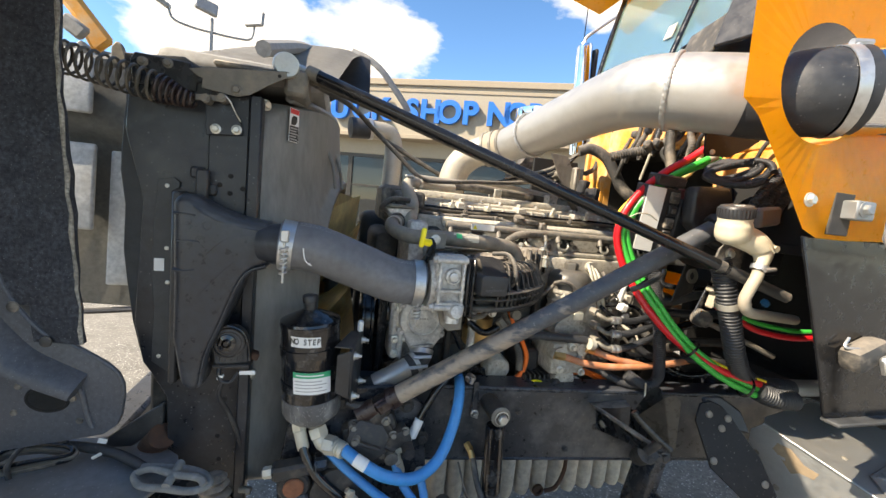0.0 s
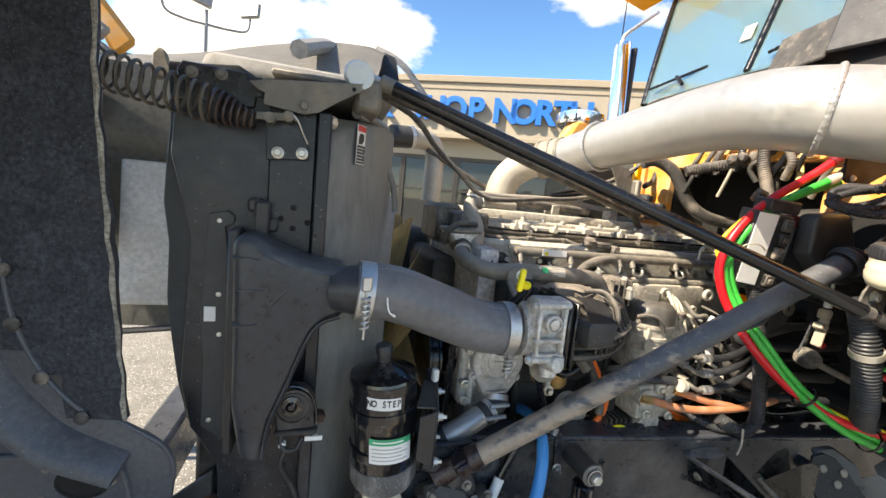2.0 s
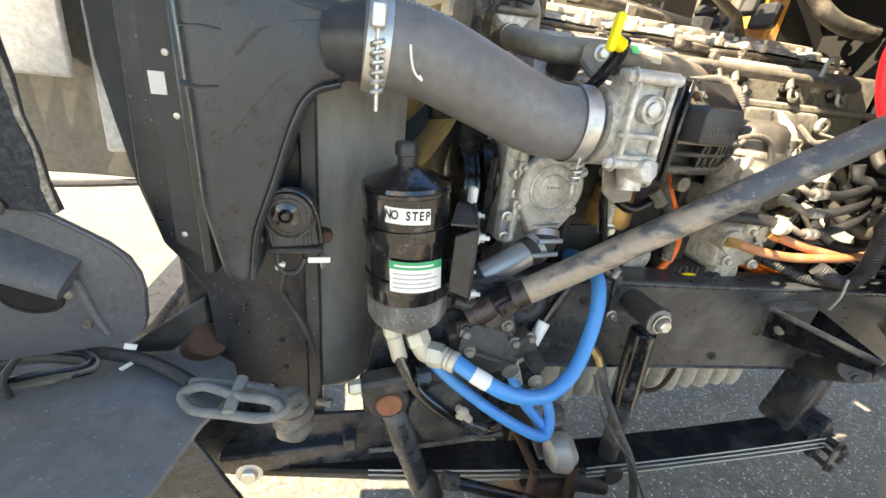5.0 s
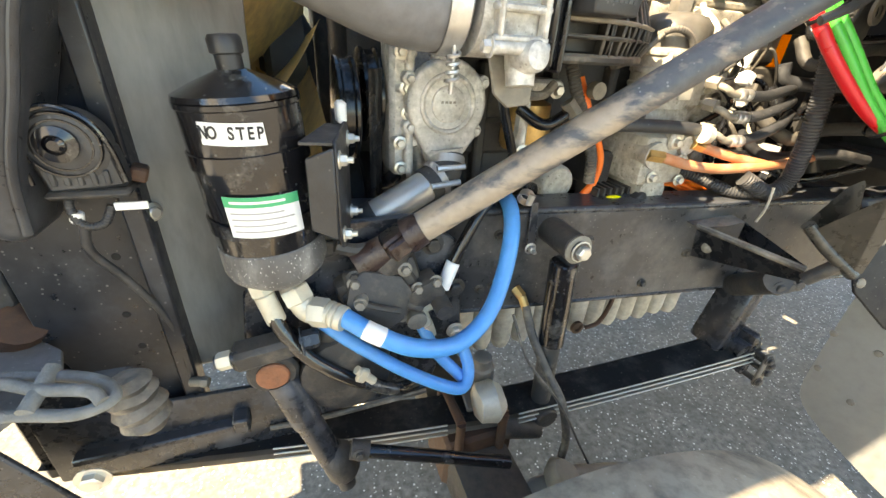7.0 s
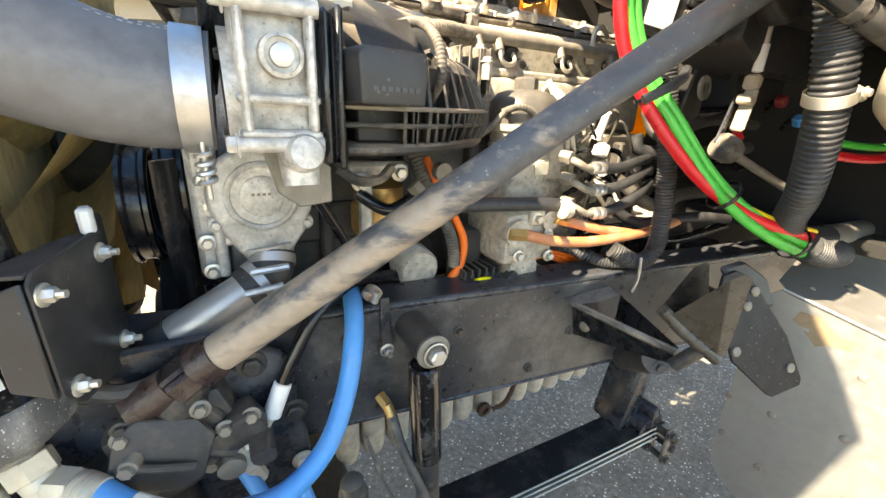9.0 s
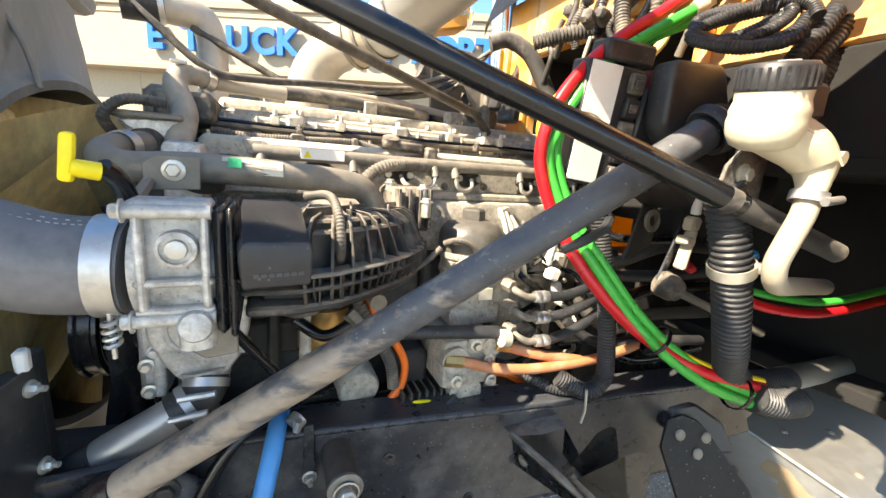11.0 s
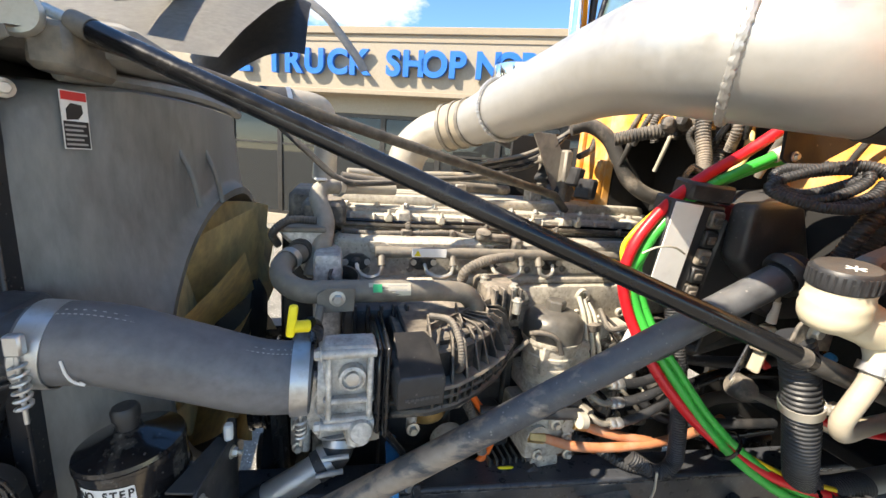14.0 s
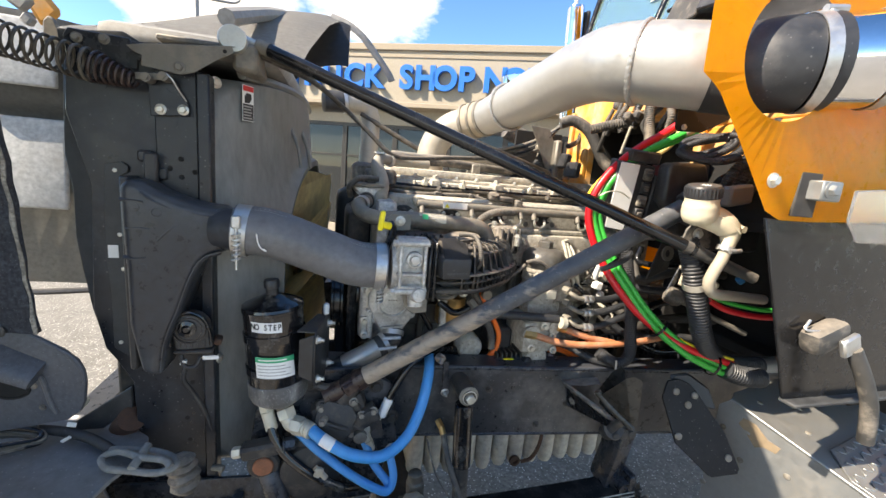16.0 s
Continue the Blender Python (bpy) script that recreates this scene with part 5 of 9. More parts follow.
part("casting", lump(join(span_box((0.42, 0.84, 0.44), (0.60, 0.93, 0.535), 0.03, 2), lathe([(0.035, 0), (0.04, 0.03), (0.025, 0.05)], (0.50, 0.90, 0.53), (0.2, -0.3, 1), 18), rod((0.52, 0.90, 0.545), (0.66, 0.87, 0.54), 0.018)), 0.010, 18), dusty_steel, knuckle)
part("grease_cup", lump(lathe([(0.03, 0), (0.045, 0.01), (0.05, 0.05), (0.035, 0.07)], (0.345, 1.055, 0.655), (0.9, -0.1, 0.1), 18), 0.006, 22), fitting_cream, knuckle, "pale greasy boot")
part("spindle", rod((0.42, 1.04, 0.57), (0.52, 1.02, 0.55), 0.03, 0.025), cast_black, knuckle)

shaft = thing("steering_shaft", (0.5, 1.0, 1.4), "scuffed steel steering shaft tube with worn paint", "steering shaft")
F0, F1 = V(0.165, 1.088, 1.092), V(1.03, 0.893, 1.683)
part("tube", hose([F0.lerp(F1, 0.03 + 0.99 * k / 10) for k in range(11)], 0.0275, 4, 28), shaft_paint, shaft)
part("upper_yoke", lump(join(rod(F0.lerp(F1, 0.05), F0.lerp(F1, 0.02), 0.030, 0.033, 16), box((0.05, 0.014, 0.034), F0.lerp(F1, 0.005) + V(0, -0.026, 0), (0, -35, 0), 0.005), box((0.05, 0.014, 0.034), F0.lerp(F1, 0.005) + V(0, 0.026, 0), (0, -35, 0), 0.005)), 0.002, 50), grease, shaft, "greasy dark universal joint yoke")
part("joint_cross", lump(join(rod(F0 + V(0, -0.03, 0), F0 + V(0, 0.03, 0), 0.012), box((0.034, 0.034, 0.034), F0, (0, 35, 0), 0.008)), 0.002, 50), grease, shaft)
part("lower_yoke", lump(join(rod(F0.lerp(F1, -0.02), F0.lerp(F1, -0.075), 0.027, 0.031, 16), box((0.045, 0.05, 0.014), F0.lerp(F1, -0.012) + V(0, 0, 0.018), (0, -35, 0), 0.005)), 0.003, 50), grease, shaft)
part("upper_boot", rod(F0.lerp(F1, 1.005), F0.lerp(F1, 1.05), 0.029, 0.032, 20, 0.004), flap_black, shaft)

# ---- tyre at the near side ----
wheel = thing("front_wheel", (0.42, 0.62, 0.5), "dusty truck front tyre", "wheel")
prof = []
for a in range(-6, 7):
    th = a / 6 * 1.25
    prof.append((0.495 - 0.028 * abs(math.sin(th)) ** 3.0, 0.14 * math.sin(th) / math.sin(1.25)))
prof = [(0.30, -0.12), (0.42, -0.155)] + prof + [(0.42, 0.155), (0.30, 0.12)]
tb = lathe(prof, (0.42, 0.57, 0.435), (0.12, 1, 0), 64, caps=False)
part("tyre", tb, tyre_rubber, wheel)
part("rim", lathe([(0.05, -0.06), (0.25, -0.05), (0.30, -0.12), (0.30, 0.12), (0.2, 0.06), (0.05, 0.06)], (0.42, 0.57, 0.435), (0.12, 1, 0), 40), light_tin, wheel)

# ---- fluid reservoir, bracket, horn ----
res = thing("steering_fluid_reservoir", (-0.045, 1.10, 1.05), "glossy black steel steering fluid reservoir with two labels, dusty base", "reservoir")
RA, RB = V(-0.032, 1.108, 1.058), V(-0.052, 1.108, 1.335)
ax = (RB - RA).normalized()
part("can", lathe([(0.05, -0.012), (0.072, 0.006), (0.078, 0.02), (0.078, 0.262), (0.080, 0.264), (0.080, 0.27), (0.074, 0.274)], RA, ax, 40), gloss_black, res)
part("dusty_base", lathe([(0.0515, -0.014), (0.0735, 0.005), (0.0798, 0.02), (0.0798, 0.06), (0.078, 0.062)], RA, ax, 40), caked, res, "dust-caked lower band")
part("lid", lathe([(0.080, 0.272), (0.078, 0.279), (0.05, 0.292), (0.022, 0.303), (0.02, 0.305)], RA, ax, 40), gloss_black, res)
part("filler_cap", join(lathe([(0.0165, 0.296), (0.0165, 0.322), (0.0205, 0.324), (0.0208, 0.340), (0.0175, 0.345), (0.0, 0.346)], RA, ax, 24)), black_plastic, res)
for h in (0.09, 0.185):
    part("strap", lathe([(0.0785, h), (0.081, h + 0.001), (0.081, h + 0.022), (0.0785, h + 0.023)], RA, ax, 40, caps=False), gloss_black, res)


def can_label(z0, z1, a0, a1, r, mat, parent, name, label=""):
    bm = bmesh.new()
    m = Matrix.Translation(RA) @ turned(ax, (0, 1, 0))
    cols = []
    for k in range(9):
        a = radians(a0 + (a1 - a0) * k / 8)
        cols.append([bm.verts.new(RA + ax * h + V(r * math.sin(a), -r * math.cos(a), 0)) for h in (z0, z1)])
    for a, b in zip(cols, cols[1:]):
        bm.faces.new((a[0], b[0], b[1], a[1]))
    return part(name, bm, mat, parent, label)


can_label(0.222, 0.250, -35, 22, 0.0790, white_label, res, "upper_label", "white label reading NO STEP")
lb = can_label(0.095, 0.155, -30, 40, 0.0822, white_label, res, "lower_label", "white label with green head")
can_label(0.140, 0.155, -30, 40, 0.0826, green_label, lb, "label_head")
for k in range(4):
    can_label(0.103 + 0.009 * k, 0.1055 + 0.009 * k, -26, 32 - 9 * (k % 2), 0.0826, pale_ink, lb, "label_line")
can_label(0.1455, 0.149, -24, 26, 0.0829, white_label, lb, "label_title")
for i, chx in enumerate("NO STEP"):
    if chx != " ":
        a = radians(-30.8 + 8.1 * i)
        nrm = V(math.sin(a), -math.cos(a), 0)
        letters(chx, 0.0215, facing(RA + ax * 0.237 + nrm * 0.0795, V(math.cos(a), math.sin(a), 0), (0, 0, 1)) @ Matrix.Diagonal((0.74, 1.0, 1.0, 1.0)), ink, res, "letter", extrude=0.0002, bold=0.0006)

rb = thing("reservoir_bracket", (0.08, 1.12, 1.1), "folded black steel bracket holding the fluid reservoir", "bracket")
BM_ = facing((0.060, 1.022, 1.112), (0.23, 0.97, 0), (0, 0, 1))
part("plate", slab([(0.0, 0.03), (0.028, 0.0), (0.118, -0.012), (0.146, 0.012), (0.146, 0.165), (0.135, 0.178), (0.012, 0.172), (0.0, 0.16)], 0.006, BM_, 0.003, 2), black_plastic, rb, "dusty flat bracket face")
part("top_flange", slab([(0.006, -0.045), (0.006, 0.0), (0.14, 0.0), (0.14, -0.03)], 0.005, BM_ @ Matrix.Translation((0, 0.170, 0)) @ pose(0, 0, 0, 90), 0.001), black_plastic, rb)
part("front_flange", slab([(0.0, 0.03), (0.0, 0.165), (-0.038, 0.15), (-0.038, 0.045)], 0.006, facing((0.062, 1.022, 1.112), (0.97, -0.23, 0), (0, 0, 1)), 0.002), black_plastic, rb)
part("back_leg", span_box((0.075, 1.155, 1.05), (0.092, 1.2, 1.30), 0.003), black_plastic, rb)
part("foot", hose([(0.06, 1.10, 1.09), (0.10, 1.10, 1.078), (0.17, 1.10, 1.092)], 0.012, 5, 8), cast_black, rb)
part("white_clip", lump(box((0.016, 0.02, 0.034), (0.088, 1.15, 1.302), (0, 0, 10), 0.004), 0.001, 60), white_label, rb, "white plastic clip")
for u_, v_ in ((0.014, 0.145), (0.125, 0.150), (0.128, 0.022), (0.022, 0.028)):
    p = BM_ @ V(u_, v_, 0.006)
    part("bolt", join(bolt(p, BM_.to_3x3() @ V(0, 0, 1), 0.0085, 0.010), rod(p, p + BM_.to_3x3() @ V(0, 0, 0.02), 0.0045, seg=8)), zinc, rb)

horn = thing("horn", (-0.245, 1.10, 1.25), "dusty black snail horn with loom tail", "horn")
part("snail", lump(join(lathe([(0.012, -0.008), (0.025, -0.006), (0.042, 0.0), (0.045, 0.012), (0.045, 0.03), (0.03, 0.035)], (-0.248, 1.115, 1.272), (0, -1, 0), 26),
                        slab([(-0.293, 1.272), (-0.203, 1.272), (-0.196, 1.215), (-0.282, 1.21)][::-1], 0.032, side((0, 1.117, 0)), 0.006)), 0.001, 30), black_plastic, horn)
part("centre_boss", lathe([(0.022, 0), (0.022, 0.006), (0.012, 0.009), (0.012, 0.006), (0.006, 0.012)], (-0.252, 1.081, 1.275), (0, -1, 0), 18), gloss_black, horn)
for r_ in (0.030, 0.038):
    part("ridge", lathe([(r_ - 0.0025, -0.003), (r_ - 0.001, 0.0025), (r_ + 0.001, 0.0025), (r_ + 0.0025, -0.003)], (-0.2485, 1.0815, 1.2725), (0, -1, 0), 30, caps=False), gloss_black, horn)
part("snail_wall", sweep(glide([(-0.293, 1.083, 1.225), (-0.2945, 1.083, 1.27), (-0.282, 1.083, 1.303), (-0.25, 1.083, 1.318), (-0.217, 1.083, 1.302), (-0.203, 1.083, 1.27), (-0.197, 1.083, 1.225)], 6), 0.0035, 8), gloss_black, horn)
part("grille", join(*[span_box((-0.275 + 0.014 * k, 1.0815, 1.222), (-0.269 + 0.014 * k, 1.086, 1.240), 0.001) for k in range(5)]), black_plastic, horn)
part("mouth", span_box((-0.285, 1.075, 1.205), (-0.195, 1.125, 1.215), 0.004), cast_black, horn)
part("tab", box((0.02, 0.03, 0.02), (-0.192, 1.12, 1.225), (0, 20, 10)), rusty, horn)
part("loom", conduit([(-0.27, 1.10, 1.21), (-0.272, 1.095, 1.185), (-0.262, 1.09, 1.165), (-0.24, 1.09, 1.165), (-0.225, 1.095, 1.19)], 0.006, 0.004, 10), black_plastic, horn)
part("tag", span_box((-0.222, 1.088, 1.183), (-0.183, 1.092, 1.194), 0.001), white_label, horn, "white paper tag")
part("tape", lathe([(0.007, 0), (0.008, 0.002), (0.008, 0.013), (0.007, 0.014)], (-0.27, 1.096, 1.168), (0.2, 0, 1), 12), white_label, horn)
part("cable", hose([(-0.262, 1.09, 1.165), (-0.27, 1.10, 1.12), (-0.245, 1.12, 1.05), (-0.22, 1.14, 0.95), (-0.215, 1.14, 0.84), (-0.205, 1.14, 0.76), (-0.21, 1.13, 0.68)], 0.006), black_plastic, horn)
part("clip", join(rod((-0.215, 1.13, 0.822), (-0.19, 1.12, 0.826), 0.009), bolt((-0.195, 1.12, 0.826), (1, -0.3, 0), 0.011, 0.012, False)), dusty_steel, horn)

# ---- hoses and fittings round the steering gear ----
bl = thing("blue_return_hose", (0.2, 1.04, 0.95), "blue rubber return hose with pale elbow fitting", "hose")
part("hose", hose([(0.060, 1.040, 0.984), (0.105, 1.005, 0.966), (0.175, 0.990, 0.930), (0.26, 1.0, 0.910), (0.33, 1.025, 0.942), (0.375, 1.06, 1.01), (0.40, 1.095, 1.085), (0.415, 1.15, 1.125), (0.43, 1.25, 1.12), (0.44, 1.36, 1.08)], 0.0165, 8, 18), blue_hose_m, bl)
BH = glide([(0.060, 1.040, 0.984), (0.105, 1.005, 0.966), (0.175, 0.990, 0.930), (0.26, 1.0, 0.910)], 8)
part("white_band", sweep(BH[6:11], 0.0174, 20), white_label, bl, "white tape band")
part("outlet_neck", lathe([(0.030, 0), (0.027, 0.01), (0.022, 0.02), (0.021, 0.05)], (-0.026, 1.105, 1.050), (0.3, -0.35, -0.9), 20), dusty_steel, bl, "grey outlet neck")
part("elbow", lump(join(rod((-0.016, 1.094, 1.022), (-0.006, 1.083, 0.998), 0.0265, 0.0265, 6, 0.002), hose([(-0.006, 1.083, 1.0), (0.004, 1.075, 0.985), (0.020, 1.066, 0.982)], 0.0215, 4, 14), rod((0.012, 1.070, 0.983), (0.038, 1.053, 0.986), 0.0265, 0.0255, 6, 0.002), lathe([(0.0225, 0), (0.0225, 0.006), (0.0195, 0.008), (0.0225, 0.011), (0.0225, 0.016), (0.0195, 0.018), (0.0225, 0.021), (0.0215, 0.032)], (0.037, 1.054, 0.986), (0.75, -0.60, -0.1), 22)), 0.0006, 60), fitting_cream, bl, "pale zinc elbow fitting")
b2 = thing("blue_lower_hose", (0.15, 1.1, 0.8), "blue rubber hose looping under the steering gear", "hose")
part("hose", hose([(0.02, 1.08, 0.955), (0.08, 1.055, 0.905), (0.17, 1.02, 0.845), (0.25, 1.0, 0.80), (0.285, 1.0, 0.792), (0.30, 1.02, 0.82), (0.29, 1.05, 0.87)], 0.0125, 8, 14), blue_hose_m, b2)
part("second_leg", hose([(0.215, 1.08, 0.90), (0.24, 1.05, 0.85), (0.27, 1.03, 0.815), (0.29, 1.015, 0.795)], 0.0125, 8, 14), blue_hose_m, b2)
bk = thing("black_pressure_hose", (0.0, 1.08, 0.95), "glossy black hydraulic hose with crimped end", "hose")
part("hose", hose([(-0.055, 1.08, 1.00), (-0.04, 1.065, 0.955), (0.0, 1.05, 0.895), (0.07, 1.04, 0.835), (0.15, 1.04, 0.785), (0.2, 1.07, 0.755)], 0.0135, 8, 14), gloss_black, bk)
part("crimp", join(rod((-0.062, 1.083, 1.025), (-0.047, 1.075, 0.97), 0.0165, seg=14, edge=0.002), rod((-0.068, 1.09, 1.05), (-0.062, 1.083, 1.025), 0.02, seg=6)), fitting_cream, bk)
part("tie", join(rod((0.075, 1.022, 0.875), (0.105, 1.02, 0.84), 0.008), box((0.018, 0.012, 0.03), (0.085, 1.018, 0.862), (0, 30, 0), 0.003)), beige_hose, bk, "tan cable tie")
wh = thing("supply_hose", (0.3, 1.1, 1.05), "black hydraulic hose with white crimp and pale elbow", "hose")
part("hose", hose([(0.285, 1.11, 1.02), (0.31, 1.115, 1.07), (0.35, 1.13, 1.125), (0.42, 1.17, 1.15), (0.50, 1.22, 1.13), (0.60, 1.27, 1.09), (0.72, 1.32, 1.06)], 0.0115, 8, 14), rod_black, wh)
part("crimp", rod((0.262, 1.1, 0.97), (0.286, 1.11, 1.022), 0.0145, seg=14, edge=0.002), white_label, wh, "white crimped ferrule")
part("elbow", join(rod((0.262, 1.10, 0.972), (0.24, 1.09, 0.945), 0.008), rod((0.245, 1.09, 0.95), (0.215, 1.085, 0.94), 0.013, seg=6), rod((0.205, 1.085, 0.955), (0.222, 1.08, 0.905), 0.015, seg=6), rod((0.222, 1.08, 0.905), (0.235, 1.082, 0.872), 0.016, 0.014, 8)), fitting_cream, wh, "pale zinc elbow fitting")
dr = thing("drain_hose", (0.46, 1.05, 0.8), "dusty grey drain hose from a brass nipple", "hose")
part("hose", hose([(0.472, 1.103, 0.885), (0.483, 1.07, 0.82), (0.505, 1.02, 0.75), (0.528, 0.975, 0.69), (0.545, 0.95, 0.60), (0.55, 0.95, 0.52)], 0.010, 8, 10), dusty_rubber, dr)
part("nipple", join(rod((0.458, 1.135, 0.915), (0.466, 1.115, 0.903), 0.012, seg=6), rod((0.466, 1.117, 0.904), (0.474, 1.10, 0.875), 0.010)), brass, dr)
part("wire", hose([(0.40, 1.04, 0.92), (0.43, 1.0, 0.82), (0.50, 0.95, 0.72), (0.56, 0.92, 0.60), (0.60, 0.9, 0.52)], 0.003, 8, 6), dusty_rubber, dr)
hk = thing("hose_bracket", (0.44, 1.07, 1.1), "small black strap bracket with chrome clip on the rail", "bracket")
part("strap", slab([(-0.011, 0.0), (0.011, 0.0), (0.009, 0.11), (-0.009, 0.11)], 0.006, facing((0.468, 1.122, 1.018), (1, 0, 0), (-0.22, 0.12, 0.97)), 0.002), black_paint, hk)
part("clip", join(band((0.440, 1.13, 1.135), (0.452, 1.14, 1.142), 0.014), rod((0.446, 1.122, 1.128), (0.450, 1.118, 1.150), 0.007, seg=8)), steel, hk)
part("bolt", join(bolt((0.468, 1.120, 1.026), (0, -1, 0), 0.009, 0.010), rod((0.468, 1.12, 1.026), (0.468, 1.10, 1.024), 0.0045, seg=8)), steel, hk)

# ---- lower front corner: skid sheet, loops of cable ----
low = thing("headlamp_support", (-0.45, 1.05, 0.85), "dusty black sheet-metal support at the front corner", "support plate")
part("plate", lump(slab([(-1.1, 1.30), (-0.60, 1.24), (-0.50, 1.22), (-0.41, 1.165), (-0.375, 1.135), (-0.358, 1.09), (-0.365, 1.04), (-0.39, 0.98), (-0.42, 0.86), (-0.5, 0.72), (-1.1, 0.72)], 0.012, Matrix.Translation((0, 0, 0.925)), 0.004, 2), 0.006, 8), support_grey, low)
part("corner_bracket", slab([(-0.425, 1.066), (-0.425, 1.004), (-0.50, 0.94), (-0.60, 0.94)], 0.012, side((0, 1.19, 0)), 0.003), black_plastic, low)
part("under_wall", slab([(-0.9, 0.92), (-0.42, 0.92), (-0.30, 0.60), (-0.5, 0.45), (-0.9, 0.45)][::-1], 0.01, side((0, 1.0, 0)), 0.003), black_paint, low)
part("hanger_bracket", lump(slab([(-0.46, 0.80), (0.0, 0.78), (0.0, 0.60), (-0.10, 0.585), (-0.20, 0.60), (-0.30, 0.625), (-0.46, 0.64)][::-1], 0.012, side((0, 1.135, 0)), 0.004, 2), 0.004, 10), black_paint, low, "black front spring bracket")
part("bumper_beam", span_box((-0.95, 1.75, 0.35), (-0.80, 2.75, 0.62), 0.02), black_paint, low)
part("tow_tube", rod((-0.55, 1.28, 0.80), (-0.42, 1.16, 0.98), 0.035), rusty, low)
part("mount_boot", lump(join(lathe([(0.02, 0), (0.032, 0.01), (0.026, 0.02), (0.036, 0.03), (0.03, 0.042), (0.038, 0.055), (0.032, 0.068), (0.036, 0.08), (0.02, 0.10)], (-0.26, 1.03, 0.945), (0.15, -0.1, -1), 18)), 0.003, 40), dusty_plastic, low)
part("side_bolt", bolt((-0.33, 0.995, 0.79), (0, -1, 0), 0.016, 0.012), zinc, low)
lp = thing("sleeved_cable_loop", (-0.36, 1.05, 0.95), "cable loop in dusty grey knitted sleeve on the support plate", "cable loop")
part("sleeve", hose([(-0.425, 1.059, 0.96), (-0.381, 1.044, 0.968), (-0.32, 1.028, 0.968), (-0.273, 1.008, 0.963), (-0.255, 0.982, 0.955), (-0.289, 0.966, 0.953), (-0.35, 0.982, 0.953), (-0.406, 0.999, 0.953), (-0.430, 1.03, 0.96), (-0.395, 1.032, 0.972), (-0.34, 1.005, 0.972), (-0.28, 0.985, 0.972), (-0.262, 0.97, 0.962)], 0.0085, 8, 12), knit_sleeve, lp)
part("tape", rod((-0.345, 0.975, 0.962), (-0.335, 1.04, 0.978), 0.010), knit_sleeve, lp)
wb = thing("cable_bundle", (-0.65, 1.12, 0.97), "coil of grey and black cables tied on the support plate", "cables")
for k in range(5):
    e, f_ = 0.009 * (k % 3) - 0.009, 0.007 * (k // 2)
    part("cable", hose([(-0.84, 1.12 + e, 0.962 + f_), (-0.762, 1.102 + e, 0.962 + f_), (-0.732, 1.134 + e, 0.968 + f_), (-0.67, 1.138 + e, 0.972 + f_), (-0.612, 1.125 + e, 0.968 + f_), (-0.604 + e, 1.105, 0.96 + f_), (-0.673, 1.091 + e, 0.957 + f_), (-0.744, 1.072 + e, 0.955 + f_), (-0.85, 1.04 + e, 0.952 + f_)], 0.0055, 8, 8), (dusty_rubber, rod_black, dusty_rubber, rod_dusty, rod_black)[k], wb)
part("red_sleeve", rod((-0.752, 1.074, 0.962), (-0.738, 1.076, 0.962), 0.008), red_cable, wb)
for k in range(4):
    e, f_ = 0.010 * (k % 2), 0.009 * (k // 2)
    part("cable", hose([(-0.86, 1.15 + e, 0.958 + f_), (-0.753, 1.155 + e, 0.968 + f_), (-0.69, 1.158 + e, 0.976 + f_), (-0.631, 1.168 + e, 0.982 + f_), (-0.585, 1.185 + e, 0.992 + f_), (-0.556, 1.196, 1.005 + f_ * 0.5)], 0.006, 8, 8), (dusty_rubber, rod_black, fitting_cream, dusty_rubber)[k], wb)
part("tie", hose([(-0.70, 1.07, 0.945), (-0.699, 1.07, 0.985), (-0.698, 1.15, 0.998), (-0.697, 1.18, 0.965)], 0.006, 6, 8), black_plastic, wb)
part("tie", hose([(-0.628, 1.14, 0.955), (-0.628, 1.145, 0.998), (-0.628, 1.185, 1.008), (-0.628, 1.20, 0.975)], 0.007, 6, 8), black_plastic, wb)
part("plug", lump(box((0.045, 0.03, 0.03), (-0.560, 1.196, 1.012), (0, -50, 20), 0.006), 0.002, 50), fitting_cream, wb, "pale plastic plug")
for p, tn in (((-0.549, 1.140, 0.985), (0, 20, 10)), ((-0.548, 1.112, 0.962), (30, -20, 30))):
    part("tag", box((0.02, 0.002, 0.012), p, tn, 0), white_label, wb, "white paper tag")
part("lead", conduit([(-0.66, 1.165, 0.962), (-0.60, 1.155, 0.962), (-0.527, 1.129, 0.96), (-0.47, 1.095, 0.958), (-0.425, 1.059, 0.958)], 0.0125, 0.005, 12), rubber, wb)

# ---- engine ----
eng = thing("engine", (0.8, 1.6, 0.55), "dusty grey inline six-cylinder diesel engine", "engine")
part("block", join(span_box((0.30, 1.34, 0.80), (1.42, 1.92, 1.40), 0.02, 2), span_box((0.30, 1.32, 1.18), (1.42, 1.36, 1.26), 0.008)), engine_dark, eng, "grimy dark engine block")
for k in range(6):
    part("block_rib", span_box((0.40 + 0.17 * k, 1.305, 0.85), (0.425 + 0.17 * k, 1.34, 1.38), 0.006), engine_dark, eng)
part("cylinder_head", join(span_box((0.28, 1.395, 1.40), (1.42, 1.90, 1.64), 0.012), span_box((0.70, 1.345, 1.40), (1.17, 1.395, 1.525), 0.014, 2), span_box((0.28, 1.36, 1.525), (1.42, 1.395, 1.545), 0.006)), engine_grey, eng, "dusty grey cast cylinder head")
part("front_cover", join(span_box((0.235, 1.30, 0.85), (0.30, 1.90, 1.62), 0.014, 2)), aluminium_cast, eng, "cast aluminium timing cover")
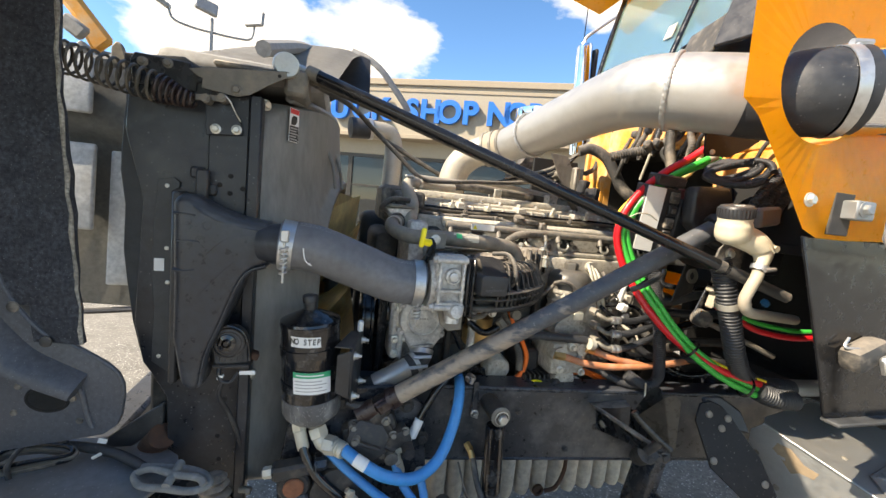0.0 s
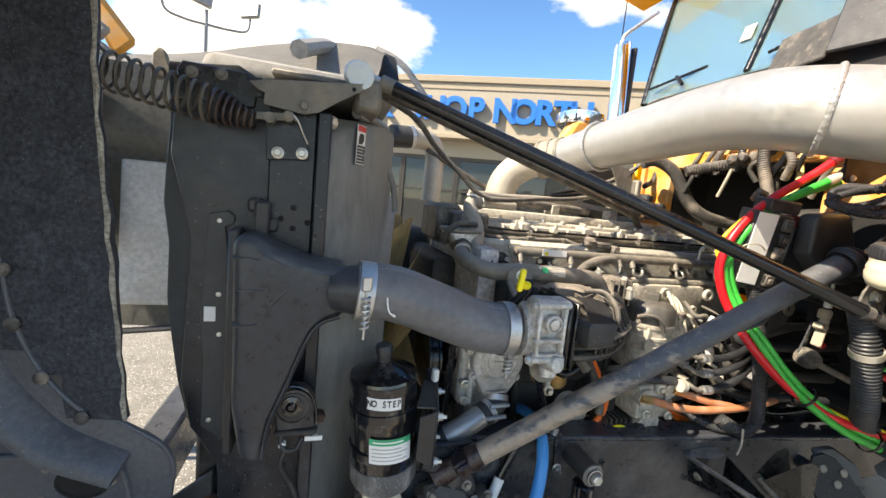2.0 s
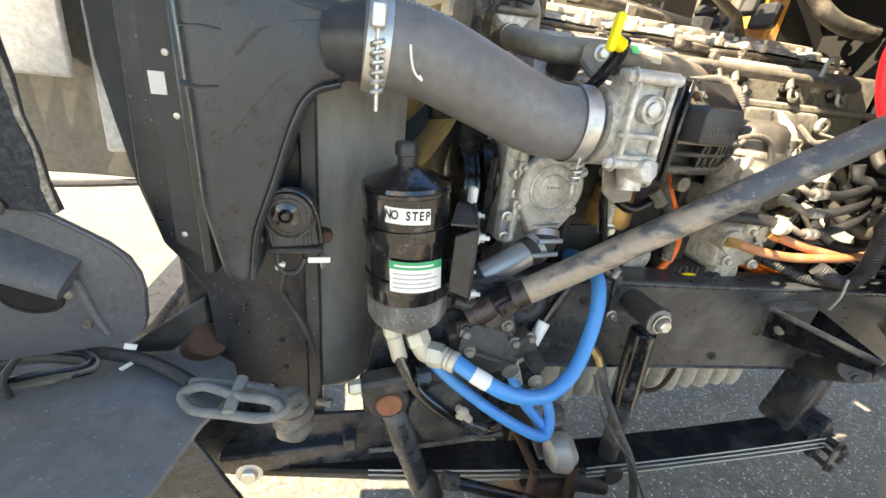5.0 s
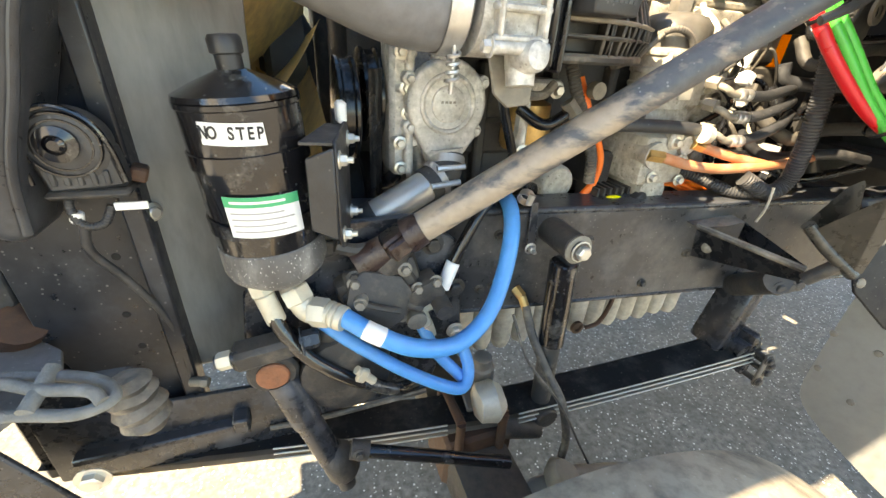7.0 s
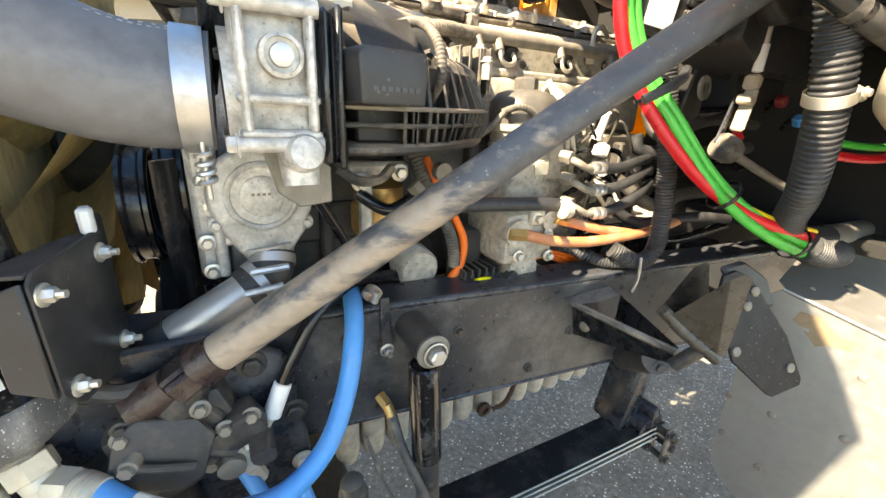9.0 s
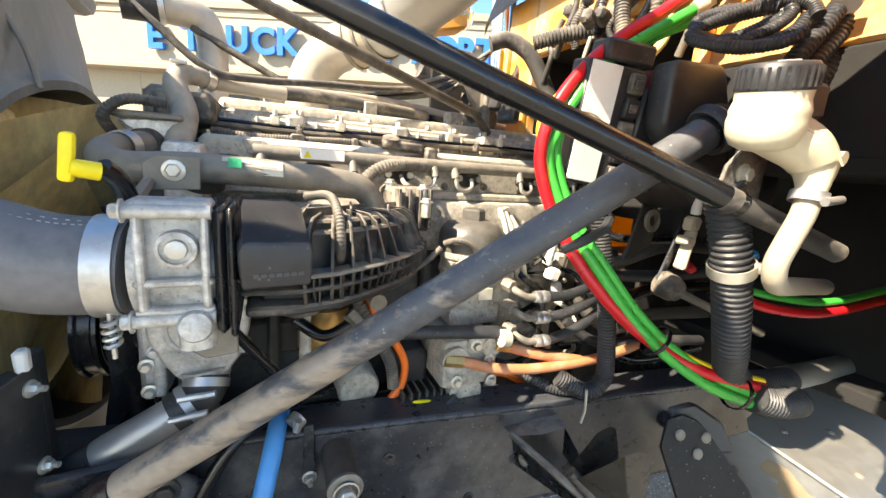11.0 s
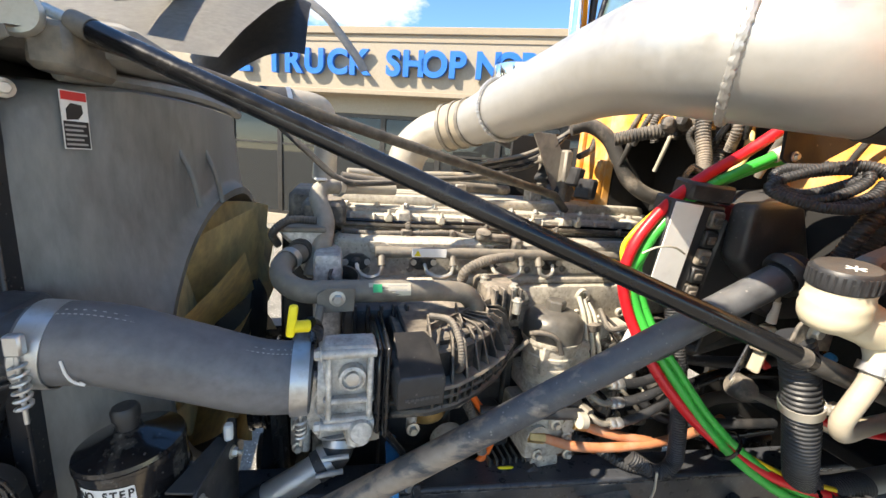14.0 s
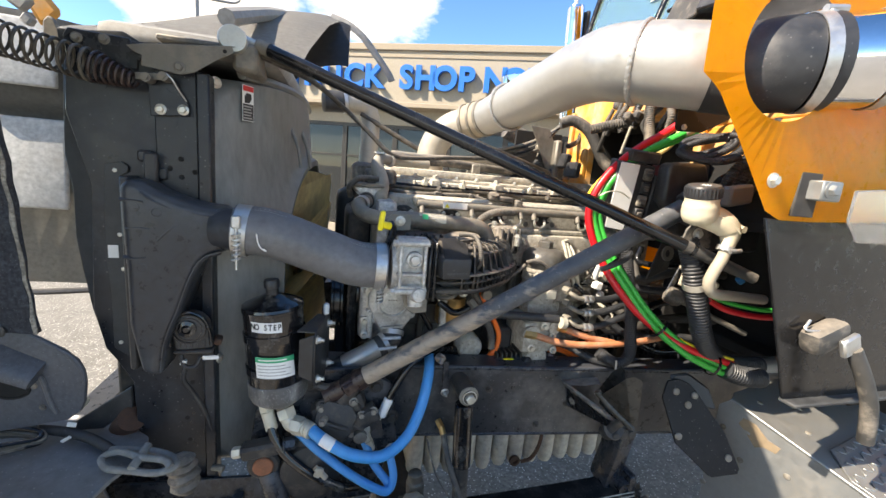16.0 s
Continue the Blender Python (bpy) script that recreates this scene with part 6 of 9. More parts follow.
vc = part("valve_cover", join(span_box((0.27, 1.54, 1.685), (1.42, 1.93, 1.705), 0.006), span_box((0.29, 1.50, 1.64), (1.40, 1.92, 1.69), 0.006), span_box((0.30, 1.60, 1.70), (1.38, 1.90, 1.735), 0.012, 2)), engine_grey, eng, "dusty ribbed valve cover")
for k in range(17):
    x = 0.33 + 0.065 * k
    # a darker plate on the face stands for the recess's shade
    part("recess", span_box((x, 1.495, 1.652), (x + 0.048, 1.502, 1.678), 0.002), dusty_steel, vc)
    if k % 4 == 2:
        part("boss", join(span_box((x - 0.012, 1.485, 1.645), (x + 0.03, 1.55, 1.70), 0.006), bolt((x + 0.01, 1.52, 1.70), (0, 0, 1), 0.009, 0.012)), engine_grey, vc)
    else:
        part("fin", span_box((x - 0.011, 1.488, 1.645), (x - 0.005, 1.53, 1.69), 0.0015), engine_grey, vc)
part("seam_strip", span_box((0.27, 1.485, 1.632), (1.42, 1.51, 1.642), 0.002), engine_dark, eng)
part("front_case", lump(join(span_box((0.14, 1.50, 0.80), (0.235, 2.0, 1.56), 0.03, 2), span_box((0.10, 1.88, 0.9), (0.24, 2.08, 1.62), 0.05, 3)), 0.004, 14), engine_dark, eng, "dark accessory case behind the fan")
part("front_shelf", join(span_box((0.20, 1.44, 1.66), (0.31, 1.75, 1.72), 0.01), span_box((0.16, 1.55, 1.60), (0.25, 1.80, 1.74), 0.015)), dusty_plastic, eng, "dusty black box at the engine's front")
# pads, pipes and the fuel rail along the head
part("fuel_rail", join(rod((0.38, 1.368, 1.612), (1.28, 1.368, 1.606), 0.0145, seg=14), *[rod((x, 1.368, 1.612), (x, 1.35, 1.580), 0.011, 0.010, 10) for x in (0.395, 0.58, 0.775, 0.83, 1.02, 1.20)]), dusty_steel, eng, "dusty fuel rail")
for x, s in ((0.335, 0.06), (0.508, 0.072), (0.695, 0.08), (0.884, -0.054), (1.065, -0.045), (1.245, -0.045)):
    pad = part("injector_pad", join(slab([(-0.035, -0.006), (-0.016, -0.02), (0.016, -0.02), (0.035, -0.006), (0.035, 0.008), (0.016, 0.022), (-0.016, 0.022), (-0.035, 0.008)], 0.007, side((x, 1.392, 1.580)), 0.002), lathe([(0.012, 0), (0.010, 0.012), (0.006, 0.016)], (x, 1.385, 1.582), (0, -1, 0), 12)), engine_dark, eng, "black injector clamp plate")
    for d_ in (-0.027, 0.027):
        part("pad_screw", rod((x + d_, 1.386, 1.581), (x + d_, 1.380, 1.581), 0.008, seg=10), zinc, pad)
    part("injector_pipe", hose([(x, 1.372, 1.580), (x + 0.1 * s, 1.355, 1.562), (x + 0.5 * s, 1.347, 1.552), (x + 0.9 * s, 1.347, 1.560), (x + s, 1.349, 1.583)], 0.0052, 6, 8), zinc, pad)
lbm = part("rail_label", span_box((0.47, 1.3515, 1.603), (0.56, 1.3535, 1.625), 0.0005), white_label, eng, "white and blue hazard sticker")
part("label_triangle", slab([(0.475, 1.606), (0.493, 1.606), (0.484, 1.621)], 0.0006, side((0, 1.3512, 0)), 0), yellow_plastic, lbm)
loom = part("loom", conduit([(0.30, 1.46, 1.648), (0.38, 1.45, 1.642), (0.50, 1.45, 1.645), (0.60, 1.45, 1.648), (0.66, 1.43, 1.635), (0.72, 1.40, 1.622), (0.80, 1.41, 1.632), (0.95, 1.44, 1.632), (1.10, 1.45, 1.635), (1.25, 1.46, 1.64)], 0.009, 0.006, 10), dusty_rubber, eng, "dusty corrugated wiring loom")
part("loom_clip", join(box((0.03, 0.02, 0.022), (0.47, 1.445, 1.645)), rod((0.468, 1.44, 1.64), (0.46, 1.40, 1.57), 0.007, seg=8)), dusty_plastic, loom)
part("loom_clip", box((0.016, 0.02, 0.02), (0.60, 1.445, 1.648)), dusty_plastic, loom)
part("sensor", join(box((0.10, 0.035, 0.022), (0.705, 1.40, 1.648), (0, 3, 0), 0.006), lathe([(0.022, 0), (0.02, 0.012), (0.01, 0.016)], (0.675, 1.40, 1.655), (0, -0.4, 1), 14), box((0.03, 0.03, 0.05), (0.77, 1.385, 1.625), (0, 5, 0), 0.006)), dusty_plastic, eng, "dusty plastic sensor block")
part("sensor_hose", conduit([(0.60, 1.33, 1.548), (0.605, 1.32, 1.575), (0.635, 1.315, 1.597), (0.68, 1.33, 1.605), (0.75, 1.36, 1.605)], 0.014, 0.007, 12), dusty_rubber, eng)
part("rear_connector", join(rod((1.15, 1.38, 1.58), (1.15, 1.38, 1.625), 0.012, seg=8), *[hose([(1.15, 1.38, 1.625), (1.155, 1.38, 1.66), (1.19, 1.39, 1.675), (1.25, 1.42, 1.66)], 0.006, 6, 8)]), fitting_cream, eng)
part("head_bracket", slab([(0.36, 1.635), (0.40, 1.635), (0.46, 1.605), (0.37, 1.605)][::-1], 0.006, side((0, 1.39, 0)), 0.002), engine_grey, eng)
part("dark_port", lathe([(0.035, 0), (0.036, 0.035), (0.030, 0.036), (0.028, 0.0)], (0.30, 1.30, 1.545), (0.1, -0.4, 0.9), 20), engine_dark, eng)
for x in (0.78, 0.98, 1.18):
    part("head_boss", lathe([(0.022, 0), (0.02, 0.012), (0.011, 0.012), (0.010, 0.004)], (x, 1.346, 1.495), (0, -1, 0), 16), engine_grey, eng)
for k in range(13):
    part("cover_bolt", bolt((0.315 + 0.085 * k, 1.552, 1.705), (0, 0, 1), 0.0075, 0.009), zinc, vc)
for k in range(9):
    x = 0.36 + 0.115 * k
    part("head_bolt", bolt((x, 1.3955, 1.558 + 0.004 * (k % 2)), (0, -1, 0), 0.007, 0.007), dusty_steel, eng)
    if k % 2:
        part("pipe_clip", join(span_box((x - 0.006, 1.445, 1.655), (x + 0.006, 1.492, 1.668), 0.002), bolt((x, 1.455, 1.668), (0, 0, 1), 0.006, 0.006)), dusty_plastic, eng)
for y, z, r in ((1.468, 1.662, 0.006), (1.478, 1.672, 0.0045)):
    part("edge_pipe", hose([(0.30 + 0.18 * q, y + 0.004 * math.sin(2.3 * q), z + 0.003 * math.sin(3.1 * q + y * 9)) for q in range(7)], r, 6, 8), (rod_dusty, rod_black)[r < 0.005], eng)
for x, z in ((0.735, 1.43), (0.80, 1.41), (0.90, 1.425), (0.97, 1.44), (1.05, 1.42), (1.12, 1.44)):
    part("casting_boss", lathe([(0.014, 0), (0.013, 0.010), (0.007, 0.010), (0.006, 0.003)], (x, 1.345, z), (0, -1, 0), 14), engine_grey, eng)
for x, y, z in ((0.424, 1.48, 1.678), (0.568, 1.46, 1.678), (0.86, 1.48, 1.68), (1.02, 1.48, 1.68)):
    part("cover_clip", join(span_box((x - 0.010, y - 0.012, z - 0.006), (x + 0.010, y + 0.02, z + 0.016), 0.003), rod((x, y - 0.008, z + 0.015), (x, y - 0.008, z + 0.027), 0.005, seg=8)), fitting_cream, eng, "pale clip")
# small ducts and cables over the valve cover
part("top_pipe", hose([(0.30, 1.62, 1.775), (0.42, 1.64, 1.765), (0.55, 1.66, 1.77), (0.70, 1.68, 1.765), (0.88, 1.72, 1.76)], 0.018, 6, 12), dusty_rubber, eng)
part("top_pipe", hose([(0.32, 1.70, 1.79), (0.5, 1.74, 1.79), (0.75, 1.78, 1.80), (1.0, 1.78, 1.78), (1.2, 1.75, 1.76)], 0.012, 6, 10), pale_pipe, eng)
for s_, c_ in (((0.05, 0.05, 0.04), (0.42, 1.64, 1.745)), ((0.04, 0.05, 0.05), (0.68, 1.68, 1.75)), ((0.05, 0.04, 0.06), (0.95, 1.66, 1.745))):
    part("top_clip", box(s_, c_, (0, 0, 12)), engine_grey, eng)
part("cover_cable", hose([(-0.10, 1.21, 1.985), (0.02, 1.35, 1.965), (0.117, 1.5, 1.919), (0.203, 1.5, 1.849), (0.296, 1.5, 1.776), (0.40, 1.52, 1.772), (0.54, 1.55, 1.788), (0.68, 1.58, 1.80), (0.83, 1.62, 1.825)], 0.0085, 8, 10), dusty_rubber, eng, "thin dusty cable")
part("oil_pan", span_box((0.42, 1.40, 0.50), (1.36, 1.90, 0.86), 0.04, 3), pan_cream, eng, "pale ribbed oil pan")
for k in range(13):
    part("pan_rib", lathe([(0.026, 0), (0.034, 0.03), (0.036, 0.30), (0.030, 0.34)], (0.45 + 0.075 * k, 1.385, 0.505 + 0.008 * (k % 2)), (0, 0, 1), 14), pan_cream, eng)
part("pan_drain", lathe([(0.024, 0), (0.024, 0.012), (0.014, 0.013), (0.012, 0.004)], (0.885, 1.352, 0.54), (0, -1, 0), 18), rusty, eng)
part("pan_cable", hose([(0.975, 1.32, 0.76), (0.98, 1.32, 0.65), (0.95, 1.32, 0.57), (0.905, 1.33, 0.545)], 0.008, 6, 8), rusty, eng)

# ---- coolant parts at the engine's front ----
tst = thing("thermostat_housing", (0.22, 1.45, 1.6), "dusty cast aluminium thermostat housing", "housing")
part("casting", join(slab([(0.155, 1.66), (0.26, 1.665), (0.262, 1.64), (0.255, 1.56), (0.225, 1.53), (0.205, 1.56), (0.185, 1.62), (0.155, 1.645)][::-1], 0.09, side((0, 1.47, 0)), 0.01)), aluminium_cast, tst)
part("flange", span_box((0.15, 1.37, 1.655), (0.262, 1.48, 1.668), 0.004), dusty_steel, tst)
part("loom", conduit([(0.15, 1.40, 1.62), (0.145, 1.36, 1.655), (0.18, 1.36, 1.685), (0.24, 1.37, 1.685)], 0.010, 0.006, 10), dusty_rubber, tst)
part("pipe_stub", rod((0.21, 1.44, 1.615), (0.20, 1.355, 1.609), 0.030, 0.028, 20), engine_dark, tst)
cool = thing("coolant_hose", (0.25, 1.4, 1.6), "dusty grey coolant hose bent over the engine front", "hose")
part("hose", hose([(0.30, 1.515, 1.752), (0.272, 1.49, 1.757), (0.248, 1.468, 1.752), (0.240, 1.45, 1.729), (0.258, 1.42, 1.676), (0.250, 1.39, 1.618), (0.236, 1.36, 1.55)], [0.0195] * 12 + [0.0195 + 0.0002 * q for q in range(37)], 8, 18), hose_pale, cool)
part("clamp", band((0.296, 1.512, 1.752), (0.284, 1.502, 1.755), 0.0215), steel, cool)
part("stub", hose([(0.295, 1.512, 1.753), (0.36, 1.54, 1.752), (0.45, 1.56, 1.752)], 0.016, 6, 14), pale_pipe, cool, "dusty pale pipe stub")
part("cap_tab", box((0.03, 0.02, 0.006), (0.246, 1.462, 1.776), (0, 0, 10), 0.002), white_label, cool, "white tab")
brp = thing("breather_pipe", (0.35, 1.17, 1.58), "dusty grey steel crossover pipe with hot-surface sticker", "pipe")
part("pipe", hose([(0.203, 1.36, 1.610), (0.173, 1.29, 1.600), (0.182, 1.22, 1.586), (0.225, 1.176, 1.577), (0.30, 1.162, 1.581), (0.42, 1.172, 1.577), (0.515, 1.188, 1.570), (0.565, 1.195, 1.558), (0.592, 1.20, 1.525), (0.598, 1.20, 1.490)], 0.0225, 10, 20), dusty_steel, brp)
part("clamp", band((0.187, 1.325, 1.606), (0.180, 1.305, 1.603), 0.024), steel, brp)
part("flange", slab([(0.545, -0.0), (0.57, 0.042), (0.63, 0.038), (0.66, 0.0), (0.625, -0.038), (0.565, -0.034)], 0.008, Matrix.Translation((0, 1.20, 1.492)), 0.003), dusty_steel, brp)
stk_bm = bmesh.new()
cols_ = [[stk_bm.verts.new(V(0.345 + 0.085 * u, 1.1655 + 0.0075 * u, 1.5812 - 0.0037 * u) + V(0, -0.0233 * math.cos(radians(a)), 0.0233 * math.sin(radians(a)))) for a in (-8, 8, 24, 40, 56)] for u in (0, 0.5, 1)]
for a, b in zip(cols_, cols_[1:]):
    for i in range(4):
        stk_bm.faces.new((a[i], b[i], b[i + 1], a[i + 1]))
st_ = part("sticker", stk_bm, fitting_cream, brp, "pale green and white sticker")
part("sticker_mark", box((0.018, 0.0006, 0.016), (0.362, 1.1440, 1.592), (-30, 2, 5), 0), green_label, st_)
part("sticker_text", join(box((0.04, 0.0006, 0.0025), (0.402, 1.1460, 1.5965), (-32, 2, 5), 0), box((0.038, 0.0006, 0.0025), (0.402, 1.1440, 1.588), (-26, 2, 5), 0)), pale_ink, st_)
bb = thing("pipe_bracket", (0.27, 1.13, 1.55), "folded steel bracket bolted across the pipe", "bracket")
part("plate", slab([(-0.036, -0.018), (-0.028, -0.024), (0.032, -0.022), (0.034, 0.024), (-0.02, 0.024), (-0.036, 0.012)], 0.004, side((0.285, 1.135, 1.573)), 0.001), dusty_steel, bb)
part("leg", hose([(0.256, 1.13, 1.56), (0.252, 1.10, 1.545), (0.25, 1.06, 1.53)], 0.008, 5, 8), dusty_steel, bb)
part("bolt", bolt((0.286, 1.131, 1.577), (0, -1, 0), 0.010, 0.009), zinc, bb)
dip = thing("dipstick_handle", (0.215, 1.0, 1.59), "bright yellow plastic dipstick handle", "dipstick")
part("grip", lump(join(box((0.014, 0.013, 0.052), (0.218, 0.998, 1.592), (0, 6, 0), 0.005, 2), rod((0.218, 0.998, 1.582), (0.240, 1.01, 1.578), 0.009, 0.010, 12)), 0.001, 40), yellow_plastic, dip)
part("tube", hose([(0.242, 1.01, 1.583), (0.252, 1.03, 1.565), (0.25, 1.08, 1.52), (0.24, 1.15, 1.46)], 0.011, 6, 10), rod_black, dip)

# ---- throttle valve and intake manifold ----
thr = thing("throttle_valve", (0.305, 1.05, 1.46), "cast aluminium throttle valve body with long bolts", "throttle valve")
part("body", lump(box((0.078, 0.055, 0.135), (0.303, 1.030, 1.476), (0, 0, 0), 0.012, 2), 0.0012, 50), aluminium_cast, thr)
part("rear_body", lump(box((0.07, 0.07, 0.11), (0.303, 1.09, 1.455), (0, 0, 0), 0.016, 2), 0.0012, 50), aluminium_cast, thr)
part("bore", rod((0.255, 1.07, 1.458), (0.345, 1.07, 1.458), 0.066, seg=28), aluminium_cast, thr)
part("top_plate", lump(span_box((0.262, 0.988, 1.538), (0.346, 1.035, 1.55), 0.004), 0.0012, 50), aluminium_cast, thr)
part("rib", span_box((0.268, 0.985, 1.42), (0.277, 1.004, 1.538), 0.003), aluminium_cast, thr)
part("cross_rib", span_box((0.264, 0.987, 1.448), (0.345, 1.004, 1.458), 0.003), aluminium_cast, thr)
part("cross_rib", span_box((0.264, 0.987, 1.414), (0.345, 1.004, 1.423), 0.003), aluminium_cast, thr)
part("rib", span_box((0.333, 0.985, 1.42), (0.342, 1.004, 1.538), 0.003), aluminium_cast, thr)
part("boss", lathe([(0.022, 0), (0.021, 0.014), (0.017, 0.016), (0.017, 0.010), (0.012, 0.010), (0.011, 0.016)], (0.309, 1.0, 1.494), (0, -1, 0), 24), aluminium_cast, thr)
part("cap_plug", lathe([(0.0115, 0), (0.0105, 0.004), (0.006, 0.005)], (0.309, 0.988, 1.494), (0, -1, 0), 16), steel, thr)
for y, z in ((0.99, 1.538), (0.992, 1.408), (1.09, 1.50), (1.12, 1.408)):
    part("long_bolt", join(rod((0.262, y, z), (0.346, y, z), 0.0085, seg=10), bolt((0.262, y, z), (-1, 0, 0), 0.009, 0.010)), aluminium_cast, thr)
part("spigot", join(lathe([(0.022, 0), (0.02, 0.03), (0.017, 0.035), (0.0, 0.037)], (0.322, 1.01, 1.395), (0.05, -0.55, 0.1), 20), rod((0.322, 1.02, 1.41), (0.322, 1.01, 1.36), 0.024, 0.02)), aluminium_cast, thr)
part("foot_plate", slab([(0.285, 1.40), (0.365, 1.39), (0.365, 1.33), (0.325, 1.325), (0.30, 1.345)][::-1], 0.006, side((0, 1.05, 0)), 0.002), dusty_steel, thr)
part("collar", box((0.022, 0.145, 0.15), (0.360, 1.067, 1.463), (0, 0, 0), 0.02, 3), rubber, thr)
part("gasket", join(box((0.014, 0.155, 0.16), (0.353, 1.065, 1.463), (0, 0, 0), 0.006), box((0.008, 0.165, 0.165), (0.366, 1.065, 1.463), (0, 0, 0), 0.003)), rod_black, thr, "black rubber gasket flange")

man = thing("intake_manifold", (0.5, 1.12, 1.45), "dusty black ribbed plastic intake manifold", "intake manifold")
out = [(0.366, 1.0), (0.44, 0.995), (0.50, 1.01), (0.56, 1.045), (0.63, 1.10), (0.685, 1.165), (0.715, 1.24), (0.72, 1.36), (0.37, 1.36), (0.366, 1.15)]
cen = V(0.52, 1.2, 0)


def plan(scale, z, thick):
    return slab([(cen.x + (x - cen.x) * scale, cen.y + (y - cen.y) * scale) for x, y in out], thick, Matrix.Translation((0, 0, z)), 0.004)


part("shell", plan(0.80, 1.405, 0.10), manifold_black, man)
part("top_shell", plan(0.68, 1.50, 0.018), manifold_black, man)
part("flange", plan(1.0, 1.446, 0.006), dusty_steel, man, "dust-covered flange edge")
part("lower_lip", plan(0.97, 1.425, 0.006), manifold_black, man)
part("bottom_lip", plan(0.93, 1.392, 0.014), manifold_black, man)
pts = [(0.45, 0.998), (0.49, 1.006), (0.525, 1.022), (0.56, 1.046), (0.59, 1.068), (0.62, 1.092), (0.65, 1.122), (0.675, 1.152), (0.697, 1.187), (0.71, 1.225), (0.715, 1.265)]
for x, y in pts:
    d = (V(x, y, 0) - cen).normalized()
    q = V(x, y, 0)
    part("rib", slab([(0.0, 1.45), (-0.004, 1.453), (-0.03, 1.512), (-0.05, 1.524), (-0.11, 1.526), (-0.11, 1.40), (-0.012, 1.405)], 0.005, facing(q - d * 0.004, d, (0, 0, 1)), 0.0008), manifold_black, man)
    part("low_rib", slab([(-0.004, 1.452), (-0.004, 1.425), (-0.02, 1.395), (-0.05, 1.395), (-0.05, 1.452)], 0.003, facing(q - d * 0.004 + V(0.012, 0.004, 0), d, (0, 0, 1)), 0.0006), manifold_black, man)
for (xa, ya), (xb, yb) in zip(pts, pts[1:]):
    q = V((xa + xb) / 2, (ya + yb) / 2, 0)
    d = (q - cen).normalized()
    part("fin", slab([(-0.006, 1.446), (-0.010, 1.398), (-0.05, 1.398), (-0.05, 1.446)], 0.003, facing(q - d * 0.006, d, (0, 0, 1)), 0.0006), manifold_black, man)
for k in range(6):
    part("top_web", box((0.11, 0.004, 0.02), (0.46 + 0.04 * k, 1.10 + 0.03 * k, 1.522), (0, 0, 35 if k % 2 else 80), 0.001), dusty_plastic, man)
part("socket", lump(join(span_box((0.64, 1.24, 1.47), (0.73, 1.36, 1.56), 0.01), *[span_box((0.645 + 0.022 * k, 1.215, 1.48), (0.651 + 0.022 * k, 1.25, 1.56), 0.001) for k in range(4)]), 0.002, 40), dusty_plastic, man)
for x, y, z in ((0.705, 1.24, 1.56), (0.70, 1.205, 1.535), (0.43, 1.02, 1.512), (0.65, 1.30, 1.565)):
    part("bolt", join(rod((x, y, z - 0.03), (x, y, z), 0.010, seg=10), bolt((x, y, z), (0, 0, 1), 0.009, 0.007)), zinc, man)
AM = facing((0.378, 0.950, 1.452), (0.993, 0.12, 0), (0, 0, 1))
act = part("actuator_box", slab([(0.0, 0.0), (0.078, 0.0), (0.081, 0.045), (0.077, 0.055), (0.003, 0.057), (-0.003, 0.047)], -0.10, AM, 0.004, 3), black_plastic, man, "smooth black plastic actuator cover")
part("sloping_top", sheet_through([AM @ V(0.002, 0.054, -0.002), AM @ V(0.078, 0.052, -0.002), AM @ V(0.073, 0.092, -0.038), AM @ V(0.066, 0.096, -0.08), AM @ V(0.01, 0.098, -0.08), AM @ V(0.004, 0.094, -0.038)], 0.012), black_plastic, act)
part("top_pad", slab([(0.012, 0.055), (0.066, 0.055), (0.064, 0.095), (0.014, 0.097)], 0.004, AM @ Matrix.Translation((0, -0.03, -0.033)) @ pose(0, 0.04, 0, -38), 0.002), dusty_plastic, act)
part("part_number", join(*[slab([(0.012 + 0.0085 * k, 0.014), (0.018 + 0.0085 * k, 0.014), (0.018 + 0.0085 * k, 0.019), (0.012 + 0.0085 * k, 0.019)], 0.0008, AM, 0) for k in range(7)]), stamp_grey, act)
part("cable", conduit([(0.505, 1.05, 1.46), (0.50, 1.01, 1.49), (0.498, 1.02, 1.53), (0.49, 1.06, 1.555), (0.46, 1.10, 1.55)], 0.007, 0.005, 10), dusty_rubber, man)
part("under_cable", conduit([(0.54, 1.08, 1.39), (0.60, 1.12, 1.395), (0.66, 1.16, 1.405), (0.70, 1.18, 1.42), (0.725, 1.17, 1.45)], 0.006, 0.005, 10), dusty_rubber, man)
fl2 = thing("breather_can", (0.55, 1.30, 1.48), "dusty round black plastic breather cover", "breather")
part("can", lathe([(0.075, -0.10), (0.078, 0.0), (0.072, 0.016), (0.05, 0.026), (0.0, 0.03)], (0.54, 1.285, 1.50), (0, 0, 1), 28), dusty_plastic, fl2)
part("channel", lump(span_box((0.30, 1.22, 1.44), (0.46, 1.36, 1.52), 0.02, 2), 0.004, 20), black_plastic, fl2)
for k in range(5):
    part("rib", span_box((0.32 + 0.028 * k, 1.205, 1.44), (0.328 + 0.028 * k, 1.225, 1.53), 0.002), black_plastic, fl2)

# ---- pump, pulleys, belt ----
wp = thing("water_pump", (0.28, 1.24, 1.25), "cast aluminium water pump cover with outlet neck", "water pump")
WX, WZ = 0.293, 1.306
ol = [(0.080 * math.cos(radians(a)), 0.080 * math.sin(radians(a))) for a in range(-35, 216, 10)]
ol += [(-0.060, -0.062), (-0.045, -0.088), (-0.036, -0.10), (0.038, -0.10), (0.046, -0.088), (0.066, -0.060)]
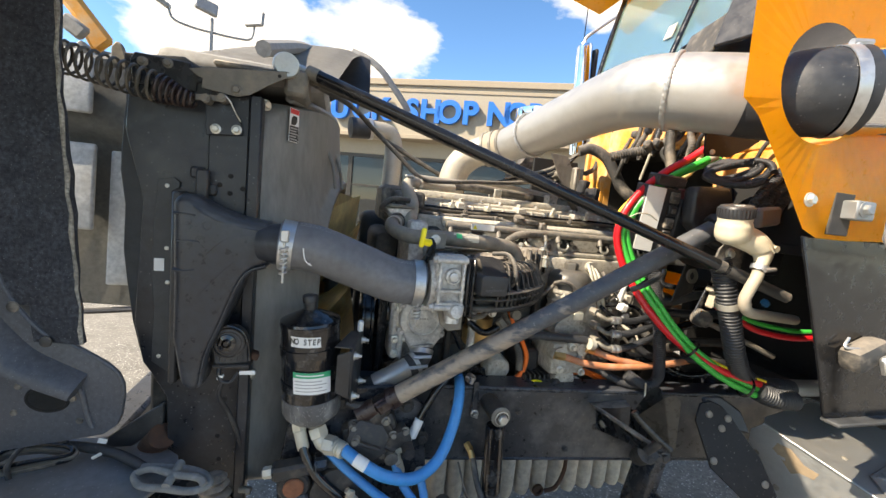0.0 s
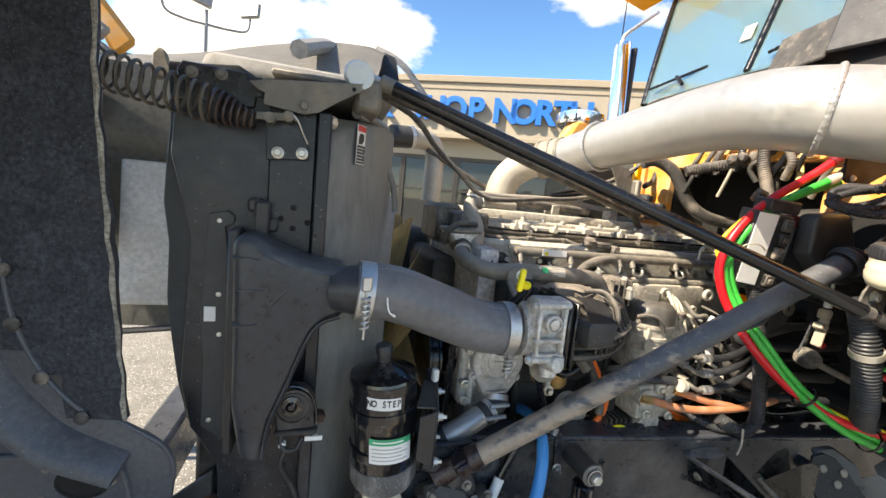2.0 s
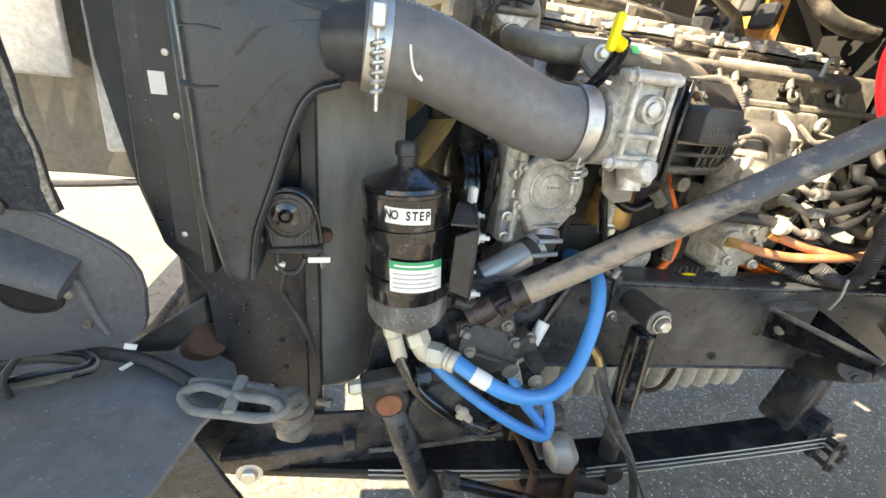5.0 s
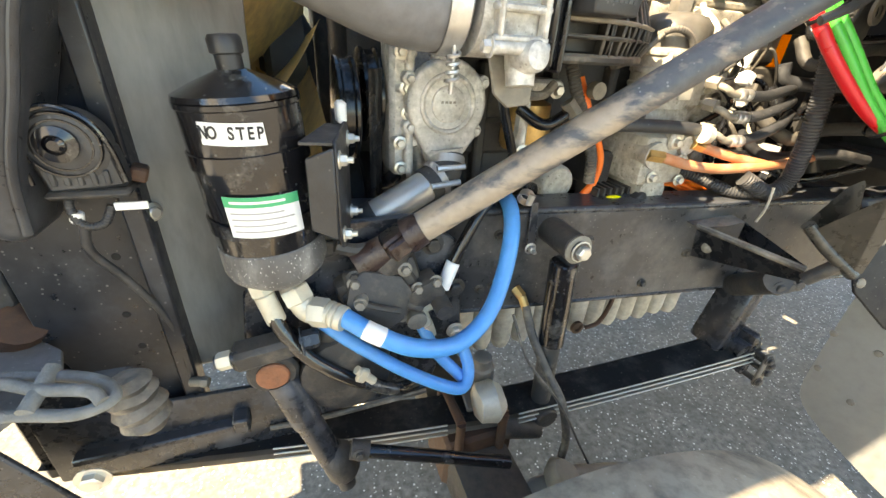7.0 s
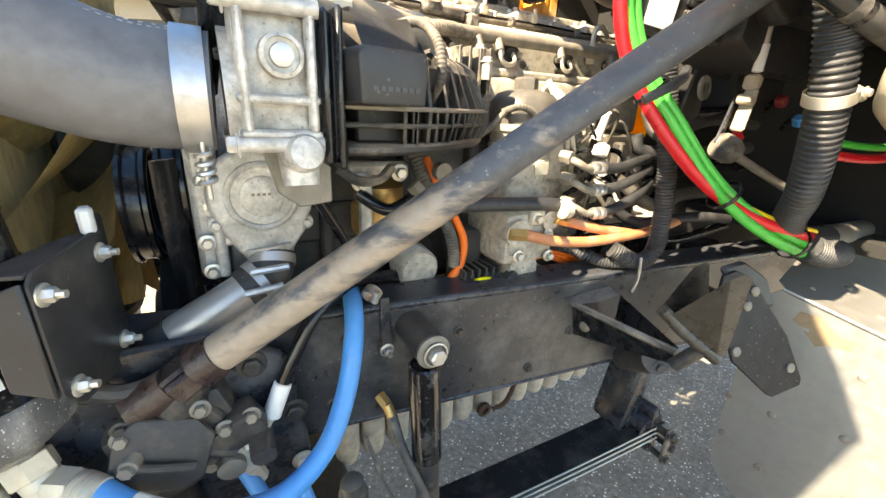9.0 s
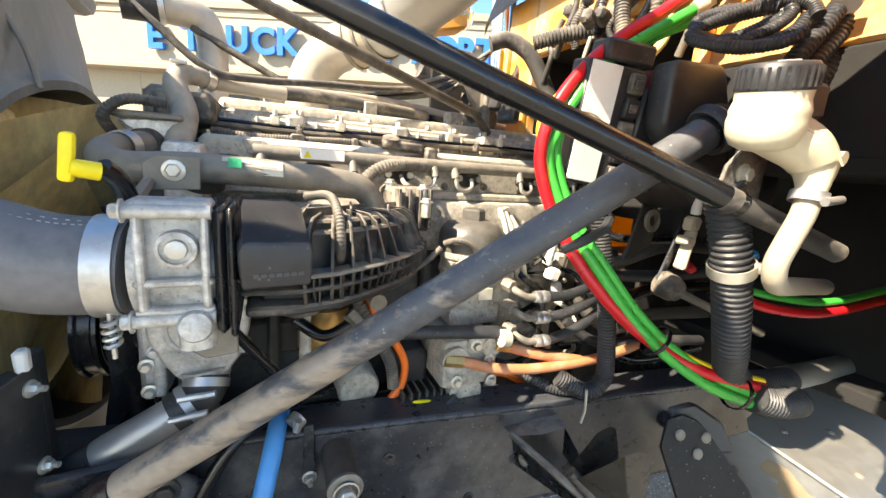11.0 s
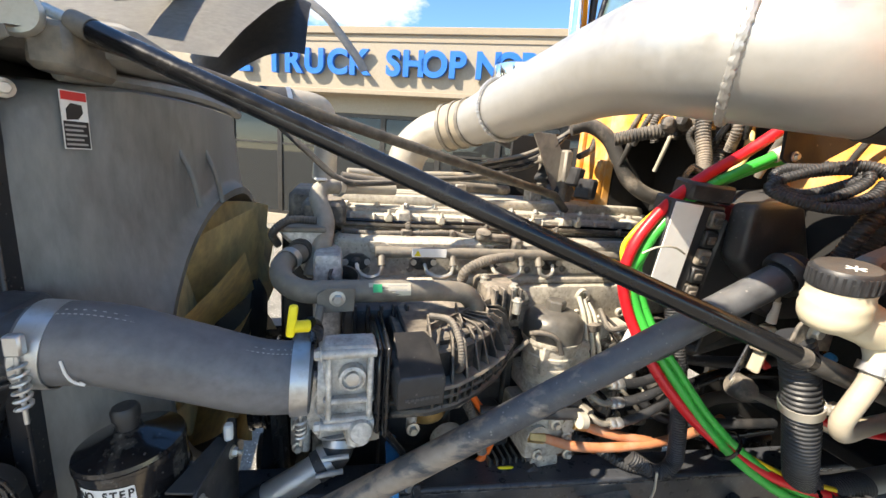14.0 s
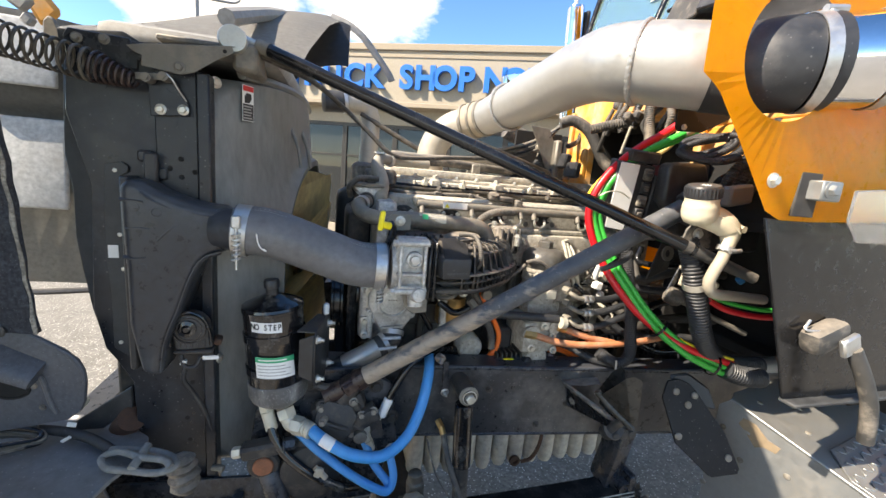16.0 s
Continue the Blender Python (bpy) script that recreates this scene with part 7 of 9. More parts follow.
part("cover", slab(ol, 0.036, side((WX, 1.246, WZ)), 0.010, 4), aluminium_cast, wp, smooth=60)
part("ring_ridge", lathe([(0.044, -0.004), (0.047, 0.003), (0.051, 0.005), (0.055, 0.003), (0.058, -0.004)], (WX, 1.210, WZ), (0, -1, 0), 48, caps=False), aluminium_cast, wp)
part("centre_pad", lathe([(0.034, -0.004), (0.033, 0.002), (0.030, 0.004), (0.0, 0.0035)], (WX, 1.210, WZ), (0, -1, 0), 40), aluminium_cast, wp)
part("cast_mark", join(*[slab([(-0.016 + 0.008 * k, 0.002), (-0.011 + 0.008 * k, 0.002), (-0.011 + 0.008 * k, 0.006), (-0.016 + 0.008 * k, 0.006)], 0.0006, side((WX, 1.2064, WZ)), 0) for k in range(4)]), dusty_steel, wp)
part("neck", lathe([(0.046, 0.0), (0.042, 0.010), (0.0385, 0.02), (0.036, 0.03)], (WX + 0.003, 1.238, WZ - 0.088), (0.08, -0.16, -1), 32), aluminium_cast, wp, smooth=60)
for a in (28, 100, 150, 212, 322):
    x, z = WX + 0.083 * math.cos(radians(a)), WZ + 0.083 * math.sin(radians(a))
    part("lug", join(rod((x, 1.25, z), (x, 1.222, z), 0.013, seg=14, edge=0.003), bolt((x, 1.222, z), (0, -1, 0), 0.008, 0.009)), aluminium_cast, wp)
fc = thing("pump_bracket", (0.21, 1.26, 1.3), "cast aluminium accessory bracket with bolts", "bracket")
part("casting", lump(join(span_box((0.19, 1.25, 1.16), (0.235, 1.34, 1.42), 0.01), span_box((0.20, 1.235, 1.32), (0.245, 1.27, 1.335), 0.004), span_box((0.195, 1.235, 1.38), (0.24, 1.27, 1.395), 0.004), span_box((0.195, 1.235, 1.22), (0.245, 1.27, 1.24), 0.004), rod((0.225, 1.24, 1.17), (0.225, 1.24, 1.42), 0.010)), 0.003, 40), aluminium_cast, fc)
for z in (1.18, 1.23, 1.285, 1.33, 1.39):
    part("bolt", bolt((0.215 + 0.012 * math.sin(z * 90), 1.236, z), (0, -1, 0), 0.009, 0.010), zinc, fc)
for x, y, z, r in ((0.118, 1.35, 1.275, 0.10), (0.168, 1.36, 1.30, 0.092)):
    pl = thing("pulley", (x, y, z), "black belt pulley with worn steel ring", "pulley", group="belt pulleys")
    part("wheel", lathe([(0.02, -0.02), (r * 0.8, -0.02), (r, -0.018), (r, -0.012), (r * 0.95, -0.008), (r * 0.95, 0.008), (r, 0.012), (r, 0.018), (r * 0.8, 0.02), (r * 0.75, 0.0), (0.02, 0.0)], (x, y, z), (1, 0, 0), 44), rod_black, pl)
    part("rim", lathe([(r * 0.86, 0.0205), (r * 0.88, 0.0212), (r * 0.90, 0.0205)], (x, y, z), (1, 0, 0), 44, caps=False), steel, pl)
idl = thing("idler_pulley", (0.205, 1.28, 1.135), "bright steel belt idler pulley", "pulley", group="belt pulleys")
part("roller", lathe([(0.012, -0.02), (0.03, -0.02), (0.032, -0.018), (0.032, 0.018), (0.03, 0.02), (0.012, 0.02)], (0.165, 1.385, 1.10), (1, 0, 0), 28), chrome, idl)
part("arm", hose([(0.19, 1.385, 1.10), (0.22, 1.36, 1.12), (0.245, 1.33, 1.18)], 0.018, 5, 10), black_paint, idl)
blt = thing("drive_belt", (0.17, 1.3, 1.2), "black ribbed drive belt running over the pulleys", "belt")
part("belt", sweep(glide([(0.165, 1.255, 1.36), (0.165, 1.258, 1.28), (0.167, 1.275, 1.16), (0.17, 1.30, 1.05), (0.17, 1.33, 0.98)], 8), 0.022, 8, flat=0.18), rod_black, blt)
lh = thing("lower_coolant_hose", (0.25, 1.2, 1.12), "grey coolant elbow hose with steel clamps", "hose")
part("hose", hose([(0.300, 1.224, 1.205), (0.298, 1.216, 1.190), (0.290, 1.208, 1.176), (0.270, 1.20, 1.164), (0.248, 1.194, 1.154)], 0.035, 8, 20), rubber, lh)
part("tube", hose([(0.262, 1.197, 1.160), (0.21, 1.188, 1.135), (0.165, 1.185, 1.112), (0.12, 1.185, 1.084)], 0.031, 6, 22), silver_pipe, lh, "bare aluminium outlet tube")
part("end_hose", rod((0.150, 1.185, 1.103), (0.095, 1.187, 1.07), 0.0345, 0.034, 20), rubber, lh)
for a, b in (((0.299, 1.222, 1.200), (0.297, 1.214, 1.187)), ((0.278, 1.203, 1.168), (0.266, 1.199, 1.162))):
    part("clamp", band(a, b, 0.036), steel, lh)
part("clamp_screw", join(rod((0.262, 1.168, 1.196), (0.318, 1.166, 1.199), 0.006, seg=8), rod((0.250, 1.158, 1.165), (0.306, 1.155, 1.172), 0.006, seg=8)), steel, lh)
# pulley added as a dark closure over the sunlit gap below the fan
crk = thing("crank_pulley", (0.15, 1.42, 1.03), "dark crankshaft pulley added to close the gap below the belt", "pulley")
part("damper", lathe([(0.05, 0.0), (0.12, 0.0), (0.135, 0.004), (0.135, 0.03), (0.125, 0.034), (0.135, 0.038), (0.135, 0.065), (0.06, 0.07)], (0.115, 1.42, 1.03), (1, 0, 0), 36), shade_black, crk)
part("hub", lathe([(0.05, 0.0), (0.05, 0.02), (0.03, 0.024), (0.0, 0.024)], (0.115, 1.42, 1.03), (-1, 0, 0), 24), engine_dark, crk)
drn = thing("black_drain_tube", (0.38, 1.15, 1.3), "thin black rubber tube", "hose")
part("tube", hose([(0.335, 1.08, 1.38), (0.36, 1.12, 1.32), (0.40, 1.15, 1.25), (0.44, 1.18, 1.18)], 0.009, 6, 10), rod_black, drn)

# ---- middle: filter, oil cooler, pumps ----
flt = thing("oil_filter", (0.835, 1.25, 1.3), "dusty grey canister filter with hex cap", "filter")
part("cap", lathe([(0.077, 0), (0.077, 0.025), (0.074, 0.045), (0.060, 0.062), (0.035, 0.070), (0.0, 0.072)], (0.835, 1.25, 1.425), (0, 0, 1), 36), dome_grey, flt)
part("hex", lathe([(0.026, 0), (0.026, 0.022), (0.022, 0.026)], (0.835, 1.25, 1.494), (0, 0, 1), 6), dome_grey, flt)
part("body", lathe([(0.066, 0), (0.068, 0.04), (0.071, 0.042), (0.071, 0.05), (0.068, 0.052), (0.069, 0.07), (0.073, 0.072), (0.073, 0.08), (0.069, 0.083), (0.070, 0.105), (0.076, 0.108), (0.079, 0.115), (0.079, 0.122)], (0.835, 1.25, 1.304), (0, 0, 1), 36), engine_grey, flt)
part("housing", lump(join(span_box((0.77, 1.20, 1.255), (0.90, 1.34, 1.31), 0.015, 2), span_box((0.86, 1.20, 1.30), (0.93, 1.34, 1.42), 0.012), rod((0.80, 1.20, 1.285), (0.80, 1.34, 1.285), 0.03), span_box((0.78, 1.19, 1.34), (0.80, 1.22, 1.42), 0.004)), 0.002, 30), engine_grey, flt)
part("spec_plate", span_box((0.825, 1.178, 1.325), (0.862, 1.182, 1.352), 0.001), fitting_cream, flt, "small pale spec plate")
part("small_cap", join(lathe([(0.026, 0), (0.026, 0.03), (0.02, 0.033)], (0.945, 1.25, 1.40), (0, 0, 1), 18), lathe([(0.02, 0.033), (0.03, 0.036), (0.03, 0.055), (0.018, 0.062)], (0.945, 1.25, 1.40), (0, 0, 1), 14)), dusty_plastic, flt)
part("cable", conduit([(0.75, 1.21, 1.45), (0.77, 1.18, 1.46), (0.80, 1.17, 1.445), (0.815, 1.165, 1.41)], 0.007, 0.005, 10), dusty_rubber, flt)
pump = thing("fuel_pump", (0.78, 1.16, 1.2), "dusty tan cast fuel pump with brass unions", "pump")
part("body", lump(join(span_box((0.735, 1.14, 1.14), (0.87, 1.30, 1.255), 0.016, 2), rod((0.80, 1.15, 1.12), (0.80, 1.28, 1.12), 0.04, seg=18), rod((0.76, 1.13, 1.215), (0.76, 1.2, 1.215), 0.03), rod((0.845, 1.13, 1.235), (0.845, 1.2, 1.235), 0.022), span_box((0.79, 1.13, 1.225), (0.83, 1.16, 1.265), 0.006)), 0.003, 40), engine_grey, pump)
for x, z in ((0.805, 1.243), (0.84, 1.205), (0.765, 1.165), (0.85, 1.155)):
    part("bolt", bolt((x, 1.132, z), (0, -1, 0), 0.009, 0.010), zinc, pump)
part("union", rod((0.735, 1.135, 1.218), (0.775, 1.13, 1.212), 0.014, seg=6), brass, pump, "brass union nut")
part("union", rod((0.855, 1.13, 1.24), (0.885, 1.128, 1.232), 0.013, seg=6), brass, pump, "brass union nut")
part("shaded_box", span_box((0.66, 1.22, 1.12), (0.735, 1.34, 1.20), 0.01), black_plastic, pump)
for k in range(7):
    part("fin", span_box((0.66 + 0.018 * k, 1.17, 1.08), (0.666 + 0.018 * k, 1.25, 1.13), 0.001), engine_dark, pump)
for nm, pp, r in (("upper", [(0.885, 1.128, 1.232), (0.94, 1.11, 1.218), (1.0, 1.10, 1.205), (1.06, 1.09, 1.195)], 0.0115), ("lower", [(0.775, 1.13, 1.212), (0.84, 1.11, 1.197), (0.92, 1.10, 1.188), (1.0, 1.09, 1.19), (1.10, 1.085, 1.195), (1.22, 1.10, 1.198), (1.34, 1.13, 1.20)], 0.0115)):
    h = thing("orange_fuel_hose", pp[0], f"salmon orange fuel hose, {nm} of the pair", "hose", group="fuel hoses")
    part("hose", hose(pp, r, 8, 14), orange_hose_m, h)
for k in range(3):
    h = thing("orange_cable", (0.95, 1.2, 1.08), "vivid orange cable dropping behind the rail", "cable", group="orange cables")
    part("cable", hose([(0.885, 1.22, 1.11), (0.93, 1.21, 1.13 - 0.008 * k), (0.99, 1.19, 1.115 - 0.014 * k), (1.06, 1.17, 1.085 - 0.016 * k), (1.14, 1.16, 1.06 - 0.01 * k)], 0.0065, 8, 10), vivid_orange, h)
h = thing("orange_drop_cable", (0.65, 1.2, 1.2), "vivid orange cable curving down the block", "cable", group="orange cables")
part("cable", hose([(0.585, 1.22, 1.36), (0.60, 1.20, 1.31), (0.64, 1.20, 1.25), (0.67, 1.20, 1.19), (0.665, 1.20, 1.135), (0.635, 1.20, 1.095), (0.62, 1.2, 1.06)], 0.009, 8, 12), vivid_orange, h)
part("loom", conduit([(0.55, 1.22, 1.40), (0.565, 1.20, 1.34), (0.60, 1.19, 1.27), (0.635, 1.19, 1.20), (0.645, 1.19, 1.14)], 0.013, 0.007, 12), dusty_rubber, h)
gf = thing("brass_filter_can", (0.51, 1.27, 1.2), "tarnished brass sediment canister", "filter")
part("can", lathe([(0.05, 0), (0.056, 0.01), (0.056, 0.06), (0.05, 0.065), (0.05, 0.10), (0.03, 0.11)], (0.515, 1.29, 1.20), (0, 0, 1), 24), brass, gf)
part("clamp", lump(join(span_box((0.44, 1.22, 1.33), (0.55, 1.28, 1.355), 0.008), span_box((0.46, 1.22, 1.19), (0.48, 1.25, 1.34), 0.006)), 0.003, 40), aluminium_cast, gf)
for x, z in ((0.455, 1.32), (0.53, 1.335), (0.47, 1.21), (0.57, 1.30)):
    part("bolt", join(bolt((x, 1.215, z), (0, -1, 0), 0.011, 0.012)), zinc, gf)
part("strap", hose([(0.41, 1.19, 1.35), (0.44, 1.18, 1.33), (0.48, 1.185, 1.33), (0.505, 1.19, 1.35)], 0.009, 6, 8), dusty_plastic, gf)
st = thing("starter_plug", (0.57, 1.24, 1.14), "round cast cover low on the block", "cover")
part("cover", lathe([(0.045, 0), (0.045, 0.05), (0.04, 0.058), (0.0, 0.06)], (0.575, 1.27, 1.135), (0.05, -1, -0.1), 24), engine_grey, st)
part("pipe", hose([(0.45, 1.22, 1.30), (0.50, 1.2, 1.27), (0.55, 1.2, 1.29), (0.60, 1.22, 1.33)], 0.012, 6, 10), rod_black, st)
part("union", join(rod((0.55, 1.2, 1.315), (0.575, 1.19, 1.285), 0.016, seg=6), rod((0.60, 1.19, 1.34), (0.60, 1.17, 1.34), 0.017, seg=12)), dusty_steel, st)
tagp = thing("paper_tag", (0.897, 1.21, 1.07), "white paper tag with a printed code", "tag")
part("paper", box((0.058, 0.002, 0.032), (0.905, 1.205, 1.078), (-25, 28, 0), 0), white_label, tagp)
yc = thing("yellow_connector", (0.70, 1.18, 1.09), "small black connector with yellow lock", "connector")
part("lock", hose([(0.675, 1.17, 1.075), (0.68, 1.165, 1.105), (0.70, 1.16, 1.112), (0.725, 1.16, 1.105), (0.728, 1.165, 1.085)], 0.005, 6, 8), yellow_plastic, yc)
part("body", join(box((0.05, 0.03, 0.035), (0.76, 1.15, 1.10), (0, -35, 0), 0.005), rod((0.72, 1.15, 1.075), (0.74, 1.15, 1.09), 0.014)), black_plastic, yc)
# crimped hoses at the side of the filter
for k, (z0, y0) in enumerate(((1.345, 1.13), (1.300, 1.12), (1.250, 1.11))):
    h = thing("crimped_hose", (0.95, y0, z0), "black hose with crimped silver ferrule and bent stub", "hose", group="crimped hoses")
    part("stub", hose([(0.885, y0 + 0.03, z0 + 0.02), (0.895, y0, z0 + 0.012), (0.915, y0 - 0.005, z0 + 0.002), (0.935, y0 - 0.005, z0)], 0.0075, 6, 10), dusty_steel, h)
    part("ferrule", lathe([(0.012, 0), (0.0135, 0.004), (0.0135, 0.014), (0.012, 0.016), (0.0135, 0.019), (0.0135, 0.03), (0.012, 0.036)], (0.935, y0 - 0.005, z0), (1, 0, -0.04), 16), steel, h)
    part("hose", hose([(0.968, y0 - 0.005, z0 - 0.001), (1.02, y0 - 0.005, z0 - 0.002 + 0.006 * k), (1.09, y0, z0 + 0.01 + 0.012 * k), (1.18, y0 + 0.04, z0 + 0.01 + 0.02 * k), (1.3, y0 + 0.12, z0)], 0.0115, 8, 12), rubber, h)
    part("union", join(rod((0.882, y0 + 0.035, z0 + 0.022), (0.888, y0 + 0.01, z0 + 0.02), 0.014, seg=6)), dusty_steel, h)
hb_ = thing("black_cross_hose", (0.75, 1.13, 1.27), "black rubber hose clipped across the filter base", "hose")
part("hose", hose([(0.62, 1.17, 1.275), (0.70, 1.15, 1.277), (0.80, 1.13, 1.275), (0.86, 1.13, 1.268), (0.90, 1.14, 1.25)], 0.014, 8, 12), rubber, hb_)
part("clip", join(rod((0.85, 1.11, 1.265), (0.868, 1.11, 1.263), 0.019, seg=14)), fitting_cream, hb_)
# busy castings, lines and plugs behind the cables
side_p = thing("engine_side_plate", (1.1, 1.3, 1.2), "dusty castings and small lines low on the engine's rear side", "engine part")
random.seed(11)
part("casting", lump(span_box((0.94, 1.28, 1.10), (1.13, 1.36, 1.42), 0.012), 0.003, 30), engine_grey, side_p)
for k in range(22):
    part("boss", lump(box((random.uniform(0.03, 0.08), 0.04, random.uniform(0.02, 0.06)), (random.uniform(0.95, 1.11), 1.27, random.uniform(1.14, 1.42)), (0, random.uniform(-20, 20), 0), 0.006), 0.003, 30), engine_grey, side_p)
for k in range(14):
    x, z = random.uniform(0.95, 1.12), random.uniform(1.2, 1.5)
    part("line", hose([(x, 1.25, z), (x + random.uniform(-0.03, 0.05), 1.2, z + random.uniform(-0.04, 0.04)), (x + random.uniform(0.0, 0.1), 1.2, z - random.uniform(0.03, 0.10)), (x + random.uniform(0.0, 0.12), 1.26, z - 0.12)], random.uniform(0.003, 0.008), 6, 8), random.choice((dusty_rubber, dusty_steel, rod_black, rod_black, engine_dark, fitting_cream)), side_p)
for k in range(16):
    part("bolt", bolt((random.uniform(0.95, 1.12), 1.247, random.uniform(1.12, 1.44)), (0, -1, 0), random.uniform(0.006, 0.012), 0.012), random.choice((zinc, dusty_steel, fitting_cream)), side_p)
part("white_plug", lump(join(rod((1.02, 1.20, 1.40), (1.02, 1.18, 1.46), 0.012, 0.008), box((0.03, 0.03, 0.03), (1.03, 1.19, 1.375), (0, 20, 0), 0.005), box((0.025, 0.02, 0.04), (1.06, 1.2, 1.33), (0, -20, 0), 0.005)), 0.002, 60), white_label, side_p, "white plastic plugs")
for k in range(3):
    part("pale_tube", hose([(0.915 + 0.016 * k, 1.27, 1.52 - 0.01 * k), (0.92 + 0.016 * k, 1.24, 1.47), (0.925 + 0.018 * k, 1.22, 1.40), (0.935 + 0.02 * k, 1.22, 1.36)], 0.0065, 6, 8), fitting_cream, side_p)

# ---- large silver intake pipe ----
sil = thing("intake_pipe", (0.76, 1.4, 2.0), "matt silver aluminium intake pipe with weld seams", "pipe")
SP = [(0.712, 1.715, 1.975), (0.735, 1.62, 1.990), (0.757, 1.45, 2.012), (0.770, 1.28, 2.028), (0.768, 1.10, 2.038), (0.753, 0.95, 2.030), (0.752, 0.875, 2.018), (0.774, 0.818, 2.008), (0.815, 0.768, 1.999), (0.875, 0.715, 1.990)]
SR = [0.072 + 0.015 * min(1.0, k / 26) for k in range(91)]
part("tube", hose(SP, SR, 10, 40), silver_pipe, sil)
for a, b in (((0.768, 0.826, 2.009), (0.783, 0.806, 2.006)), ((0.748, 1.52, 2.004), (0.750, 1.505, 2.006))):
    d = (V(b) - V(a)).normalized()
    m = turned(d).to_3x3()
    part("weld_seam", sweep([V(a) + m @ V(0.0872 * math.cos(2 * math.pi * i / 200), 0.0872 * math.sin(2 * math.pi * i / 200), 0.0008 * math.sin(i * 1.9)) for i in range(201)], [0.0058 + 0.0005 * math.sin(i * 1.25) for i in range(201)], 8), silver_pipe, sil)
part("elbow", hose([(0.525, 1.895, 1.66), (0.528, 1.89, 1.78), (0.548, 1.875, 1.87), (0.600, 1.835, 1.932), (0.665, 1.775, 1.962), (0.712, 1.715, 1.975)], 0.067, 10, 32), pale_pipe, sil, "dusty pale elbow")
part("sleeve", hose([(0.655, 1.785, 1.958), (0.690, 1.745, 1.970), (0.720, 1.69, 1.980)], 0.0765, 6, 32), stucco, sil, "dusty tan rubber joint sleeve")
for a, b, r in (((0.655, 1.785, 1.958), (0.664, 1.775, 1.961), 0.0785), ((0.690, 1.745, 1.970), (0.696, 1.736, 1.972), 0.079), ((0.714, 1.703, 1.977), (0.720, 1.690, 1.980), 0.078)):
    part("clamp_ring", band(a, b, r), dusty_steel, sil)
boot = part("boot", hose([(0.862, 0.726, 1.992), (0.89, 0.703, 1.988), (0.92, 0.685, 1.985), (0.95, 0.665, 1.982)], 0.0895, 8, 28), rubber, sil, "black rubber boot")
up = thing("upper_coolant_pipe", (0.2, 2.0, 1.9), "dusty pale coolant tube with black hose joint", "pipe")
part("pipe", hose([(0.12, 1.99, 2.01), (0.215, 2.02, 2.005), (0.245, 2.03, 1.96), (0.25, 2.03, 1.88), (0.245, 2.03, 1.74)], 0.044, 8, 16), pale_pipe, up)
part("hose", rod((0.03, 1.965, 2.0), (0.13, 1.99, 2.01), 0.048, 0.047, 18), rubber, up)
part("clamp", band((0.115, 1.987, 2.008), (0.13, 1.99, 2.01), 0.048), steel, up)
bp = thing("bypass_tube", (0.4, 2.0, 1.9), "thin dark tube sloping over the engine", "pipe")
part("tube", hose([(0.20, 2.0, 1.97), (0.38, 1.98, 1.88), (0.55, 1.95, 1.80)], 0.012, 6, 10), rod_dusty, bp)
cn = thing("intake_canister", (1.15, 2.3, 2.2), "round steel breather cap on an orange bracket", "breather cap")
part("cap", lathe([(0.13, 0), (0.135, 0.02), (0.135, 0.06), (0.125, 0.065), (0.10, 0.075), (0.0, 0.08)], (1.13, 2.25, 2.235), (0.05, 0, 1), 32), chrome, cn)
part("mount", slab([(0.98, 2.13), (1.20, 2.19), (1.20, 2.25), (1.04, 2.24)][::-1], 0.12, side((0, 2.25, 0)), 0.01), orange_dusty, cn)

# ---- firewall, cab and windscreen ----
fw = thing("cab", (1.6, 1.6, 1.2), "orange truck cab front with firewall, cowl and windscreen", "cab")
FX = 1.52
for a, b in (((FX, 0.70, 1.98), (FX + 0.05, 1.28, 2.3)), ((FX, 1.28, 2.035), (FX + 0.05, 2.05, 2.3)), ((FX, 2.05, 1.15), (FX + 0.05, 2.27, 2.3)), ((FX, 0.70, 1.84), (FX + 0.05, 1.28, 1.98))):
    part("firewall", span_box(a, b, 0.008), orange_dusty, fw, "dusty orange firewall sheet")
# two dark pads added to keep the firewall's sides from showing bright
part("far_insulation", span_box((FX + 0.004, 2.27, 1.15), (FX + 0.05, 2.60, 1.98), 0.006), shade_black, fw, "added dark pad beside the orange firewall")
part("side_insulation", span_box((FX + 0.004, 0.70, 1.60), (FX + 0.05, 1.28, 1.838), 0.006), shade_black, fw, "added dark pad beside the orange firewall")
# near-black sheets stand in for the deep shade under the cab
part("lower_insulation", join(span_box((FX + 0.62, 0.72, 0.92), (FX + 0.66, 1.92, 1.62), 0.01), span_box((FX + 0.0, 0.72, 1.58), (FX + 0.62, 1.28, 1.62), 0.005)), shade_black, fw, "added dark sheets for the shade under the cab")
# the tunnel's inner shade is painted on as near-black
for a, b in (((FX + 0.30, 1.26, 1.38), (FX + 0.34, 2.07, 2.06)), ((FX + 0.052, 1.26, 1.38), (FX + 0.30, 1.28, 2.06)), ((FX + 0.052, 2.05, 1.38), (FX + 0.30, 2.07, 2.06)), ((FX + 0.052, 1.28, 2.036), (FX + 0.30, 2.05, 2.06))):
    part("tunnel", span_box(a, b, 0), shade_black, fw, "tunnel sheet, its shade put into the dark colour")
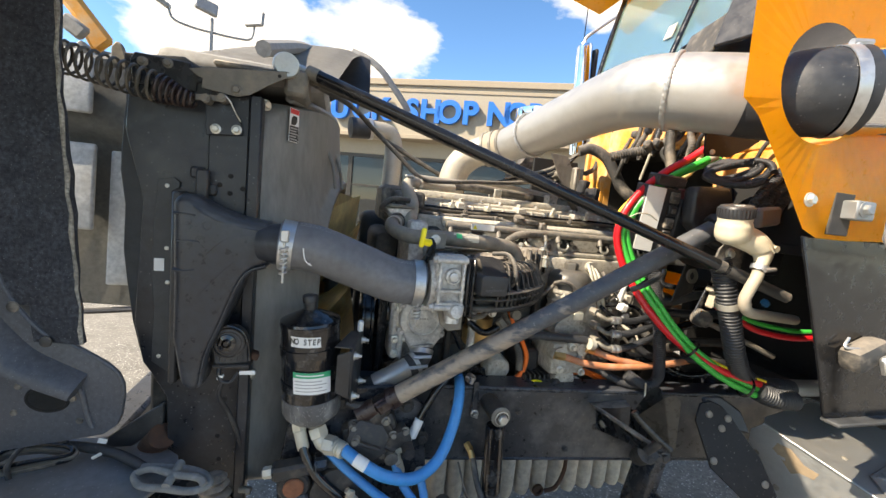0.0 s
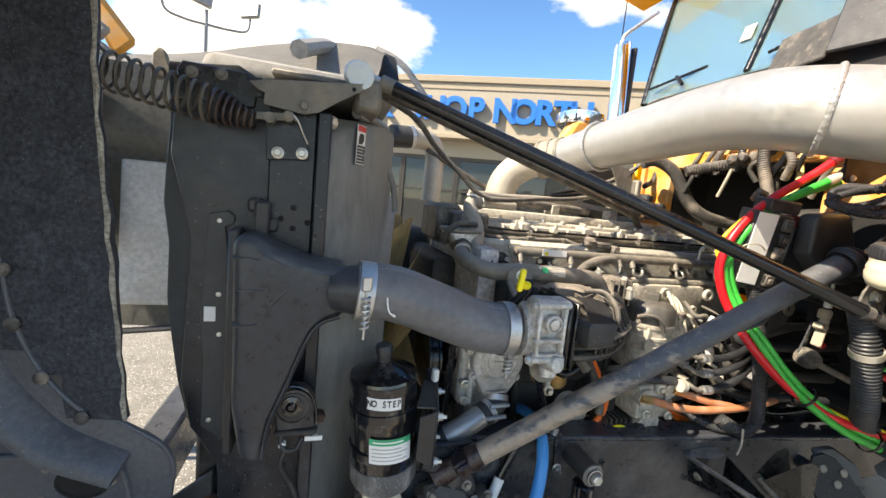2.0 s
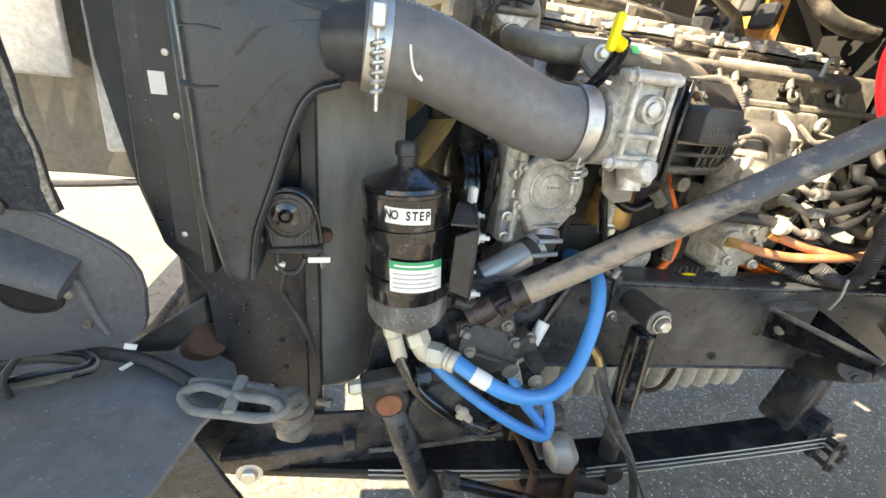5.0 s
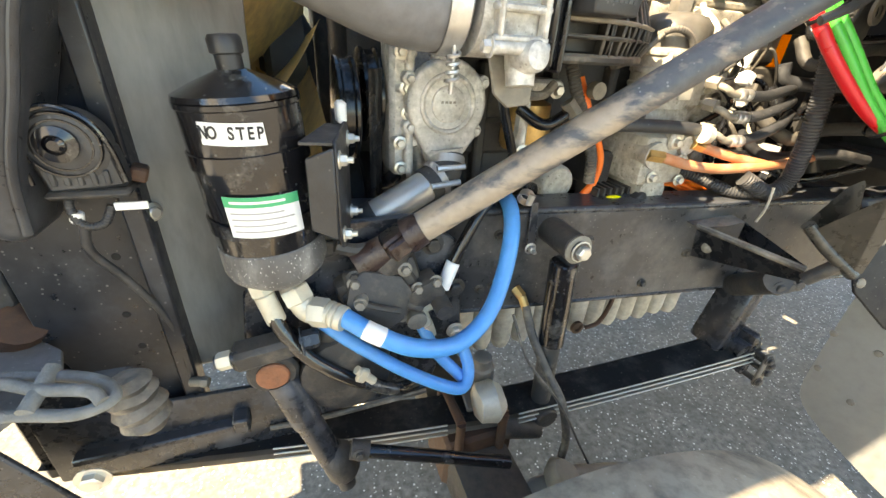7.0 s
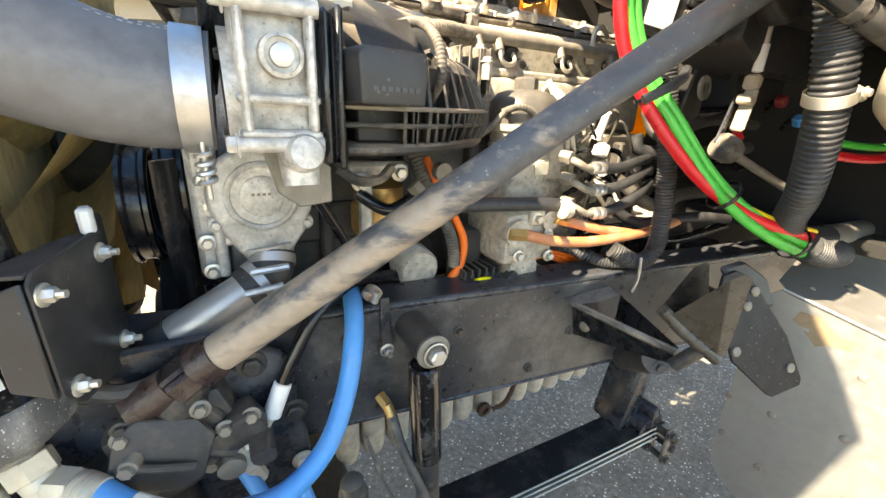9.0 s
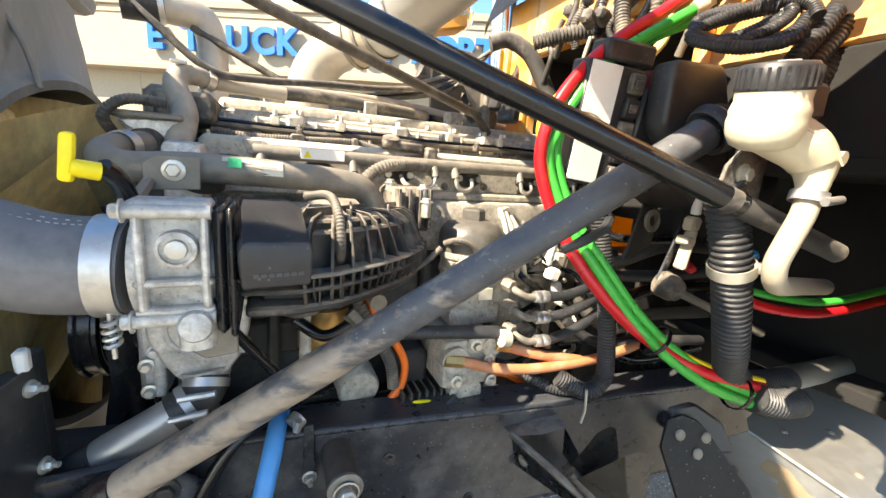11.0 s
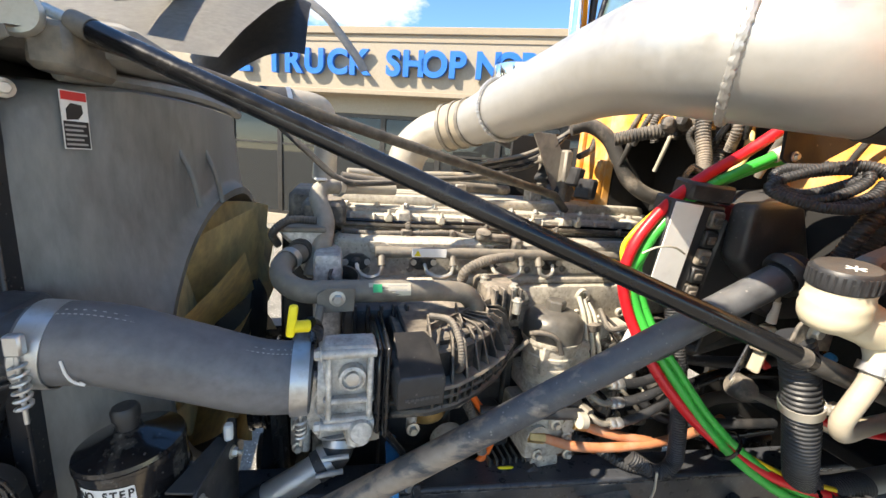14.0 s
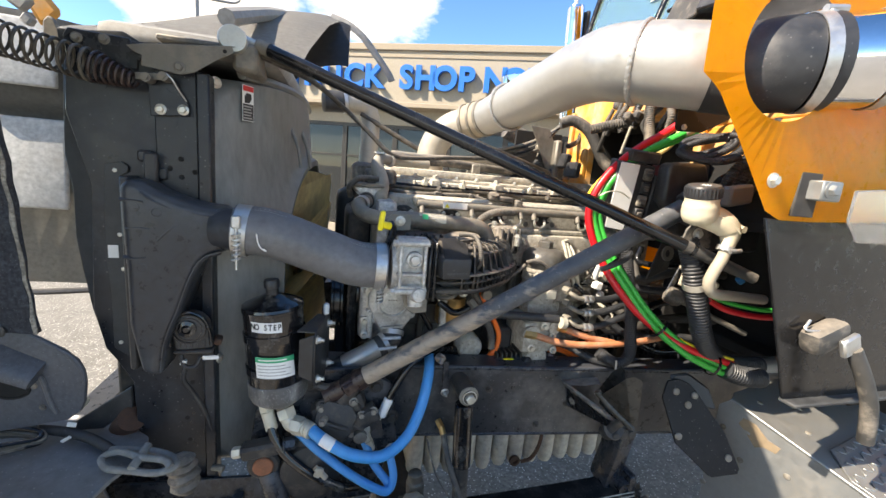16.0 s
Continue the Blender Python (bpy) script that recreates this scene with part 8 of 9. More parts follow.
for y, z, w, h in ((2.075, 1.72, 0.05, 0.40), (1.25, 1.80, 0.04, 0.34), (1.62, 2.065, 0.6, 0.05), (2.24, 1.9, 0.03, 0.5)):
    part("stiffener", span_box((FX - 0.03, y - w / 2, z - h / 2), (FX + 0.002, y + w / 2, z + h / 2), 0.008), orange_dusty, fw)
part("cab_side", span_box((FX, 0.66, 1.30), (3.4, 0.70, 2.35), 0.01), orange_paint, fw)
part("cab_side", span_box((FX, 2.20, 0.95), (3.4, 2.24, 2.35), 0.01), orange_paint, fw)
part("cab_roof", span_box((1.56, 0.66, 3.0), (3.4, 2.24, 3.12), 0.05, 3), orange_paint, fw)
part("cab_back", span_box((3.36, 0.70, 0.95), (3.4, 2.20, 3.05), 0.01), orange_paint, fw)
cowl = bmesh.new()
cr = [[cowl.verts.new((x, y, z)) for x, z in ((1.16 + c, 2.16 + h), (1.20 + c, 2.27 + h), (1.262 + c, 2.325 + h), (1.285 + c, 2.35 + h))] for y, c, h in ((0.70, 0.10, 0.04), (0.9, 0.03, 0.03), (1.1, 0.0, 0.02), (1.4, 0.0, 0.0), (1.7, 0.0, -0.01), (1.95, 0.03, -0.01), (2.05, 0.08, -0.02))]
for a, b in zip(cr, cr[1:]):
    for i in range(3):
        cowl.faces.new((a[i], a[i + 1], b[i + 1], b[i]))
bmesh.ops.solidify(cowl, geom=list(cowl.faces), thickness=0.02)
part("cowl", cowl, black_plastic, fw, "black plastic cowl under the windscreen")
glass = bmesh.new()
gr = [[glass.verts.new((1.25 + 0.35 * (z - 2.3) + c, y + (0.10 if y > 1.9 else 0.0) * (z - 2.35) / 0.5, z)) for z in (2.33, 2.65, 3.0)] for y, c in ((0.68, 0.12), (0.9, 0.04), (1.2, 0.01), (1.4, 0.0), (1.65, 0.0), (1.85, 0.01), (1.96, 0.03))]
for a, b in zip(gr, gr[1:]):
    for i in range(2):
        glass.faces.new((a[i], a[i + 1], b[i + 1], b[i]))
bmesh.ops.solidify(glass, geom=list(glass.faces), thickness=0.006)
ws = part("windscreen", glass, wind_glass, fw, "greenish tinted windscreen")
ws.visible_shadow = False
part("pillar", hose([(1.30, 1.97, 2.33), (1.40, 2.03, 2.65), (1.53, 2.10, 3.0)], 0.016, 5, 10), rod_black, fw)
part("pillar", hose([(1.265, 1.42, 2.34), (1.37, 1.42, 2.65), (1.49, 1.42, 3.0)], 0.014, 5, 10), rod_black, fw)
part("pillar", hose([(1.37, 0.67, 2.33), (1.48, 0.67, 2.65), (1.60, 0.67, 3.0)], 0.035, 5, 10), orange_paint, fw)
part("wiper", join(rod((1.262, 1.90, 2.385), (1.29, 1.62, 2.42), 0.006), rod((1.25, 1.70, 2.36), (1.275, 1.76, 2.41), 0.008)), rod_black, fw)
part("wiper", rod((1.262, 1.35, 2.385), (1.29, 0.95, 2.47), 0.006), rod_black, fw)
part("dash", span_box((1.58, 0.72, 2.0), (1.95, 2.2, 2.34), 0.03), room_dark, fw)
# unseen floor, added to close the cab and block light from the right
part("cab_floor", span_box((FX + 0.05, 0.70, 1.16), (3.36, 2.20, 1.20), 0.005), shade_black, fw)
part("cab_mirror", lathe([(0.05, -0.012), (0.055, 0), (0.05, 0.012)], (1.48, 1.60, 2.62), (1, 0.3, 0), 20), rod_black, fw)
part("windscreen_sticker", box((0.004, 0.045, 0.065), (1.315, 1.485, 2.51), (0, 19, 0), 0), fitting_cream, fw, "pale sticker on the glass")
part("cowl_flap", lump(box((0.012, 0.21, 0.15), (1.19, 1.19, 2.335), (0, 20, -12), 0.004), 0.01, 12), dusty_rubber, fw, "loose grey rubber flap")
part("cowl_flap", lump(box((0.012, 0.22, 0.20), (1.20, 0.99, 2.37), (0, 20, 12), 0.004), 0.01, 12), black_plastic, fw, "black rubber flap")
part("visor", lump(box((0.22, 1.5, 0.012), (1.43, 1.62, 3.02), (0, 12, 0), 0.004), 0.0, 1), orange_paint, fw)
mir = thing("exhaust_mirror_post", (1.62, 2.6, 2.2), "polished chrome mirror housing on a black arm", "mirror")
part("housing", lathe([(0.03, -0.35), (0.05, -0.34), (0.055, 0.0), (0.055, 0.40), (0.05, 0.42), (0.0, 0.425)], (1.625, 2.6, 2.48), (-0.05, 0, 1), 24), chrome, mir)
part("mirror_back", span_box((1.665, 2.56, 2.2), (1.70, 2.64, 2.88), 0.01), black_plastic, mir)
part("arm", hose([(1.60, 2.6, 2.90), (1.605, 2.6, 2.95), (1.68, 2.58, 3.02), (1.80, 2.55, 3.12)], 0.012, 6, 10), steel, mir)
part("aerial", rod((1.60, 2.62, 2.95), (1.60, 2.62, 3.9), 0.004), rod_black, mir)

part("far_bracket", join(span_box((1.30, 2.05, 1.70), (1.34, 2.30, 1.95), 0.01), span_box((1.20, 2.10, 1.88), (1.36, 2.26, 1.92), 0.01)), dusty_steel, fw)
part("far_plate", slab([(1.14, 2.02), (1.26, 2.015), (1.40, 1.76), (1.38, 1.70), (1.30, 1.72)][::-1], 0.008, side((0, 2.10, 0)), 0.002), dusty_steel, fw, "grey steel corner plate")
# dark sheet added to close the view past the far corner
part("far_liner", span_box((1.16, 2.34, 1.25), (1.50, 2.36, 2.02), 0.004), shade_black, fw, "added dark sheet behind the far corner")
part("corner_pipe", hose([(0.98, 2.08, 1.99), (1.03, 2.08, 1.97), (1.10, 2.10, 1.955), (1.16, 2.16, 1.90), (1.18, 2.22, 1.80)], 0.045, 8, 18), dusty_rubber, fw, "dusty dark elbow pipe")
for k in range(4):
    part("black_bracket", lump(box((0.05, 0.10, 0.09), (1.38 - 0.03 * k, 1.98 + 0.07 * k, 1.78 + 0.05 * (k % 2)), (0, 12 * k, 15), 0.01), 0.006, 20), black_plastic, fw)

CLOSER = Matrix.Translation((0.30, 0.42, 1.82)) @ Matrix.Scale(0.75, 4) @ Matrix.Translation((-0.30, -0.42, -1.82))
for o in fw.children:
    if o.name.split(".")[0] in ("firewall", "far_insulation", "side_insulation", "lower_insulation", "tunnel", "stiffener", "far_bracket", "far_plate", "far_liner", "black_bracket"):
        o.data.transform(CLOSER)
# dark sheet added behind the hoses, in place of shade under the cab
part("under_shield", lump(span_box((1.42, 1.26, 0.84), (2.6, 1.275, 1.46), 0.004), 0.004, 8), shade_black, fw, "added dark sheet for the shade under the cab")
# near-black sheet added to close the cab's side
part("side_closure", span_box((1.22, 0.64, 1.30), (FX, 0.66, 2.3), 0.004), shade_black, fw, "added black inner side sheet")

# ---- wiring and hoses on the firewall ----
fh_ = thing("firewall_hose", (1.2, 1.55, 1.85), "dusty black heater hose curving down the firewall", "hose")
part("hose", hose([(1.04, 1.62, 1.985), (1.09, 1.60, 2.0), (1.15, 1.57, 1.965), (1.19, 1.55, 1.90), (1.23, 1.53, 1.83), (1.30, 1.50, 1.785), (1.42, 1.48, 1.77)], 0.024, 8, 14), dusty_rubber, fh_)
for k in range(5):
    h = thing("firewall_cable", (1.0, 1.8, 1.85), "dusty dark cable sagging to the firewall", "cable", group="firewall cables")
    part("cable", hose([(0.62 + 0.03 * k, 1.80, 1.80 + 0.004 * k), (0.80, 1.78, 1.815 + 0.008 * k), (0.95, 1.72, 1.85 + 0.012 * k), (1.03 + 0.01 * k, 1.68, 1.93 + 0.012 * k), (1.12, 1.72, 2.02)], 0.007, 8, 8), (rod_dusty, rod_black, dusty_rubber, rod_black, dusty_steel)[k], h)
h = thing("firewall_loom", (1.2, 1.3, 1.97), "grey taped wiring loom along the firewall", "wiring loom")
part("loom", conduit([(1.06, 1.42, 1.945), (1.12, 1.38, 1.965), (1.20, 1.34, 1.985), (1.32, 1.30, 2.01), (1.45, 1.28, 2.03)], 0.020, 0.009, 12), dusty_rubber, h)
part("branch", conduit([(1.15, 1.22, 2.06), (1.135, 1.20, 1.97), (1.125, 1.17, 1.90), (1.10, 1.14, 1.855), (1.06, 1.11, 1.82)], 0.018, 0.008, 12), dusty_rubber, h)
part("branch", conduit([(1.24, 1.24, 2.06), (1.22, 1.22, 1.98), (1.20, 1.20, 1.90), (1.16, 1.18, 1.86)], 0.016, 0.008, 12), dusty_rubber, h)
for k in range(5):
    part("connector", lump(box((0.05, 0.03, 0.035), (1.13 + 0.035 * k, 1.30 - 0.01 * k, 1.985 + 0.008 * k), (10 * k, 15, 20), 0.008), 0.006, 50), dusty_plastic, h)
part("tie", join(rod((1.115, 1.14, 1.845), (1.075, 1.16, 1.865), 0.022, seg=12)), rod_black, h)
for k in range(5):
    hq = thing("firewall_pipe", (1.45, 1.1 + 0.2 * k, 2.0), "dusty small pipe clipped to the orange firewall", "pipe", group="firewall pipes")
    part("pipe", hose([(1.49, 0.95 + 0.22 * k, 2.12), (1.475, 0.99 + 0.22 * k, 2.03), (1.47, 1.05 + 0.2 * k, 1.99), (1.48, 1.10 + 0.2 * k, 1.90 - 0.02 * (k % 2))], 0.008 + 0.003 * (k % 3), 6, 10), (dusty_rubber, dusty_steel, rod_black, fitting_cream, dusty_rubber)[k], hq)
    part("clip", box((0.03, 0.035, 0.02), (1.485, 1.02 + 0.21 * k, 2.01), (0, 0, 10 * k), 0.005), dusty_plastic, hq)
    for o in hq.children:
        o.data.transform(CLOSER)
random.seed(31)
for k in range(7):
    y = 0.98 + 0.075 * k
    hq = thing("firewall_branch", (1.18, y, 2.0), "dusty corrugated loom branch on the orange firewall", "wiring loom", group="firewall branches")
    z = 2.02 + random.uniform(-0.03, 0.05)
    part("loom", conduit([(1.195, y, z + 0.06), (1.18, y + random.uniform(-0.02, 0.03), z), (1.165, y + random.uniform(0.0, 0.06), z - 0.05), (1.185, y + random.uniform(0.03, 0.10), z - 0.10)], random.uniform(0.007, 0.013), 0.006, 10), (dusty_rubber, black_plastic, dusty_plastic)[k % 3], hq)
    part("plug", lump(box((0.03, 0.026, 0.03), (1.178, y + 0.01, z + 0.012), (random.uniform(-20, 20), 15, random.uniform(-30, 30)), 0.006), 0.002, 50), (black_plastic, dusty_plastic, fitting_cream)[(k + 1) % 3], hq)
h = thing("yellow_cable", (1.2, 1.15, 1.95), "pale yellow plastic cable on the firewall", "cable")
part("cable", hose([(1.13, 1.20, 2.04), (1.20, 1.17, 2.03), (1.22, 1.15, 1.98), (1.20, 1.13, 1.92), (1.15, 1.11, 1.875), (1.11, 1.10, 1.85)], 0.0095, 8, 10), pale_yellow, h)
h = thing("sleeved_cable", (1.0, 1.8, 2.05), "dusty sleeved cable end on the firewall", "cable")
part("sleeve", hose([(1.32, 1.78, 2.09), (1.28, 1.77, 2.08), (1.24, 1.75, 2.03), (1.23, 1.74, 1.97)], 0.016, 6, 10), dusty_rubber, h)
part("cable", conduit([(1.23, 1.74, 1.98), (1.20, 1.72, 1.93), (1.14, 1.70, 1.90)], 0.012, 0.006, 10), dusty_rubber, h)

# ---- red and green air lines ----
CORE = [(0.872, 1.06, 1.64), (0.895, 1.05, 1.57), (0.925, 1.02, 1.50), (0.965, 0.98, 1.43), (1.02, 0.94, 1.355), (1.085, 0.90, 1.295), (1.16, 0.86, 1.25), (1.26, 0.83, 1.215)]
TOPS = {"red": [(1.107, 0.996, 1.958), (1.05, 1.02, 1.903), (0.985, 1.032, 1.858), (0.925, 1.042, 1.805), (0.880, 1.05, 1.745), (0.858, 1.055, 1.69)],
        "green": [(1.083, 0.981, 1.904), (1.03, 1.005, 1.868), (0.985, 1.022, 1.836), (0.935, 1.035, 1.788), (0.900, 1.045, 1.735), (0.884, 1.05, 1.69)],
        "second": [(1.13, 0.985, 1.905), (1.06, 1.01, 1.872), (1.0, 1.035, 1.832), (0.948, 1.05, 1.78), (0.912, 1.055, 1.73), (0.897, 1.06, 1.69)],
        "yellow": [(0.92, 1.06, 1.79), (0.875, 1.075, 1.73), (0.862, 1.08, 1.69)]}
for key, nm, mat, r, s0, s1, back in (("red", "red", red_cable, 0.0114, -0.017, 0.026, 0.004), ("green", "green", green_cable, 0.0100, 0.003, -0.011, 0.0), ("second", "green", green_cable, 0.0092, 0.022, 0.008, 0.004), ("yellow", "yellow", yellow_cable, 0.006, -0.004, 0.038, 0.006)):
    pp = [V(q) for q in TOPS[key]]
    for i, q in enumerate(CORE):
        f = i / (len(CORE) - 1)
        n = V(0.8 - 0.5 * f, 0, 0.55 + 0.4 * f).normalized()
        pp.append(V(q) + n * (s0 + (s1 - s0) * max(0.0, f - 0.45) / 0.55) + V(0, back * min(1.0, f * 3), 0))
    h = thing(f"{nm}_air_line", pp[4], f"glossy {nm} plastic air line in a tied bundle", "air line", group="air lines")
    part("line", hose(pp, r, 10, 14), mat, h)
    if key in ("red", "green"):
        d = (pp[0] - pp[1]).normalized()
        part("end_fitting", join(rod(pp[0] - d * 0.004, pp[0] + d * 0.018, r + 0.003, seg=14), rod(pp[0] + d * 0.018, pp[0] + d * 0.03, r + 0.001, seg=6)), fitting_cream if key == "green" else dark_red, h)
h = thing("cable_tie", (1.0, 0.96, 1.4), "black cable ties round the air lines", "cable tie")
for q, d in (((0.925, 1.02, 1.50), (0.5, -0.4, -0.7)), ((1.055, 0.918, 1.325), (0.75, -0.4, -0.6)), ((1.205, 0.846, 1.235), (0.9, -0.3, -0.35))):
    part("tie", lathe([(0.030, 0), (0.0325, 0.0005), (0.0325, 0.007), (0.030, 0.0075)], V(q), d, 18, caps=False), rod_black, h)
part("clamp", hose([(0.885, 1.0, 1.48), (0.915, 0.985, 1.498), (0.955, 0.985, 1.518), (0.985, 1.0, 1.535)], 0.009, 6, 8), rubber, h)
part("thin_tie", hose([(0.855, 1.02, 1.70), (0.88, 1.01, 1.715), (0.92, 1.01, 1.715), (0.96, 1.02, 1.70)], 0.002, 6, 6), fitting_cream, h)
h = thing("far_air_lines", (1.3, 0.9, 1.4), "short red and green air lines beside the cab", "air line")
part("line", hose([(1.16, 0.86, 1.43), (1.22, 0.84, 1.405), (1.32, 0.80, 1.40), (1.5, 0.78, 1.42)], 0.009, 6, 10), red_cable, h)
part("line", hose([(1.17, 0.86, 1.44), (1.23, 0.84, 1.425), (1.33, 0.80, 1.42), (1.5, 0.78, 1.44)], 0.007, 6, 10), green_cable, h)

# ---- module box, black box, steering column cover ----
mod = thing("control_module", (0.98, 1.05, 1.72), "black fuse module with white faced side and connectors", "control module")
MM = facing((0.912, 1.048, 1.645), (0.97, -0.18, 0.0), (0.06, -0.18, 0.98))
part("case", slab([(-0.002, -0.045), (0.115, -0.06), (0.115, 0.155), (0.0, 0.165)], -0.06, MM, 0.004), black_plastic, mod)
part("face_label", slab([(0.002, -0.040), (0.064, -0.047), (0.064, 0.157), (0.004, 0.162)], 0.003, MM, 0.001), white_label, mod, "shiny white face plate")
part("top_block", slab([(0.03, 0.165), (0.125, 0.16), (0.125, 0.195), (0.03, 0.20)], -0.06, MM, 0.005), black_plastic, mod)
part("side_case", slab([(0.12, -0.06), (0.20, -0.06), (0.21, 0.12), (0.12, 0.13)], -0.05, MM, 0.006), black_plastic, mod)
for k in range(5):
    cn_ = part("connector", slab([(0.080, -0.045 + 0.040 * k), (0.108, -0.047 + 0.040 * k), (0.108, -0.013 + 0.040 * k), (0.080, -0.011 + 0.040 * k)], 0.014, MM, 0.003), (dusty_plastic, black_plastic)[k % 2], mod)
    part("lock_tab", slab([(0.086, -0.037 + 0.040 * k), (0.102, -0.037 + 0.040 * k), (0.102, -0.022 + 0.040 * k), (0.086, -0.022 + 0.040 * k)], 0.006, MM @ Matrix.Translation((0, 0, 0.013)), 0.002), dusty_plastic, cn_)
part("red_cover", slab([(0.13, 0.10), (0.20, 0.10), (0.20, 0.15), (0.13, 0.16)], -0.05, MM, 0.005), dark_red, mod, "dark red plastic cover")
bx = thing("black_cover_box", (1.25, 1.05, 1.65), "dusty black plastic cover box beside the firewall", "cover box")
part("box", lump(slab([(1.022, 1.70), (1.02, 1.80), (1.032, 1.812), (1.145, 1.82), (1.158, 1.81), (1.20, 1.72), (1.226, 1.637), (1.18, 1.622), (1.07, 1.66)][::-1], 0.05, side((0, 1.0, 0)), 0.012, 3), 0.0015, 20), black_plastic, bx)
part("rear_box", lump(slab([(1.14, 1.60), (1.15, 1.80), (1.20, 1.83), (1.50, 1.86), (1.50, 1.55), (1.24, 1.55)][::-1], 0.16, side((0, 1.16, 0)), 0.018, 2), 0.002, 20), black_plastic, bx)
SD = V(0.80, -0.18, 0.547).normalized()
part("shaft_ring", lathe([(0.030, 0.0), (0.036, -0.004), (0.040, 0.0), (0.042, 0.012), (0.036, 0.02)], V(1.03, 0.893, 1.683) + SD * 0.016, SD, 30), rubber, bx, "black rubber ring round the steering shaft")
lm_ = thing("coiled_loom", (1.3, 0.98, 1.85), "coil of black corrugated loom with tape", "wiring loom")
for k in range(4):
    c_, u_, w_ = V(1.085 + 0.012 * (k % 2), 0.885 + 0.008 * k, 1.852 + 0.005 * k), V(0.62, -0.78, 0.10).normalized(), V(0.42, 0.30, 0.86).normalized()
    part("loop", conduit([c_ + u_ * ((0.078 - 0.008 * k) * math.cos(a)) + w_ * ((0.040 - 0.004 * k) * math.sin(a) + 0.008 * math.sin(2 * a + k)) for a in [2 * math.pi * q / 12 + 0.4 * k for q in range(12)]], 0.0095 + 0.0015 * (k == 1), 0.005, 12), black_plastic, lm_)
for k, x in enumerate((1.14, 1.185, 1.23)):
    part("drop", conduit([(x + 0.15, 0.84, 2.03), (x + 0.09, 0.83, 1.94), (x + 0.03, 0.83, 1.86), (x - 0.02, 0.84, 1.79), (x - 0.03, 0.86, 1.72)], 0.0145, 0.007, 12), rubber, lm_)
part("tape", join(rod((1.185, 0.815, 1.895), (1.175, 0.815, 1.882), 0.0185), rod((1.245, 0.83, 1.89), (1.232, 0.83, 1.87), 0.0185)), white_label, lm_, "white tape band")
bkp = thing("hanger_plate", (1.1, 0.93, 1.93), "black steel hanger plate with round cut-out", "bracket")
part("plate", slab([(1.0288, 1.982), (1.1327, 1.9958), (1.1414, 1.9823), (1.1525, 1.971), (1.1704, 1.9637), (1.1938, 1.9621), (1.2158, 1.9682), (1.2308, 1.9796), (1.2602, 1.9661), (1.2101, 1.9316), (1.1527, 1.9024), (1.1362, 1.893), (1.0517, 1.8873), (1.038, 1.8953)], 0.005, side((0, 0.95, 0)), 0.0), flap_black, bkp)
part("bolt", bolt((1.065, 0.945, 1.90), (0, -1, 0), 0.006, 0.005), zinc, bkp)
PULL = Matrix.Translation((0.955, 0.863, 1.893)) @ Matrix.Diagonal((0.86, 1, 0.86, 1)) @ Matrix.Translation((-1.065, -0.945, -1.90))
for o in bkp.children:
    o.data.transform(PULL)
cj = thing("shift_linkage", (1.17, 1.0, 1.4), "dusty linkage rod with round ball joint", "linkage")
part("joint", lathe([(0.014, 0), (0.025, 0.002), (0.028, 0.008), (0.028, 0.034), (0.023, 0.038), (0.023, 0.046), (0.015, 0.052)], (1.150, 1.0, 1.407), (0.8, -0.35, -0.35), 20), dusty_rubber, cj)
part("rod", rod((1.19, 0.985, 1.388), (1.427, 0.93, 1.291), 0.009), dusty_steel, cj)
part("lever", slab([(-0.010, 0.0), (0.010, 0.0), (0.013, 0.12), (0.0, 0.13), (-0.013, 0.12)], 0.006, facing((1.160, 1.012, 1.405), (0.85, 0.1, -0.5), (0.5, 0.1, 0.85)), 0.002), black_paint, cj)
part("lever_bolt", bolt((1.158, 1.0, 1.408), (0, -1, 0), 0.009, 0.008), zinc, cj)
ce = thing("cable_end", (1.2, 1.0, 1.5), "pale clevis on a slim zinc cable rod", "cable end")
part("rod", rod((1.222, 1.0, 1.66), (1.222, 1.0, 1.548), 0.006), fitting_cream, ce)
part("sleeve", rod((1.222, 1.0, 1.60), (1.222, 1.0, 1.55), 0.009, 0.010, 12), white_label, ce)
part("clevis", lump(join(box((0.026, 0.03, 0.03), (1.217, 1.0, 1.53), (0, 10, 0), 0.006), box((0.012, 0.026, 0.085), (1.207, 0.995, 1.475), (0, 12, 0), 0.004), box((0.03, 0.028, 0.018), (1.20, 0.995, 1.495), (0, 12, 0), 0.004)), 0.002, 60), beige_hose, ce)
wp_ = thing("washer_bracket", (1.22, 1.1, 1.5), "dark bracket tab with a large slotted eye", "bracket")
part("tab", slab([(-0.06, -0.10), (0.03, -0.06), (0.03, 0.03), (-0.02, 0.04)], 0.008, side((1.225, 1.12, 1.52)), 0.003), engine_dark, wp_)
part("eye", lathe([(0.014, 0), (0.026, 0), (0.026, 0.007), (0.014, 0.007)], (1.22, 1.10, 1.52), (0.1, -1, 0.1), 20, caps=False), dusty_steel, wp_)
# housing added as a backdrop; its near-black colour holds the shade there
bh = thing("bell_housing", (1.35, 1.6, 1.15), "dark transmission bell housing added behind the engine", "transmission")
part("casing", lump(lathe([(0.28, 0), (0.33, 0.01), (0.33, 0.03), (0.30, 0.05), (0.24, 0.22), (0.20, 0.24)], (1.24, 1.62, 1.15), (1, 0, 0), 32), 0.006, 10), shade_black, bh)
for k in range(9):
    a = radians(100 + 20 * k)
    part("bolt", bolt((1.235, 1.62 + 0.31 * math.cos(a), 1.15 + 0.31 * math.sin(a)), (-1, 0, 0), 0.010, 0.012), engine_dark, bh)
random.seed(23)
